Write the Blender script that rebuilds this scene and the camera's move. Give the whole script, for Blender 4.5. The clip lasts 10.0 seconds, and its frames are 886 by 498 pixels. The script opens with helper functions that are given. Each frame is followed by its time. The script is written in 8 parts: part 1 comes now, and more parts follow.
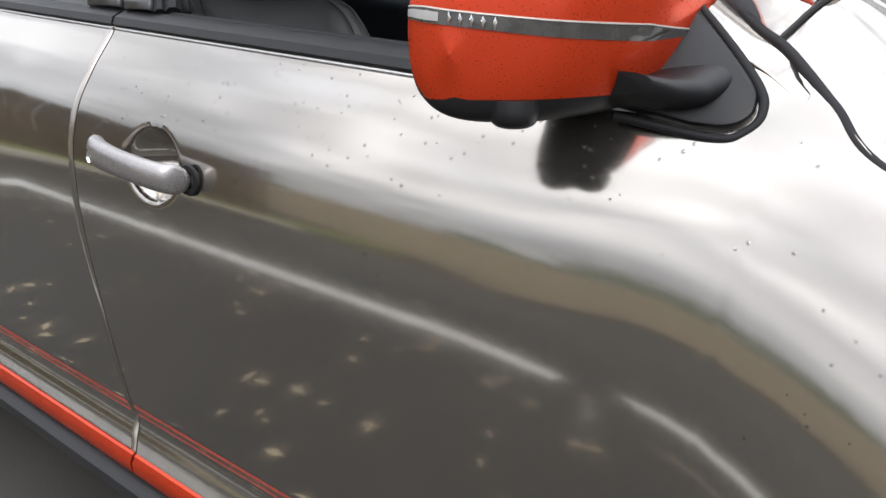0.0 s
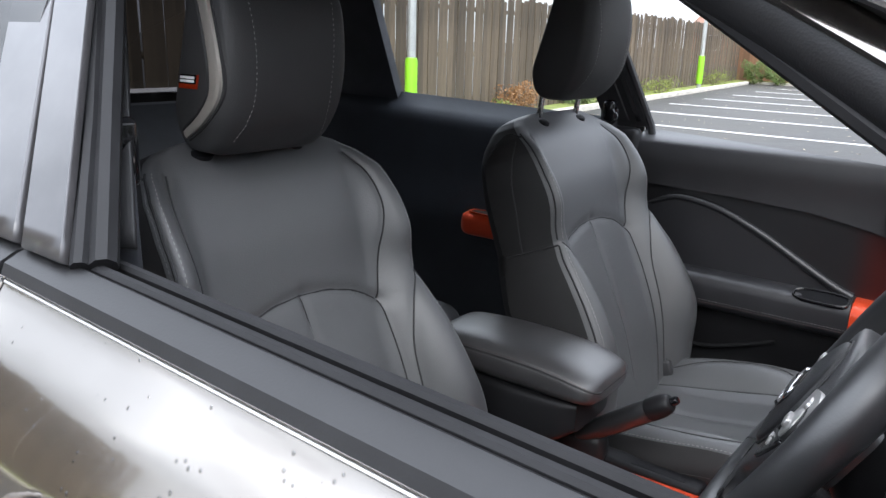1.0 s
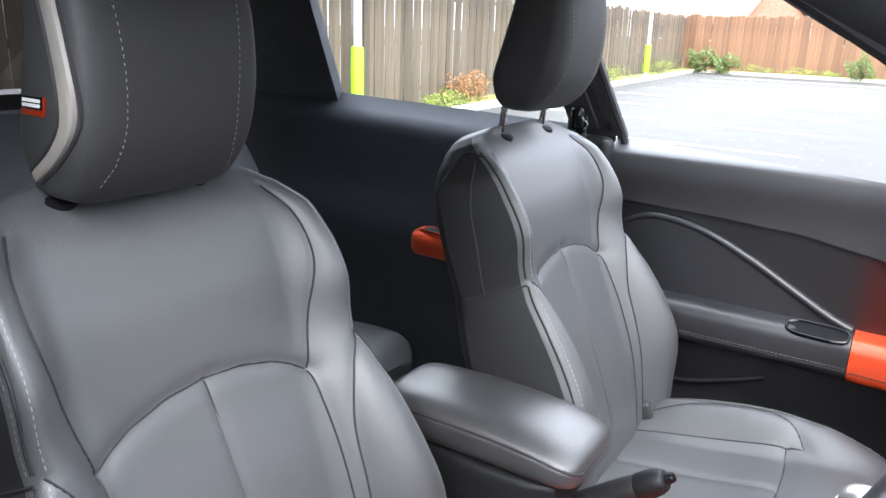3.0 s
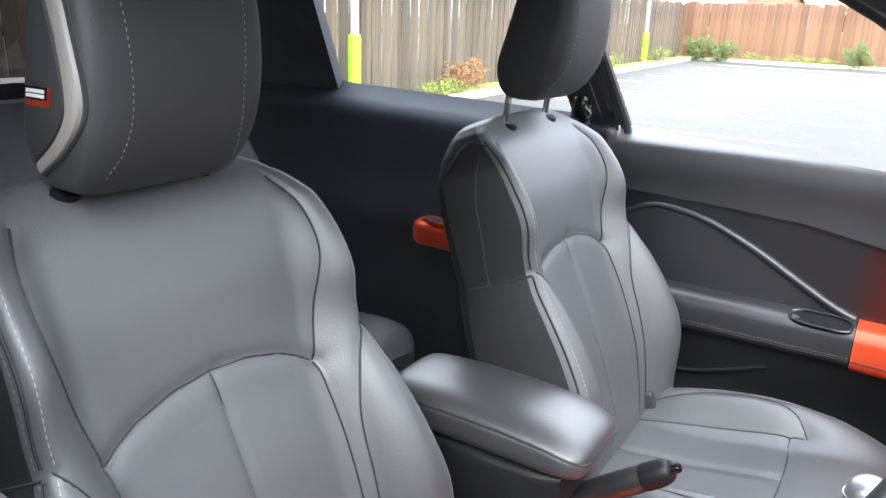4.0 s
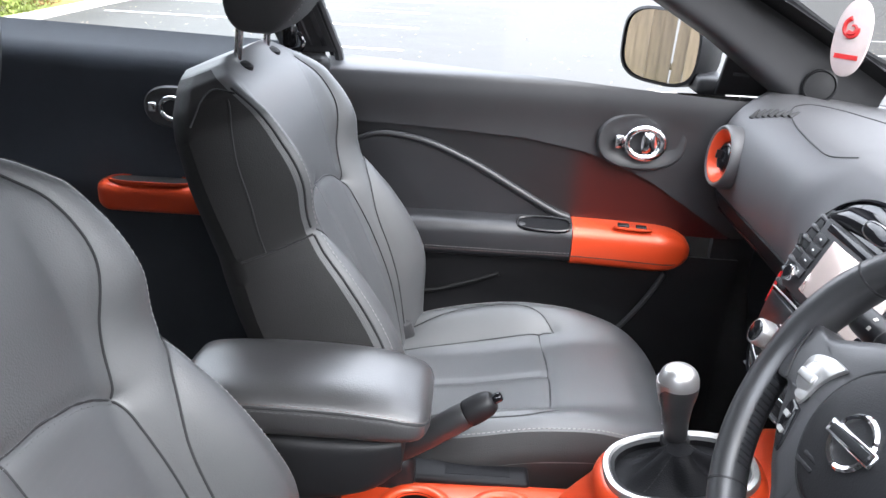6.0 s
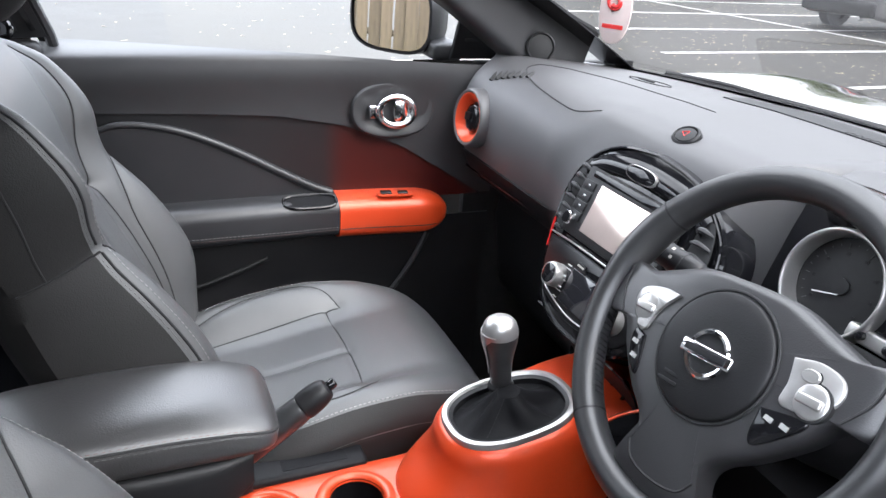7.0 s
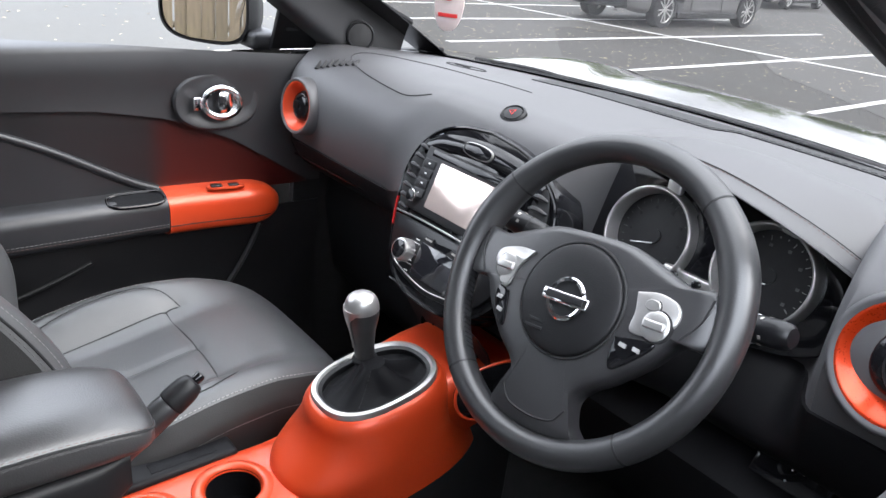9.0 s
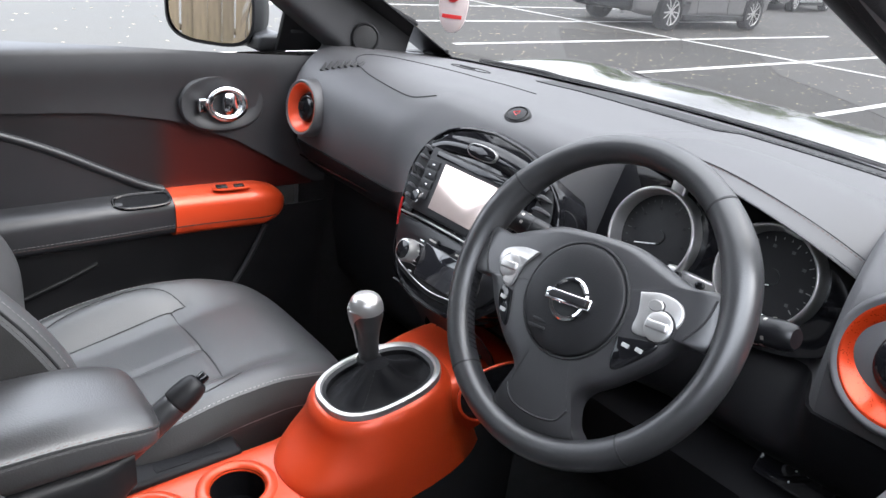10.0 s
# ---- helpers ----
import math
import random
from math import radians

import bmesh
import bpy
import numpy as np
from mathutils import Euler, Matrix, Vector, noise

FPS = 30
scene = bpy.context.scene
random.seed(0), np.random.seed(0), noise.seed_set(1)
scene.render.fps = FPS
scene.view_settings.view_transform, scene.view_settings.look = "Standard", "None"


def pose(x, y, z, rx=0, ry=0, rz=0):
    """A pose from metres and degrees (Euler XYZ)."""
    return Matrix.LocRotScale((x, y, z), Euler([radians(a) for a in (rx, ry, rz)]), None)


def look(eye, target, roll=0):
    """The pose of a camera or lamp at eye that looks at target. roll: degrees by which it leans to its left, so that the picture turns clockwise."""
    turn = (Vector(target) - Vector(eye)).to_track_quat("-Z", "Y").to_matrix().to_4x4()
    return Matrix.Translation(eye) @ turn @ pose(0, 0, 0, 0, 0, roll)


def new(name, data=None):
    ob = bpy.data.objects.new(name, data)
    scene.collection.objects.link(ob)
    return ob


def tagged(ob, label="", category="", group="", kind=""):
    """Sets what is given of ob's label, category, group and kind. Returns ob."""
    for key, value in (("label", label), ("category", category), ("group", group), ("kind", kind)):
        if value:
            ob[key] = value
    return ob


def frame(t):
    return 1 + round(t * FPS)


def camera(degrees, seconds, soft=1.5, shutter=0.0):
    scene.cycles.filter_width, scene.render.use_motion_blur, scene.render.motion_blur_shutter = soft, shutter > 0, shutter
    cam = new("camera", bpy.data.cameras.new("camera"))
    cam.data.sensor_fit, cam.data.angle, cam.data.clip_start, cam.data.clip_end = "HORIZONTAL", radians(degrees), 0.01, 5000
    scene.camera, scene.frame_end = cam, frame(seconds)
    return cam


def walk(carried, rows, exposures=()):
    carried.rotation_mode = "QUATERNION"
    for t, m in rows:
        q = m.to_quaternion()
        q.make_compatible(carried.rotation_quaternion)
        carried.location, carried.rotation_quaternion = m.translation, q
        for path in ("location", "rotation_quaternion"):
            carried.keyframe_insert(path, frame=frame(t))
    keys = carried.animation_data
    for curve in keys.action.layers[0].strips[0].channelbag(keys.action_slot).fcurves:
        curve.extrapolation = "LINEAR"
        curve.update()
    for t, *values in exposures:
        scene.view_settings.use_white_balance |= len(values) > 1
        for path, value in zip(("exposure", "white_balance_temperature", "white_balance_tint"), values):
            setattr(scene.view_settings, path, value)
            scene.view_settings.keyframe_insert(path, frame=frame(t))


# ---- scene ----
cam = camera(61.3, 10.0)
PATH = [
    (0, (1.177, -1.408, 1.139), (0.035, 0.089, 0.464), 0.5),
    (0.2, (1.082, -1.349, 1.186), (-0.101, 0.131, 0.547), -0.1),
    (0.4, (0.972, -1.276, 1.223), (-0.232, 0.209, 0.637), 0.7),
    (0.5, (0.923, -1.241, 1.245), (-0.28, 0.252, 0.673), 1.2),
    (0.7, (0.843, -1.166, 1.263), (-0.352, 0.343, 0.72), 0.9),
    (1, (0.758, -1.057, 1.282), (-0.384, 0.493, 0.741), 1.7),
    (1.5, (0.667, -0.911, 1.303), (-0.393, 0.692, 0.75), 2.0),
    (2, (0.614, -0.853, 1.301), (-0.406, 0.773, 0.739), 2.2),
    (3.5, (0.611, -0.853, 1.304), (-0.419, 0.761, 0.726), 1.9),
    (4, (0.599, -0.854, 1.304), (-0.416, 0.762, 0.706), 2.0),
    (4.5, (0.585, -0.852, 1.299), (-0.354, 0.799, 0.672), 2.0),
    (5, (0.522, -0.855, 1.3), (-0.29, 0.845, 0.627), 2.4),
    (5.5, (0.431, -0.827, 1.297), (-0.064, 0.967, 0.564), 3.0),
    (6, (0.336, -0.814, 1.314), (0.284, 1.031, 0.544), 2.9),
    (6.2, (0.295, -0.804, 1.317), (0.429, 1.032, 0.536), 3.1),
    (7.3, (0.146, -0.774, 1.327), (1.037, 0.822, 0.516), 4.5),
    (7.5, (0.136, -0.776, 1.325), (1.1, 0.78, 0.518), 4.8),
    (8, (0.083, -0.781, 1.325), (1.178, 0.688, 0.522), 5.5),
    (8.5, (0.071, -0.786, 1.327), (1.235, 0.633, 0.531), 5.8),
    (9, (0.07, -0.788, 1.325), (1.265, 0.607, 0.535), 5.9),
    (9.5, (0.072, -0.791, 1.325), (1.275, 0.598, 0.536), 5.9),
    (10, (0.07, -0.792, 1.324), (1.255, 0.615, 0.538), 5.8),
]
EXPOSURES = [(t, s, k, 10) for t, s, k in ((0.0, 0.0, 6300), (0.6, -0.05, 6250), (1.0, 0.88, 6000), (1.5, 1.76, 5970), (2.0, 2.06, 5970), (5.0, 2.12, 5980), (6.0, 2.08, 6020), (7.3, 1.8, 6080), (10.0, 1.66, 6080))]
walk(cam, [(t, look(eye, target, roll)) for t, eye, target, roll in PATH], EXPOSURES)

# ---- light ----
world = bpy.data.worlds.new("overcast_sky")
world.use_nodes = True
scene.world = world
wn, wl = world.node_tree.nodes, world.node_tree.links
sky = wn.new("ShaderNodeTexSky")
sky.sky_type, sky.sun_disc = "NISHITA", False
sky.sun_elevation, sky.sun_rotation = radians(44), radians(148)
sky.air_density, sky.dust_density, sky.ozone_density = 1.0, 4.0, 1.0
# a sheet of broken cloud over the blue
tc = wn.new("ShaderNodeTexCoord")
cl = wn.new("ShaderNodeTexNoise")
cl.inputs["Scale"].default_value, cl.inputs["Detail"].default_value = 3.2, 6
cl.inputs["Roughness"].default_value = 0.6
cr_ = wn.new("ShaderNodeValToRGB")
cr_.color_ramp.elements[0].position, cr_.color_ramp.elements[1].position = 0.42, 0.56
cr_.color_ramp.elements[0].color, cr_.color_ramp.elements[1].color = (0.66, 0.66, 0.66, 1), (1, 1, 1, 1)
mixc = wn.new("ShaderNodeMix")
mixc.data_type = "RGBA"
mixc.inputs["B"].default_value = (11.0, 11.2, 11.6, 1)
wl.new(tc.outputs["Generated"], cl.inputs["Vector"])
wl.new(cl.outputs["Fac"], cr_.inputs["Fac"])
wl.new(cr_.outputs["Color"], mixc.inputs["Factor"])
wl.new(sky.outputs["Color"], mixc.inputs["A"])
bg = wn["Background"]
bg.inputs["Strength"].default_value = 0.17
# an overcast sky is about three times brighter overhead than at the horizon
sep, grad, scl = wn.new("ShaderNodeSeparateXYZ"), wn.new("ShaderNodeMath"), wn.new("ShaderNodeVectorMath")
grad.operation, grad.use_clamp = "MULTIPLY_ADD", False
grad.inputs[1].default_value, grad.inputs[2].default_value = 1.65, 0.36
scl.operation = "SCALE"
wl.new(tc.outputs["Generated"], sep.inputs["Vector"])
wl.new(sep.outputs["Z"], grad.inputs[0])
cl2, mr2, mlt = wn.new("ShaderNodeTexNoise"), wn.new("ShaderNodeMapRange"), wn.new("ShaderNodeMath")
cl2.inputs["Scale"].default_value, cl2.inputs["Detail"].default_value = 7.0, 5
mr2.inputs["From Min"].default_value, mr2.inputs["From Max"].default_value = 0.35, 0.65
mr2.inputs["To Min"].default_value, mr2.inputs["To Max"].default_value = 0.74, 1.26
mlt.operation = "MULTIPLY"
wl.new(tc.outputs["Generated"], cl2.inputs["Vector"])
wl.new(cl2.outputs["Fac"], mr2.inputs["Value"])
wl.new(mr2.outputs["Result"], mlt.inputs[0])
wl.new(grad.outputs["Value"], mlt.inputs[1])
wl.new(mixc.outputs["Result"], scl.inputs[0])
wl.new(mlt.outputs["Value"], scl.inputs["Scale"])
wl.new(scl.outputs["Vector"], bg.inputs["Color"])

sun = new("sun", bpy.data.lights.new("sun", "SUN"))
sun.data.energy, sun.data.angle, sun.data.color = 1.4, radians(40), (1.0, 0.96, 0.90)
sun.matrix_world = look((5, -8, 9), (0, 0, 0))


# ---- materials ----
def material(name, base, rough=0.5, metal=0.0, grain=0.0, scale=200.0, vary=0.0, vscale=8.0, coat=0.0,
             rvary=0.0, spec=0.5, kind="noise", pieces=0.0, flake=0.0, stretch=(1, 1, 1), base2=None):
    """A Principled material with variation in colour and roughness at a coarse scale and a fine bump."""
    m = bpy.data.materials.new(name)
    m.use_nodes = True
    n, l = m.node_tree.nodes, m.node_tree.links
    b = n["Principled BSDF"]
    b.inputs["Base Color"].default_value = (*base, 1)
    b.inputs["Roughness"].default_value = rough
    b.inputs["Metallic"].default_value = metal
    b.inputs["Specular IOR Level"].default_value = spec
    b.inputs["Coat Weight"].default_value = coat
    b.inputs["Coat Roughness"].default_value = 0.03
    co = n.new("ShaderNodeTexCoord")
    mp = n.new("ShaderNodeMapping")
    mp.inputs["Scale"].default_value = stretch
    l.new(co.outputs["Object"], mp.inputs["Vector"])
    vec = mp.outputs["Vector"]
    if vary or rvary:
        t = n.new("ShaderNodeTexNoise")
        t.inputs["Scale"].default_value, t.inputs["Detail"].default_value = vscale, 7
        t.inputs["Roughness"].default_value = 0.62
        l.new(vec, t.inputs["Vector"])
        if vary:
            r = n.new("ShaderNodeValToRGB")
            lo = base2 or tuple(c * (1 - vary) for c in base)
            hi = tuple(min(1, c * (1 + vary)) for c in base)
            r.color_ramp.elements[0].position, r.color_ramp.elements[1].position = 0.32, 0.68
            r.color_ramp.elements[0].color, r.color_ramp.elements[1].color = (*lo, 1), (*hi, 1)
            l.new(t.outputs["Fac"], r.inputs["Fac"])
            out = r.outputs["Color"]
            if pieces:
                oi = n.new("ShaderNodeObjectInfo")
                hs = n.new("ShaderNodeHueSaturation")
                mr = n.new("ShaderNodeMapRange")
                mr.inputs["To Min"].default_value, mr.inputs["To Max"].default_value = 1 - pieces, 1 + pieces
                l.new(oi.outputs["Random"], mr.inputs["Value"])
                l.new(mr.outputs["Result"], hs.inputs["Value"])
                l.new(out, hs.inputs["Color"])
                out = hs.outputs["Color"]
            l.new(out, b.inputs["Base Color"])
        if rvary:
            q = n.new("ShaderNodeMapRange")
            q.inputs["To Min"].default_value, q.inputs["To Max"].default_value = max(0.02, rough - rvary), min(1, rough + rvary)
            l.new(t.outputs["Fac"], q.inputs["Value"])
            l.new(q.outputs["Result"], b.inputs["Roughness"])
    if grain:
        if kind == "leather":
            g = n.new("ShaderNodeTexVoronoi")
            g.feature = "SMOOTH_F1"
            g.inputs["Scale"].default_value = scale
            hgt = g.outputs["Distance"]
        elif kind == "dots":
            g = n.new("ShaderNodeTexVoronoi")
            g.inputs["Scale"].default_value, g.inputs["Randomness"].default_value = scale, 0.0
            st = n.new("ShaderNodeMath")
            st.operation = "GREATER_THAN"
            st.inputs[1].default_value = 0.28
            l.new(g.outputs["Distance"], st.inputs[0])
            hgt = st.outputs["Value"]
        else:
            g = n.new("ShaderNodeTexNoise")
            g.inputs["Scale"].default_value, g.inputs["Detail"].default_value = scale, 4
            hgt = g.outputs["Fac"]
        l.new(vec, g.inputs["Vector"])
        bp = n.new("ShaderNodeBump")
        bp.inputs["Strength"].default_value, bp.inputs["Distance"].default_value = grain, 0.002
        l.new(hgt, bp.inputs["Height"])
        l.new(bp.outputs["Normal"], b.inputs["Normal"])
    if flake:
        f = n.new("ShaderNodeTexVoronoi")
        f.inputs["Scale"].default_value = 900
        fr = n.new("ShaderNodeMapRange")
        fr.inputs["To Min"].default_value, fr.inputs["To Max"].default_value = max(0.05, rough - flake), rough + flake
        l.new(co.outputs["Object"], f.inputs["Vector"])
        l.new(f.outputs["Color"], fr.inputs["Value"])
        l.new(fr.outputs["Result"], b.inputs["Roughness"])
    return m


def glass(name, tint=(1, 1, 1), rough=0.0):
    m = bpy.data.materials.new(name)
    m.use_nodes = True
    n, l = m.node_tree.nodes, m.node_tree.links
    n.remove(n["Principled BSDF"])
    tr, gl, mx, lw, pw, ml = (n.new(k) for k in ("ShaderNodeBsdfTransparent", "ShaderNodeBsdfGlossy", "ShaderNodeMixShader", "ShaderNodeLayerWeight", "ShaderNodeMath", "ShaderNodeMath"))
    tr.inputs["Color"].default_value = (*tint, 1)
    gl.inputs["Roughness"].default_value = rough
    lw.inputs["Blend"].default_value = 0.5
    pw.operation, ml.operation = "POWER", "MULTIPLY_ADD"
    pw.inputs[1].default_value = 5.0
    ml.inputs[1].default_value, ml.inputs[2].default_value = 0.9, 0.05
    l.new(lw.outputs["Facing"], pw.inputs[0])
    l.new(pw.outputs["Value"], ml.inputs[0])
    l.new(ml.outputs["Value"], mx.inputs["Fac"])
    l.new(tr.outputs["BSDF"], mx.inputs[1])
    l.new(gl.outputs["BSDF"], mx.inputs[2])
    l.new(mx.outputs["Shader"], n["Material Output"].inputs["Surface"])
    return m


PAINT = material("grey_metallic_paint", (0.35, 0.322, 0.29), 0.13, 0.96, coat=1.0, flake=0.03)
ORANGE = material("orange_metallic_paint", (0.50, 0.036, 0.004), 0.33, 0.62, coat=0.28, flake=0.08)
REDTRIM = material("satin_orange_trim", (0.62, 0.060, 0.014), 0.36, 0.25, coat=0.25, flake=0.06, grain=0.03, scale=900)
LEATHER = material("black_leather", (0.052, 0.053, 0.055), 0.50, spec=0.95, grain=0.14, scale=620, kind="leather", vary=0.12, vscale=6, rvary=0.07)
ARMLEATHER = material("shiny_armrest_leather", (0.034, 0.033, 0.034), 0.37, spec=1.0, grain=0.13, scale=520, kind="leather", vary=0.15, vscale=9, rvary=0.10)
# darker than the seat leather, with the roof's shade put into the colour
HEADSHADE = material("shaded_headrest_leather", (0.027, 0.027, 0.028), 0.60, spec=0.45, grain=0.18, scale=700, kind="leather", vary=0.12, vscale=6, rvary=0.06)
# darker, rougher copy of the seat leather for flanks that lie in shade
FLANKSHADE = material("shaded_flank_leather", (0.014, 0.0135, 0.0135), 0.60, spec=0.30, grain=0.14, scale=650, kind="leather", vary=0.15, vscale=6, rvary=0.06)
LEATHER_DOT = material("perforated_black_leather", (0.054, 0.055, 0.057), 0.52, spec=0.95, grain=0.5, scale=230, kind="dots", vary=0.12, vscale=6)
WHEEL_LEATHER = material("worn_wheel_leather", (0.018, 0.018, 0.019), 0.36, spec=0.85, grain=0.06, scale=700, kind="leather", vary=0.2, vscale=12, rvary=0.10)
WHEELBODY = material("charcoal_wheel_moulding", (0.024, 0.0235, 0.025), 0.35, spec=0.85, grain=0.08, scale=900, kind="leather", vary=0.15, vscale=9, rvary=0.06)
DASH = material("soft_dash_plastic", (0.060, 0.059, 0.062), 0.52, spec=0.65, grain=0.10, scale=900, kind="leather", vary=0.10, vscale=5, rvary=0.05)
PLASTIC = material("black_plastic", (0.010, 0.010, 0.011), 0.46, spec=0.3, grain=0.10, scale=800, kind="leather", vary=0.15, vscale=9, rvary=0.08)
DOORSKIN = material("door_card_plastic", (0.029, 0.029, 0.031), 0.44, grain=0.08, scale=900, kind="leather", vary=0.12, vscale=7, rvary=0.06)
DOORPAD = material("black_door_pad", (0.016, 0.016, 0.018), 0.40, spec=0.6, grain=0.08, scale=900, kind="leather", vary=0.15, vscale=7, rvary=0.06)
GAITER = material("black_gaiter_leather", (0.004, 0.004, 0.005), 0.55, spec=0.15, grain=0.3, scale=700, kind="leather", vary=0.2, vscale=20)
DARKRED = material("dark_red_satin_insert", (0.030, 0.007, 0.006), 0.22, grain=0.06, scale=900, kind="leather", vary=0.2, vscale=7)
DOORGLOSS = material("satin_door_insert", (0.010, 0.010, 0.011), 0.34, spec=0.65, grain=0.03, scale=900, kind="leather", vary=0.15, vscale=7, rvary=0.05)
# dark red fade paints the orange armrest end's reflection into the base colour
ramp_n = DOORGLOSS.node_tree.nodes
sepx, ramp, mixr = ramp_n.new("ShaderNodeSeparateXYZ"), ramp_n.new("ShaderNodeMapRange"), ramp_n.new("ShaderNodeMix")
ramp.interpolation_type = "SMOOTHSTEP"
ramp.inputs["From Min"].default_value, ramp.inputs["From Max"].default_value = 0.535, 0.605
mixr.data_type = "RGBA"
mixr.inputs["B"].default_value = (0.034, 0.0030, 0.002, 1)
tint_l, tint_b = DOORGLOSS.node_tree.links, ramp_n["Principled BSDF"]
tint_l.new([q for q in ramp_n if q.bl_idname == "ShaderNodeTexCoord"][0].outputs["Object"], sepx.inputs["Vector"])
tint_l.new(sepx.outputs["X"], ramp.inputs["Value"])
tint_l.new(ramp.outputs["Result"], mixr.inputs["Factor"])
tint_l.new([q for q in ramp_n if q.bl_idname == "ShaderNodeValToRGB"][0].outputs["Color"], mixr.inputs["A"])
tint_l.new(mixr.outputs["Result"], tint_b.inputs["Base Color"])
GLOSS = material("piano_black", (0.006, 0.006, 0.007), 0.07, spec=0.4, coat=0.1, vary=0.2, vscale=30)
RUBBER = material("black_rubber", (0.010, 0.010, 0.011), 0.62, spec=0.22, grain=0.1, scale=300, vary=0.25, vscale=14, rvary=0.1)
TRIMBLACK = material("window_trim_black", (0.014, 0.014, 0.015), 0.42, spec=0.30, grain=0.06, scale=400, vary=0.2, vscale=12, rvary=0.1)
CHROME = material("chrome", (0.86, 0.86, 0.87), 0.10, 1.0, vary=0.05, vscale=40)
SATIN = material("satin_silver", (0.50, 0.49, 0.48), 0.34, 0.85, grain=0.03, scale=900, vary=0.06, vscale=30)
DULLSILVER = material("silver_trim", (0.42, 0.395, 0.36), 0.40, 0.6, vary=0.06, vscale=30)
CARPET = material("black_carpet", (0.012, 0.012, 0.013), 0.95, grain=0.8, scale=500, vary=0.3, vscale=40)
HEADLINER = material("pale_headlining", (0.36, 0.355, 0.345), 0.9, grain=0.2, scale=500, vary=0.06, vscale=9)
DARKCLOTH = material("dark_rear_trim", (0.046, 0.048, 0.055), 0.7, grain=0.2, scale=500, vary=0.2, vscale=9)
REARCARD = material("matte_rear_door_card", (0.028, 0.032, 0.040), 0.62, spec=0.4, grain=0.12, scale=800, kind="leather", vary=0.15, vscale=7, rvary=0.06)
THREAD = material("pale_grey_thread", (0.28, 0.275, 0.27), 0.8, vary=0.1, vscale=80)
THREADRED = material("dull_red_thread", (0.085, 0.055, 0.05), 0.8, vary=0.1, vscale=80)
THREADDARK = material("dark_grey_thread", (0.10, 0.10, 0.10), 0.8, vary=0.1, vscale=80)
SEAM = material("seam_shadow_leather", (0.012, 0.012, 0.013), 0.7, vary=0.2, vscale=40)
WHITEPRINT = material("white_print", (0.75, 0.75, 0.74), 0.6, vary=0.05, vscale=60)
HANDLEGREY = material("satin_grey_handle_paint", (0.30, 0.285, 0.28), 0.30, 0.75, coat=0.3, flake=0.04)
LENS = material("smoked_clear_lens", (0.085, 0.080, 0.075), 0.10, 0.55, coat=1.0, vary=0.35, vscale=60)
REDPRINT = material("red_print", (0.55, 0.03, 0.03), 0.5, vary=0.1, vscale=60)
TAGPINK = material("white_card", (0.50, 0.42, 0.41), 0.6, vary=0.06, vscale=60)
MIRRORBLACK = material("black_mirror_plastic", (0.008, 0.008, 0.009), 0.42, spec=0.3, grain=0.03, scale=900, vary=0.2, vscale=20)
STALKBLACK = material("black_stalk_plastic", (0.006, 0.006, 0.007), 0.34, spec=0.4, grain=0.06, scale=900, vary=0.2, vscale=30)
# black of the console tray, also shade painted onto the lower dashboard
SHADEBLACK = material("black_and_shaded_plastic", (0.005, 0.005, 0.006), 0.55, spec=0.2, grain=0.1, scale=800, kind="leather", vary=0.15, vscale=9)
# pale pinkish metallic colour puts the sky's glare on the blank screen
GLARESCREEN = material("pale_glare_screen", (0.82, 0.68, 0.62), 0.14, 0.70, vary=0.05, vscale=12)
PILLARFILM = material("dark_pillar_film", (0.050, 0.048, 0.050), 0.28, 0.3, coat=0.4, vary=0.15, vscale=20)
SCREEN = material("screen_off_glass", (0.010, 0.010, 0.012), 0.06, coat=1.0, vary=0.1, vscale=30)
GAUGE = material("gauge_face", (0.010, 0.010, 0.011), 0.35, vary=0.2, vscale=60)
MIRROR = material("mirror_glass", (0.9, 0.9, 0.9), 0.015, 1.0, vary=0.02, vscale=60)
GLASS = glass("clear_glass", (0.94, 0.96, 0.95))
SCREENGLASS = glass("tinted_windscreen_glass", (0.55, 0.54, 0.525))
TINT = glass("privacy_glass", (0.07, 0.07, 0.075))
ASPHALT = material("wet_asphalt", (0.040, 0.038, 0.034), 0.62, spec=0.20, grain=0.5, scale=160, vary=0.28, vscale=0.55, rvary=0.16)
PATCH = material("patched_asphalt", (0.032, 0.031, 0.029), 0.60, spec=0.20, grain=0.5, scale=140, vary=0.25, vscale=0.9, rvary=0.16)
ROADWHITE = material("worn_white_paint", (0.55, 0.55, 0.53), 0.65, grain=0.4, scale=120, vary=0.22, vscale=5)
CONCRETE = material("pale_concrete", (0.46, 0.43, 0.37), 0.85, grain=0.6, scale=60, vary=0.22, vscale=3)
BOARDOLD = material("weathered_grey_board", (0.098, 0.074, 0.048), 0.85, grain=0.6, scale=60, vary=0.50, vscale=7, pieces=0.32, stretch=(1, 1, 0.12))
BOARDNEW = material("orange_brown_board", (0.150, 0.078, 0.040), 0.82, grain=0.6, scale=60, vary=0.32, vscale=7, pieces=0.22, stretch=(1, 1, 0.12))
GREENBAND = material("lime_green_sleeve", (0.22, 0.50, 0.012), 0.5, vary=0.08, vscale=8)
POSTGREY = material("galvanised_post", (0.36, 0.37, 0.36), 0.5, 0.3, vary=0.12, vscale=9)
LEAFGREEN = material("shrub_leaf", (0.085, 0.125, 0.026), 0.6, vary=0.45, vscale=9)
LEAFDRY = material("dry_brown_leaf", (0.24, 0.12, 0.045), 0.75, vary=0.4, vscale=9)
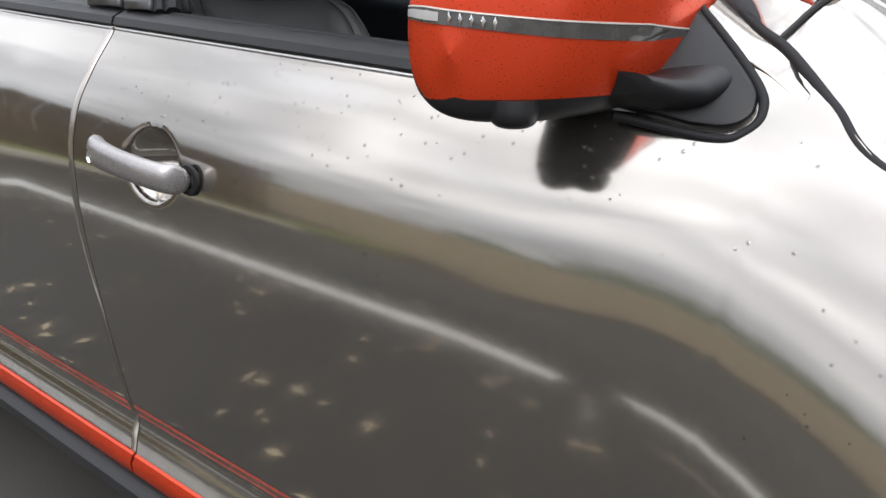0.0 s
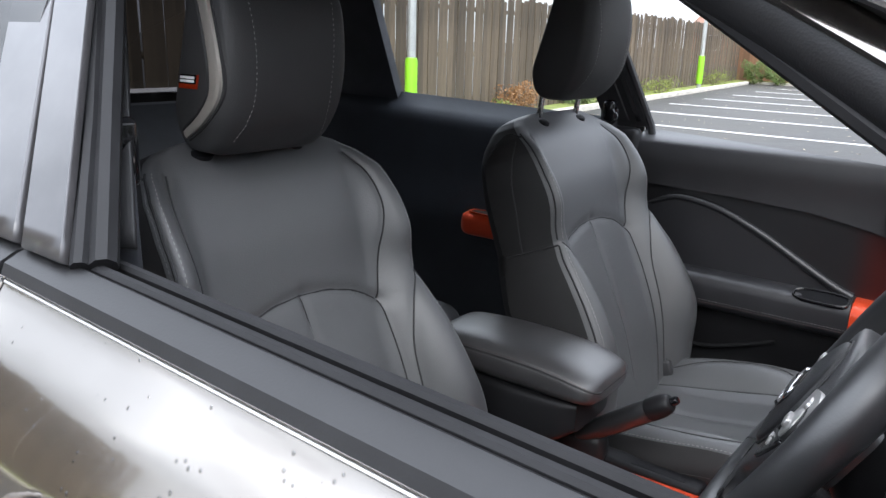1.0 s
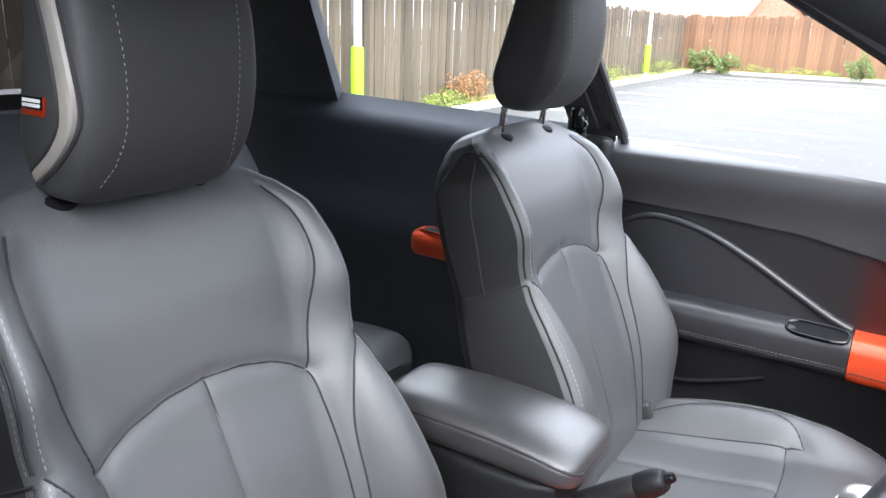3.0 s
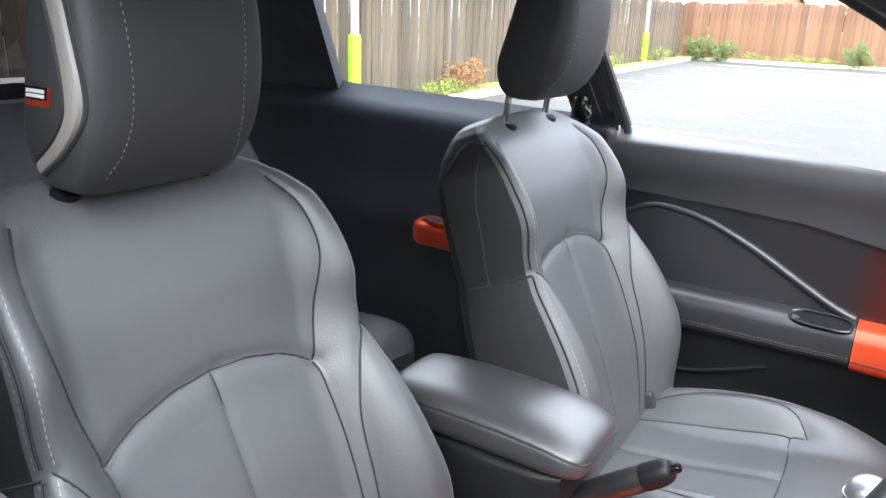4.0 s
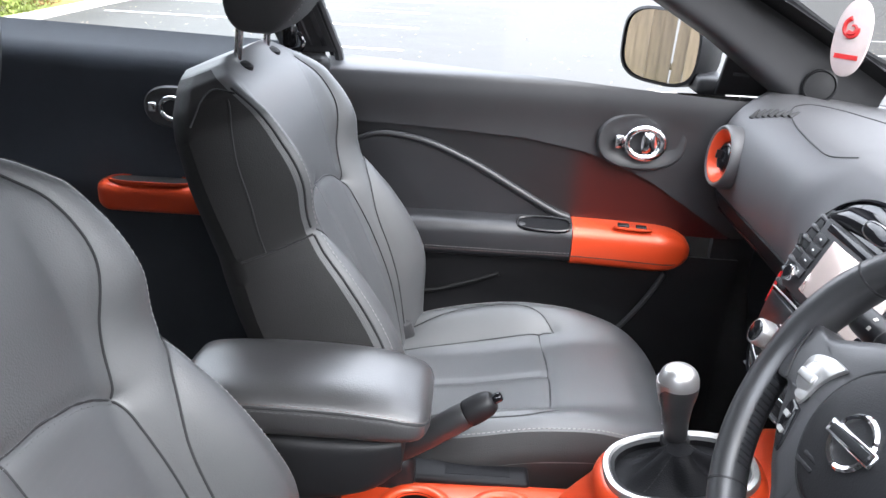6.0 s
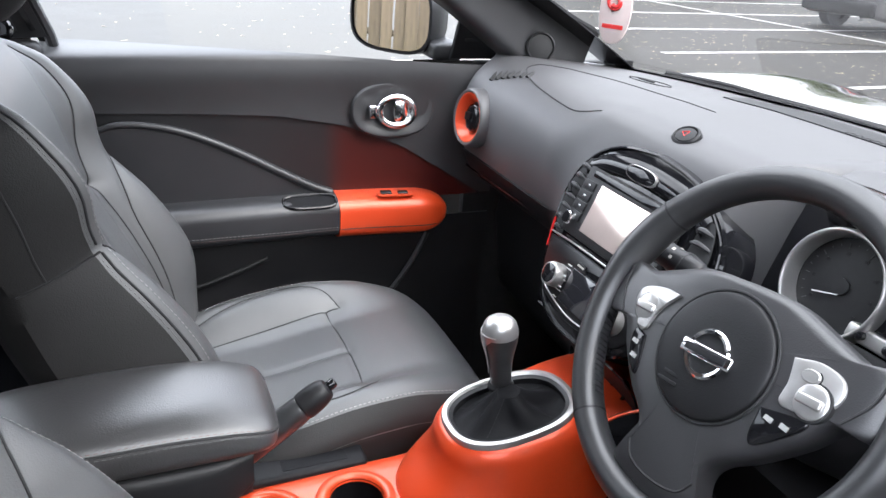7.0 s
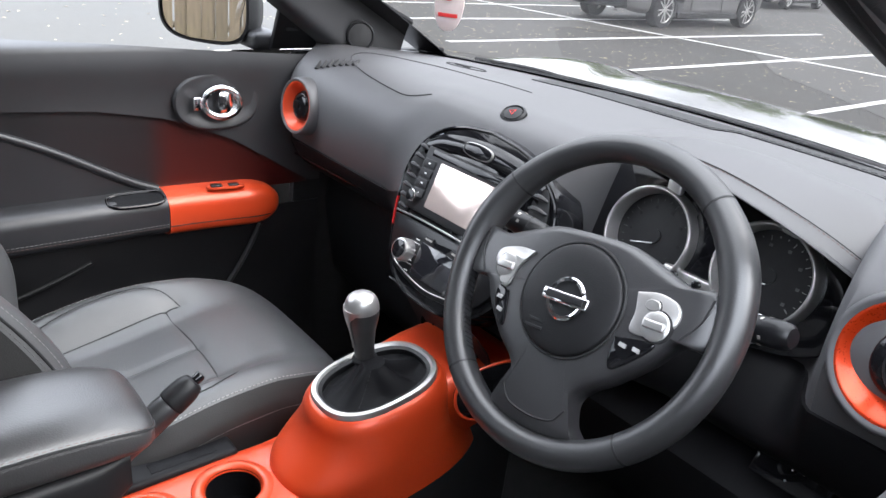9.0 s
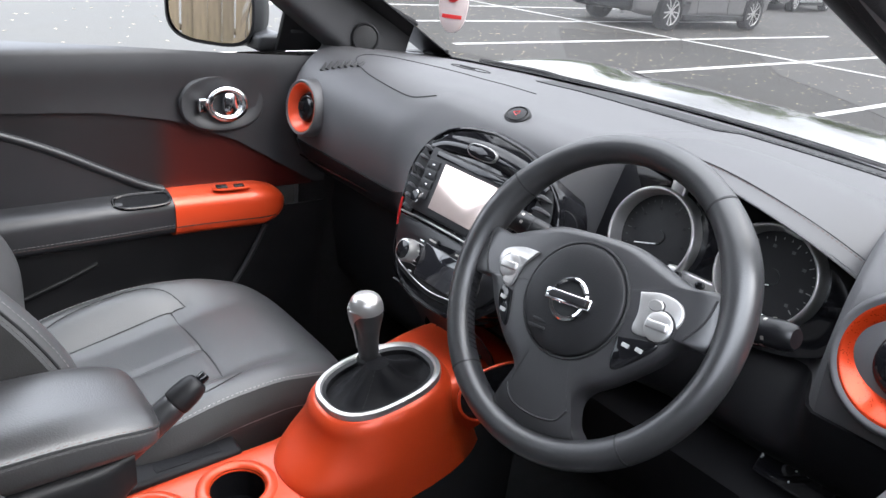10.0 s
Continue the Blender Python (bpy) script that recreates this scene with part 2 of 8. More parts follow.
LEAFFALL = material("fallen_leaf", (0.40, 0.33, 0.22), 0.7, vary=0.35, vscale=6)
GRASS = material("verge_grass", (0.16, 0.19, 0.035), 0.75, vary=0.45, vscale=3)
BARK = material("bark", (0.11, 0.085, 0.06), 0.9, grain=0.8, scale=40, vary=0.35, vscale=12)
BRICK = material("red_brown_brick", (0.30, 0.14, 0.085), 0.85, grain=0.5, scale=70, vary=0.3, vscale=5)
ROOFTILE = material("brown_roof_tile", (0.20, 0.11, 0.075), 0.85, grain=0.5, scale=40, vary=0.3, vscale=3)
WALLSTONE = material("cream_block", (0.52, 0.44, 0.31), 0.85, grain=0.5, scale=60, vary=0.22, vscale=4, pieces=0.12)
CARGREY = material("parked_car_paint", (0.17, 0.165, 0.17), 0.32, 0.6, coat=1.0, flake=0.06)
CARWHITE = material("pale_car_paint", (0.55, 0.56, 0.57), 0.32, 0.3, coat=1.0, flake=0.05)
TAILRED = material("tail_lamp_red", (0.35, 0.015, 0.015), 0.12, coat=1.0, vary=0.2, vscale=30)


# ---- mesh helpers ----
def spl(pts, n):
    """n points on a smooth curve through pts (Catmull-Rom)."""
    p = np.asarray(pts, float)
    if len(p) == 2:
        return p[0] + (p[1] - p[0]) * np.linspace(0, 1, n)[:, None]
    q = np.vstack([2 * p[0] - p[1], p, 2 * p[-1] - p[-2]])
    t = np.linspace(0, len(p) - 1, n)
    i = np.minimum(t.astype(int), len(p) - 2)
    f = (t - i)[:, None]
    a, b, c, d = q[i], q[i + 1], q[i + 2], q[i + 3]
    return 0.5 * (2 * b + (c - a) * f + (2 * a - 5 * b + 4 * c - d) * f ** 2 + (3 * b - a - 3 * c + d) * f ** 3)


def net(rows, nu, nv):
    """A smooth net of nu x nv points through a small net of control points."""
    r = np.asarray(rows, float)
    a = np.stack([spl(row, nv) for row in r])
    return np.stack([spl(a[:, j], nu) for j in range(nv)], axis=1)


def smooth01(x):
    x = np.clip(x, 0, 1)
    return x * x * (3 - 2 * x)


class Geo:
    """Collects vertices and faces of one mesh."""

    def __init__(self):
        self.v, self.f, self.n = [], [], 0

    def raw(self, v, f):
        v = np.asarray(v, float).reshape(-1, 3)
        self.v.append(v)
        self.f += [tuple(int(k) + self.n for k in q) for q in f]
        self.n += len(v)
        return self

    def net(self, p, wrap_u=False, wrap_v=False, cap=False, flip=False):
        p = np.asarray(p, float)
        nu, nv = p.shape[:2]
        f = []
        for i in range(nu if wrap_u else nu - 1):
            for j in range(nv if wrap_v else nv - 1):
                q = (i * nv + j, i * nv + (j + 1) % nv, ((i + 1) % nu) * nv + (j + 1) % nv, ((i + 1) % nu) * nv + j)
                f.append(q[::-1] if flip else q)
        if cap:
            a, b = tuple(range(nv)), tuple((nu - 1) * nv + j for j in range(nv))
            f += [a[::-1], b] if not flip else [a, b[::-1]]
        return self.raw(p.reshape(-1, 3), f)

    def tube(self, path, r, k=8, closed=False, cap=True, squash=None):
        p = np.asarray(path, float)
        r = np.broadcast_to(np.asarray(r, float), (len(p),))
        d = np.roll(p, -1, 0) - np.roll(p, 1, 0) if closed else np.gradient(p, axis=0)
        d /= np.linalg.norm(d, axis=1)[:, None] + 1e-12
        ref = np.array([0.13, 0.21, 0.97]) if abs(d[0][2]) < 0.9 else np.array([1.0, 0.1, 0.05])
        a = ref - d[0] * (ref @ d[0])
        rows = []
        for i in range(len(p)):
            a = a - d[i] * (a @ d[i])
            a /= np.linalg.norm(a) + 1e-12
            b = np.cross(d[i], a)
            w = np.linspace(0, 2 * np.pi, k, endpoint=False)[:, None]
            rows.append(p[i] + r[i] * (np.cos(w) * a + np.sin(w) * b * (squash or 1)))
        return self.net(np.stack(rows), wrap_u=closed, wrap_v=True, cap=cap and not closed)

    def box(self, lo, hi, m=None, bevel=0.0):
        lo, hi = np.asarray(lo, float), np.asarray(hi, float)
        c, h = (lo + hi) / 2, (hi - lo) / 2
        b = min(bevel, *(h * 0.9))
        if b <= 0:
            s = np.array([(x, y, z) for x in (-1, 1) for y in (-1, 1) for z in (-1, 1)], float)
            v = c + s * h
            f = [(0, 1, 3, 2), (4, 6, 7, 5), (0, 4, 5, 1), (2, 3, 7, 6), (0, 2, 6, 4), (1, 5, 7, 3)]
        else:
            bm = bmesh.new()
            bmesh.ops.create_cube(bm, size=1)
            for q in bm.verts:
                q.co = Vector(c + np.array(q.co) * 2 * h)
            bmesh.ops.bevel(bm, geom=bm.edges[:], offset=b, segments=3, affect="EDGES", profile=0.5)
            bm.verts.index_update()
            v = np.array([q.co for q in bm.verts])
            f = [tuple(q.index for q in face.verts) for face in bm.faces]
            bm.free()
        if m is not None:
            v = np.array([m @ Vector(q) for q in v])
        return self.raw(v, f)

    def lathe(self, profile, m=None, k=32, arc=(0, 360), cap=True):
        """Turns a profile of (radius, height) round the z axis of m."""
        pr = np.asarray(profile, float)
        full = abs(arc[1] - arc[0]) >= 360
        w = np.radians(np.linspace(arc[0], arc[1], k, endpoint=not full))
        p = np.stack([np.stack([pr[:, 0] * np.cos(t), pr[:, 0] * np.sin(t), pr[:, 1]], 1) for t in w], axis=1)
        if m is not None:
            p = np.array([m @ Vector(q) for q in p.reshape(-1, 3)]).reshape(p.shape)
        return self.net(p, wrap_v=full, cap=cap and full)

    def plate(self, outline, normal, thick, bevel=0.0):
        """A slab from a closed outline, thick along normal, with its rim pulled in a little at the top."""
        o = np.asarray(outline, float)
        nrm = np.asarray(normal, float)
        nrm = nrm / np.linalg.norm(nrm)
        c = o.mean(0)
        rows = [o, o + nrm * (thick - bevel)]
        if bevel:
            ins = o + (c - o) * np.minimum(1, bevel / np.linalg.norm(c - o, axis=1))[:, None]
            mid = o + (c - o) * np.minimum(1, 0.3 * bevel / np.linalg.norm(c - o, axis=1))[:, None]
            rows += [mid + nrm * (thick - 0.3 * bevel), ins + nrm * thick]
        return self.net(np.stack(rows), wrap_v=True, cap=True)

    def mesh(self, name, mat, smooth=True, sharp=40):
        me = bpy.data.meshes.new(name)
        me.from_pydata(np.concatenate(self.v).tolist(), [], self.f)
        me.validate()
        bm = bmesh.new()
        bm.from_mesh(me)
        bmesh.ops.remove_doubles(bm, verts=bm.verts, dist=1e-6)
        bmesh.ops.recalc_face_normals(bm, faces=bm.faces)
        bm.to_mesh(me)
        bm.free()
        me.materials.append(mat)
        if smooth:
            me.shade_smooth()
            me.set_sharp_from_angle(angle=radians(sharp))
        return me


def part(name, geo, mat, parent=None, label="", smooth=True, sharp=40, solid=0.0, offset=-1.0, crisp=True):
    """Links a Geo (or a ready mesh) as one mesh object under a thing or a part."""
    me = geo.mesh(name, mat, smooth, sharp) if isinstance(geo, Geo) else geo
    ob = new(name, me)
    if parent is not None:
        ob.parent = parent
        ob.matrix_parent_inverse = parent.matrix_world.inverted()
    if solid:
        s = ob.modifiers.new("thickness", "SOLIDIFY")
        s.thickness, s.offset = solid, offset
        if crisp:
            e = ob.modifiers.new("edges", "EDGE_SPLIT")
            e.split_angle = radians(55)
    if label:
        tagged(ob, label)
    return ob


def thing(name, place, label, category, group="", kind=""):
    e = new(name)
    e.empty_display_size = 0.05
    e.matrix_world = Matrix.Translation(place) if not isinstance(place, Matrix) else place
    bpy.context.view_layer.update()
    return tagged(e, label, category, group, kind)


def frame_of(origin, zaxis, xaxis=(0, 0, 1)):
    """A pose with its z along zaxis and its x near xaxis."""
    z = Vector(zaxis).normalized()
    x = (Vector(xaxis) - z * Vector(xaxis).dot(z)).normalized()
    y = z.cross(x)
    m = Matrix((x, y, z)).transposed().to_4x4()
    m.translation = origin
    return m


def at(m, pts):
    return np.array([m @ Vector(p) for p in np.asarray(pts, float).reshape(-1, 3)])


def oval(m, a, b, k=40, p=2.0, z=0.0):
    """A superellipse outline in the xy plane of m."""
    w = np.linspace(0, 2 * np.pi, k, endpoint=False)
    c, s = np.cos(w), np.sin(w)
    return at(m, np.stack([a * np.sign(c) * np.abs(c) ** (2 / p), b * np.sign(s) * np.abs(s) ** (2 / p), 0 * w + z], 1))


def stitches(g, path, length=0.005, gap=0.004, r=0.0007):
    """Short dashes of thread along a path."""
    p = np.asarray(path, float)
    s = np.concatenate([[0], np.cumsum(np.linalg.norm(np.diff(p, axis=0), axis=1))])
    k = 0.0
    while k + length < s[-1]:
        t = np.array([k, k + length])
        q = np.stack([np.interp(t, s, p[:, c]) for c in range(3)], 1)
        g.tube(q, r, 4)
        k += length + gap
    return g


# ---- front seats ----
# local seat axes: x forward, y to the car's left, z up; origin on the floor under the seat
LEAN = radians(22)


def back_place(u, s, w):
    """A point of the backrest: u across, s up along the back, w out of its front face."""
    u, s, w = np.broadcast_arrays(np.asarray(u, float), np.asarray(s, float), np.asarray(w, float))
    return np.stack([0.16 - np.sin(LEAN) * s + np.cos(LEAN) * w, u, 0.55 + np.cos(LEAN) * s + np.sin(LEAN) * w], -1)


S_KEYS = [-0.06, 0.0, 0.10, 0.20, 0.30, 0.36, 0.388, 0.41, 0.46, 0.52, 0.57, 0.605, 0.630, 0.645, 0.652]
W_KEYS = [0.246, 0.258, 0.262, 0.244, 0.234, 0.223, 0.213, 0.214, 0.215, 0.213, 0.206, 0.189, 0.168, 0.142, 0.112]


def glide(x, xs, ys):
    """Smooth curve through the keys (xs, ys)."""
    xs, ys = np.asarray(xs, float), np.asarray(ys, float)
    m = np.gradient(ys, xs)
    i = np.clip(np.searchsorted(xs, x) - 1, 0, len(xs) - 2)
    h = xs[i + 1] - xs[i]
    t = np.clip((x - xs[i]) / h, 0, 1)
    return (2 * t ** 3 - 3 * t ** 2 + 1) * ys[i] + (t ** 3 - 2 * t ** 2 + t) * h * m[i] + (3 * t ** 2 - 2 * t ** 3) * ys[i + 1] + (t ** 3 - t ** 2) * h * m[i + 1]


def half_width(s):
    return np.interp(s, S_KEYS, W_KEYS)


def line_gap(u, s, path):
    """Distance from the points (u, s) to a polyline."""
    best = np.full(np.shape(u), 9.0)
    for (a, b), (c, d) in zip(path[:-1], path[1:]):
        L = max((c - a) ** 2 + (d - b) ** 2, 1e-9)
        t = np.clip(((u - a) * (c - a) + (s - b) * (d - b)) / L, 0, 1)
        best = np.minimum(best, np.hypot(u - a - t * (c - a), s - b - t * (d - b)))
    return best


ARC = spl([(-0.172, 0.338), (-0.13, 0.385), (-0.07, 0.412), (0.0, 0.419), (0.07, 0.412), (0.13, 0.392), (0.172, 0.362)], 30)
ARC[:, 0] *= 0.148 / 0.172
ARC[:, 1] = np.interp(np.abs(ARC[:, 0]), [0, 0.05, 0.10, 0.125, 0.148], [0.406, 0.403, 0.390, 0.378, 0.362])
BACK_SEAMS = [ARC]
for sg in (-1, 1):
    BACK_SEAMS.append(spl([(sg * 0.148, 0.362), (sg * 0.146, 0.25), (sg * 0.138, 0.12), (sg * 0.126, 0.0)], 20))
    BACK_SEAMS.append(spl([(sg * 0.148, 0.362), (sg * 0.164, 0.43), (sg * 0.180, 0.50), (sg * 0.178, 0.56), (sg * 0.160, 0.605)], 24))
    BACK_SEAMS.append(spl([(sg * 0.209, 0.390), (sg * 0.185, 0.345), (sg * 0.165, 0.28), (sg * 0.157, 0.20), (sg * 0.149, 0.09), (sg * 0.143, 0.0)], 24))
BACK_SEAMS.append(spl([(0.0, 0.408), (0.003, 0.33), (0.002, 0.2), (0.0, 0.05)], 16))


def back_front(u, s):
    """How far the front face stands out at (u, s)."""
    W = half_width(s)
    a = np.abs(u)
    bol = glide(s, [-0.06, 0.05, 0.15, 0.30, 0.375, 0.41, 0.46, 0.52, 0.57, 0.605, 0.652], [0.026, 0.050, 0.080, 0.070, 0.054, 0.052, 0.060, 0.050, 0.036, 0.022, 0.012])
    r0 = np.interp(s, [0.0, 0.34, 0.44], [0.110, 0.125, 0.140])
    rw = np.interp(s, [0.0, 0.34, 0.44], [0.100, 0.085, 0.072])
    w = -0.030 + bol * smooth01((a - r0) / rw)
    w = w + glide(s, [-0.06, 0.02, 0.12, 0.25, 0.40, 0.52, 0.60, 0.652], [-0.02, 0.0, 0.012, 0.012, 0.006, 0.018, 0.012, -0.012])
    w = w - 0.012 * np.clip(a / W, 0, 1) ** 22 - 0.005 * np.clip(a / W, 0, 1) ** 4
    for path in BACK_SEAMS:
        d = line_gap(u, s, path)
        w = w - 0.0030 * np.exp(-(d / 0.0048) ** 2) - 0.0018 * np.exp(-(d / 0.014) ** 2)
    return w


def back_side(sg, s, k):
    """A point on the flank of the backrest: k from 0 at the stitched front edge to 1 at the rear."""
    k = np.asarray(k, float)
    W = half_width(s)
    th = np.interp(s, [-0.06, 0.3, 0.5, 0.60, 0.652], [0.15, 0.145, 0.13, 0.115, 0.095])
    w0, w1 = float(back_front(np.array(W), np.array(s))), -0.035 - 0.5 * th
    flare = 0.029 * smooth01((0.66 - s) / 0.10)
    return back_place(sg * (W + flare * np.sin(k * np.pi / 2) ** 0.8), s, w0 + (w1 - w0) * k)


def backrest_net(ns=120, nf=110, nb=26, nk=12):
    s = np.concatenate([np.linspace(-0.06, 0.60, ns - 26), 0.60 + 0.052 * np.sin(np.linspace(0, np.pi / 2, 27)[1:])])
    rows = []
    for k in s:
        W = half_width(k)
        u = W * np.sin(np.linspace(-np.pi / 2, np.pi / 2, nf))
        u = 0.55 * u + 0.45 * np.linspace(-W, W, nf)
        fr = back_place(u, k, back_front(u, np.full_like(u, k)))
        th = np.interp(k, [-0.06, 0.3, 0.5, 0.60, 0.652], [0.15, 0.145, 0.13, 0.115, 0.095])
        right, left = back_side(1, k, np.linspace(0, 1, nk)[1:]), back_side(-1, k, np.linspace(1, 0, nk)[:-1])
        Wb = abs(right[-1][1])
        ub = np.linspace(Wb, -Wb, nb + 2)[1:-1]
        wb = -0.035 - th * (1 - 0.50 * np.abs(ub / Wb) ** 5)
        rows.append(np.vstack([fr, right, back_place(ub, k, wb), left]))
    return np.stack(rows)


def on_back(path, lift=0.0):
    p = np.asarray(path, float)
    return back_place(p[:, 0], p[:, 1], back_front(p[:, 0], p[:, 1]) + lift)


# cushion: top height over (x, u)
def cush_half(x):
    return glide(x, [0.06, 0.14, 0.25, 0.36, 0.45, 0.53, 0.585, 0.620, 0.642, 0.652], [0.21, 0.243, 0.262, 0.256, 0.246, 0.236, 0.220, 0.192, 0.150, 0.11])


CUSH_SEAMS = [spl([(0.404, -0.136), (0.411, -0.07), (0.413, 0.0), (0.411, 0.07), (0.404, 0.136)], 16),
              spl([(0.10, 0.0), (0.25, 0.0), (0.412, 0.0)], 10)]
for sg in (-1, 1):
    CUSH_SEAMS.append(spl([(0.10, sg * 0.122), (0.25, sg * 0.131), (0.36, sg * 0.135), (0.432, sg * 0.138)], 12))
    CUSH_SEAMS.append(spl([(0.13, sg * 0.160), (0.24, sg * 0.192), (0.34, sg * 0.198), (0.40, sg * 0.178), (0.434, sg * 0.138)], 20))


def cush_top(x, u):
    W = cush_half(x)
    a = np.abs(u)
    z = glide(x, [0.06, 0.16, 0.28, 0.40, 0.50, 0.565, 0.605, 0.635, 0.652], [0.515, 0.528, 0.543, 0.566, 0.581, 0.579, 0.563, 0.536, 0.500])
    z = z + glide(x, [0.06, 0.2, 0.35, 0.46, 0.56, 0.65], [0.042, 0.064, 0.066, 0.046, 0.018, 0.004]) * smooth01((a - 0.100) / 0.100)
    z = z - 0.050 * np.clip(a / W, 0, 1) ** 9 - 0.010 * np.clip(a / W, 0, 1) ** 4
    for path in CUSH_SEAMS:
        d = line_gap(x, u, path)
        z = z - 0.0030 * np.exp(-(d / 0.0048) ** 2) - 0.0016 * np.exp(-(d / 0.014) ** 2)
    return z


def cushion_net(nx=90, nf=90, nb=14):
    x = np.concatenate([np.linspace(0.06, 0.607, nx - 22), 0.607 + 0.045 * np.sin(np.linspace(0, np.pi / 2, 23)[1:])])
    rows = []
    for k in x:
        W = cush_half(k)
        u = 0.5 * W * np.sin(np.linspace(-np.pi / 2, np.pi / 2, nf)) + 0.5 * np.linspace(-W, W, nf)
        top = np.stack([0 * u + k, u, cush_top(np.full_like(u, k), u)], 1)
        ub = np.linspace(W, -W, nb)
        zb = np.interp(k, [0.06, 0.50, 0.607, 0.652], [0.36, 0.36, 0.38, 0.44]) + 0 * ub
        zb[[0, -1]] = zb[[0, -1]] + 0.035
        rows.append(np.vstack([top, np.stack([0 * ub + k - 0.012, ub * 0.985, zb], 1)]))
    return np.stack(rows)


def on_cushion(path, lift=0.0):
    p = np.asarray(path, float)
    return np.stack([p[:, 0], p[:, 1], cush_top(p[:, 0], p[:, 1]) + lift], 1)


# headrest: sections over height, each a ring in plan
def headrest_net(nz=44, k=64):
    z = [1.140, 1.146, 1.165, 1.20, 1.245, 1.29, 1.335, 1.365, 1.380, 1.386]
    front = [-0.064, -0.054, -0.034, -0.012, -0.002, 0.000, -0.006, -0.020, -0.040, -0.060]
    rear = [-0.102, -0.118, -0.132, -0.136, -0.122, -0.109, -0.097, -0.092, -0.088, -0.080]
    half = [0.074, 0.091, 0.100, 0.105, 0.107, 0.106, 0.104, 0.098, 0.085, 0.064]
    zz = spl(np.stack([z, front, rear, half], 1), nz)
    rows = []
    w = np.linspace(0, 2 * np.pi, k, endpoint=False)
    for a, f, r, h in zz:
        c, s = np.cos(w), np.sin(w)
        e = 2 / 7.0
        X = (f + r) / 2 + (f - r) / 2 * np.sign(c) * np.abs(c) ** e
        Y = h * np.sign(s) * np.abs(s) ** e
        # the face is slightly narrower than the middle
        Y = Y * (1 - 0.10 * np.clip(c, 0, 1) ** 2)
        rows.append(np.stack([X, Y, 0 * w + a], 1))
    return np.stack(rows)


def front_seat(place, side, label, lift=0.0, shift=0.0):
    """side: -1 where the door is to the seat's right, +1 where it is to its left."""
    t = thing("front_seat", place, label, "car seat", "front seats")
    sh = Matrix.Translation(place)
    def put(name, g, mat, parent=t, lab="", **kw):
        g.v = [v + np.asarray(place) for v in g.v]
        return part(name, g, mat, parent, lab, **kw)
    back = put("backrest", Geo().net(backrest_net(), wrap_v=True, cap=True), LEATHER, lab="stitched black leather backrest with raised bolsters", sharp=60)
    g = Geo()
    stitches(g, on_back(ARC + [0, -0.006], 0.0010), 0.004, 0.004, 0.0005)
    put("stitching", g, THREADDARK, back)
    for path in BACK_SEAMS:
        put("seam", Geo().tube(on_back(spl(path, 60), 0.0004), 0.0015, 6), SEAM, back)
    for sg in (-1, 1):
        # stitched front edge: a sunk seam with a row of thread on either side, broken at the shoulder
        for s0, s1 in ((0.02, 0.384), (0.396, 0.612)):
            run = np.linspace(s0, s1, 60)
            put("edge_seam", Geo().tube(np.array([back_side(sg, s, 0.02) for s in run]), 0.0020, 6), SEAM, back)
            g = Geo()
            stitches(g, on_back(np.array([(sg * half_width(s) * 0.970, s) for s in run]), 0.0001), 0.0045, 0.0035, 0.0005)
            put("edge_stitching", g, THREAD, back)
            g = Geo()
            stitches(g, np.array([back_side(sg, s, 0.06) for s in run]) + [0, sg * 0.0006, 0], 0.0045, 0.0035, 0.0005)
            put("edge_stitching", g, THREADDARK, back)
        # seams of the flank
        put("side_seam", Geo().tube(np.array([back_side(sg, 0.386, k) for k in np.linspace(0.02, 0.95, 20)]) + [0, sg * 0.0022, 0], 0.0018, 6), SEAM, back)
        put("side_seam", Geo().tube(np.array([back_side(sg, s, k) for s, k in spl([(0.386, 0.62), (0.46, 0.60), (0.52, 0.55), (0.565, 0.42), (0.60, 0.22)], 30)]) + [0, sg * 0.0022, 0], 0.0016, 6), SEAM, back)
        put("side_seam", Geo().tube(np.array([back_side(sg, s, k) for s, k in spl([(0.605, 0.03), (0.618, 0.30), (0.612, 0.65), (0.585, 0.95)], 24)]) + [0, sg * 0.0022, 0], 0.0016, 6), SEAM, back)
    # matte dark shell over the flanks and the rear, painting in their shade
    rows = backrest_net()
    rows = rows[rows[:, 0, 2] < 1.126]
    mid = rows.mean(axis=1, keepdims=True)
    out = rows - mid
    shell = (rows + out / np.linalg.norm(out, axis=2, keepdims=True) * 0.0015)[:, 110:]
    put("side_panel", Geo().net(shell), FLANKSHADE, back, "dark sheet painting shade onto the flanks and rear")
    # perforated inserts below the arc, either side of the middle seam
    for sg in (-1, 1):
        rows = []
        for s in np.linspace(0.0, 1.0, 50):
            row = []
            for q in np.linspace(0.004, 1.0, 24):
                top = np.interp(q * 0.142, [0, 0.05, 0.10, 0.125, 0.142], [0.402, 0.399, 0.386, 0.374, 0.358])
                k = top * s
                u = q * (np.interp(k, [0.0, 0.12, 0.25, 0.362], [0.121, 0.133, 0.140, 0.142]))
                row.append((sg * u, k))
            rows.append(on_back(np.array(row), 0.0009))
        put("perforated_insert", Geo().net(np.stack(rows)), LEATHER_DOT, back, "perforated black leather insert")
    cus = put("cushion", Geo().net(cushion_net(), wrap_v=True, cap=True), LEATHER, lab="stitched black leather seat cushion", sharp=60)
    for sg in (-1, 1):
        g = Geo()
        edge = np.array([(x, sg * cush_half(x) * 0.872) for x in np.linspace(0.14, 0.60, 80)])
        stitches(g, on_cushion(edge, 0.0012), 0.0045, 0.0035, 0.0006)
        put("edge_stitching", g, THREAD, cus)
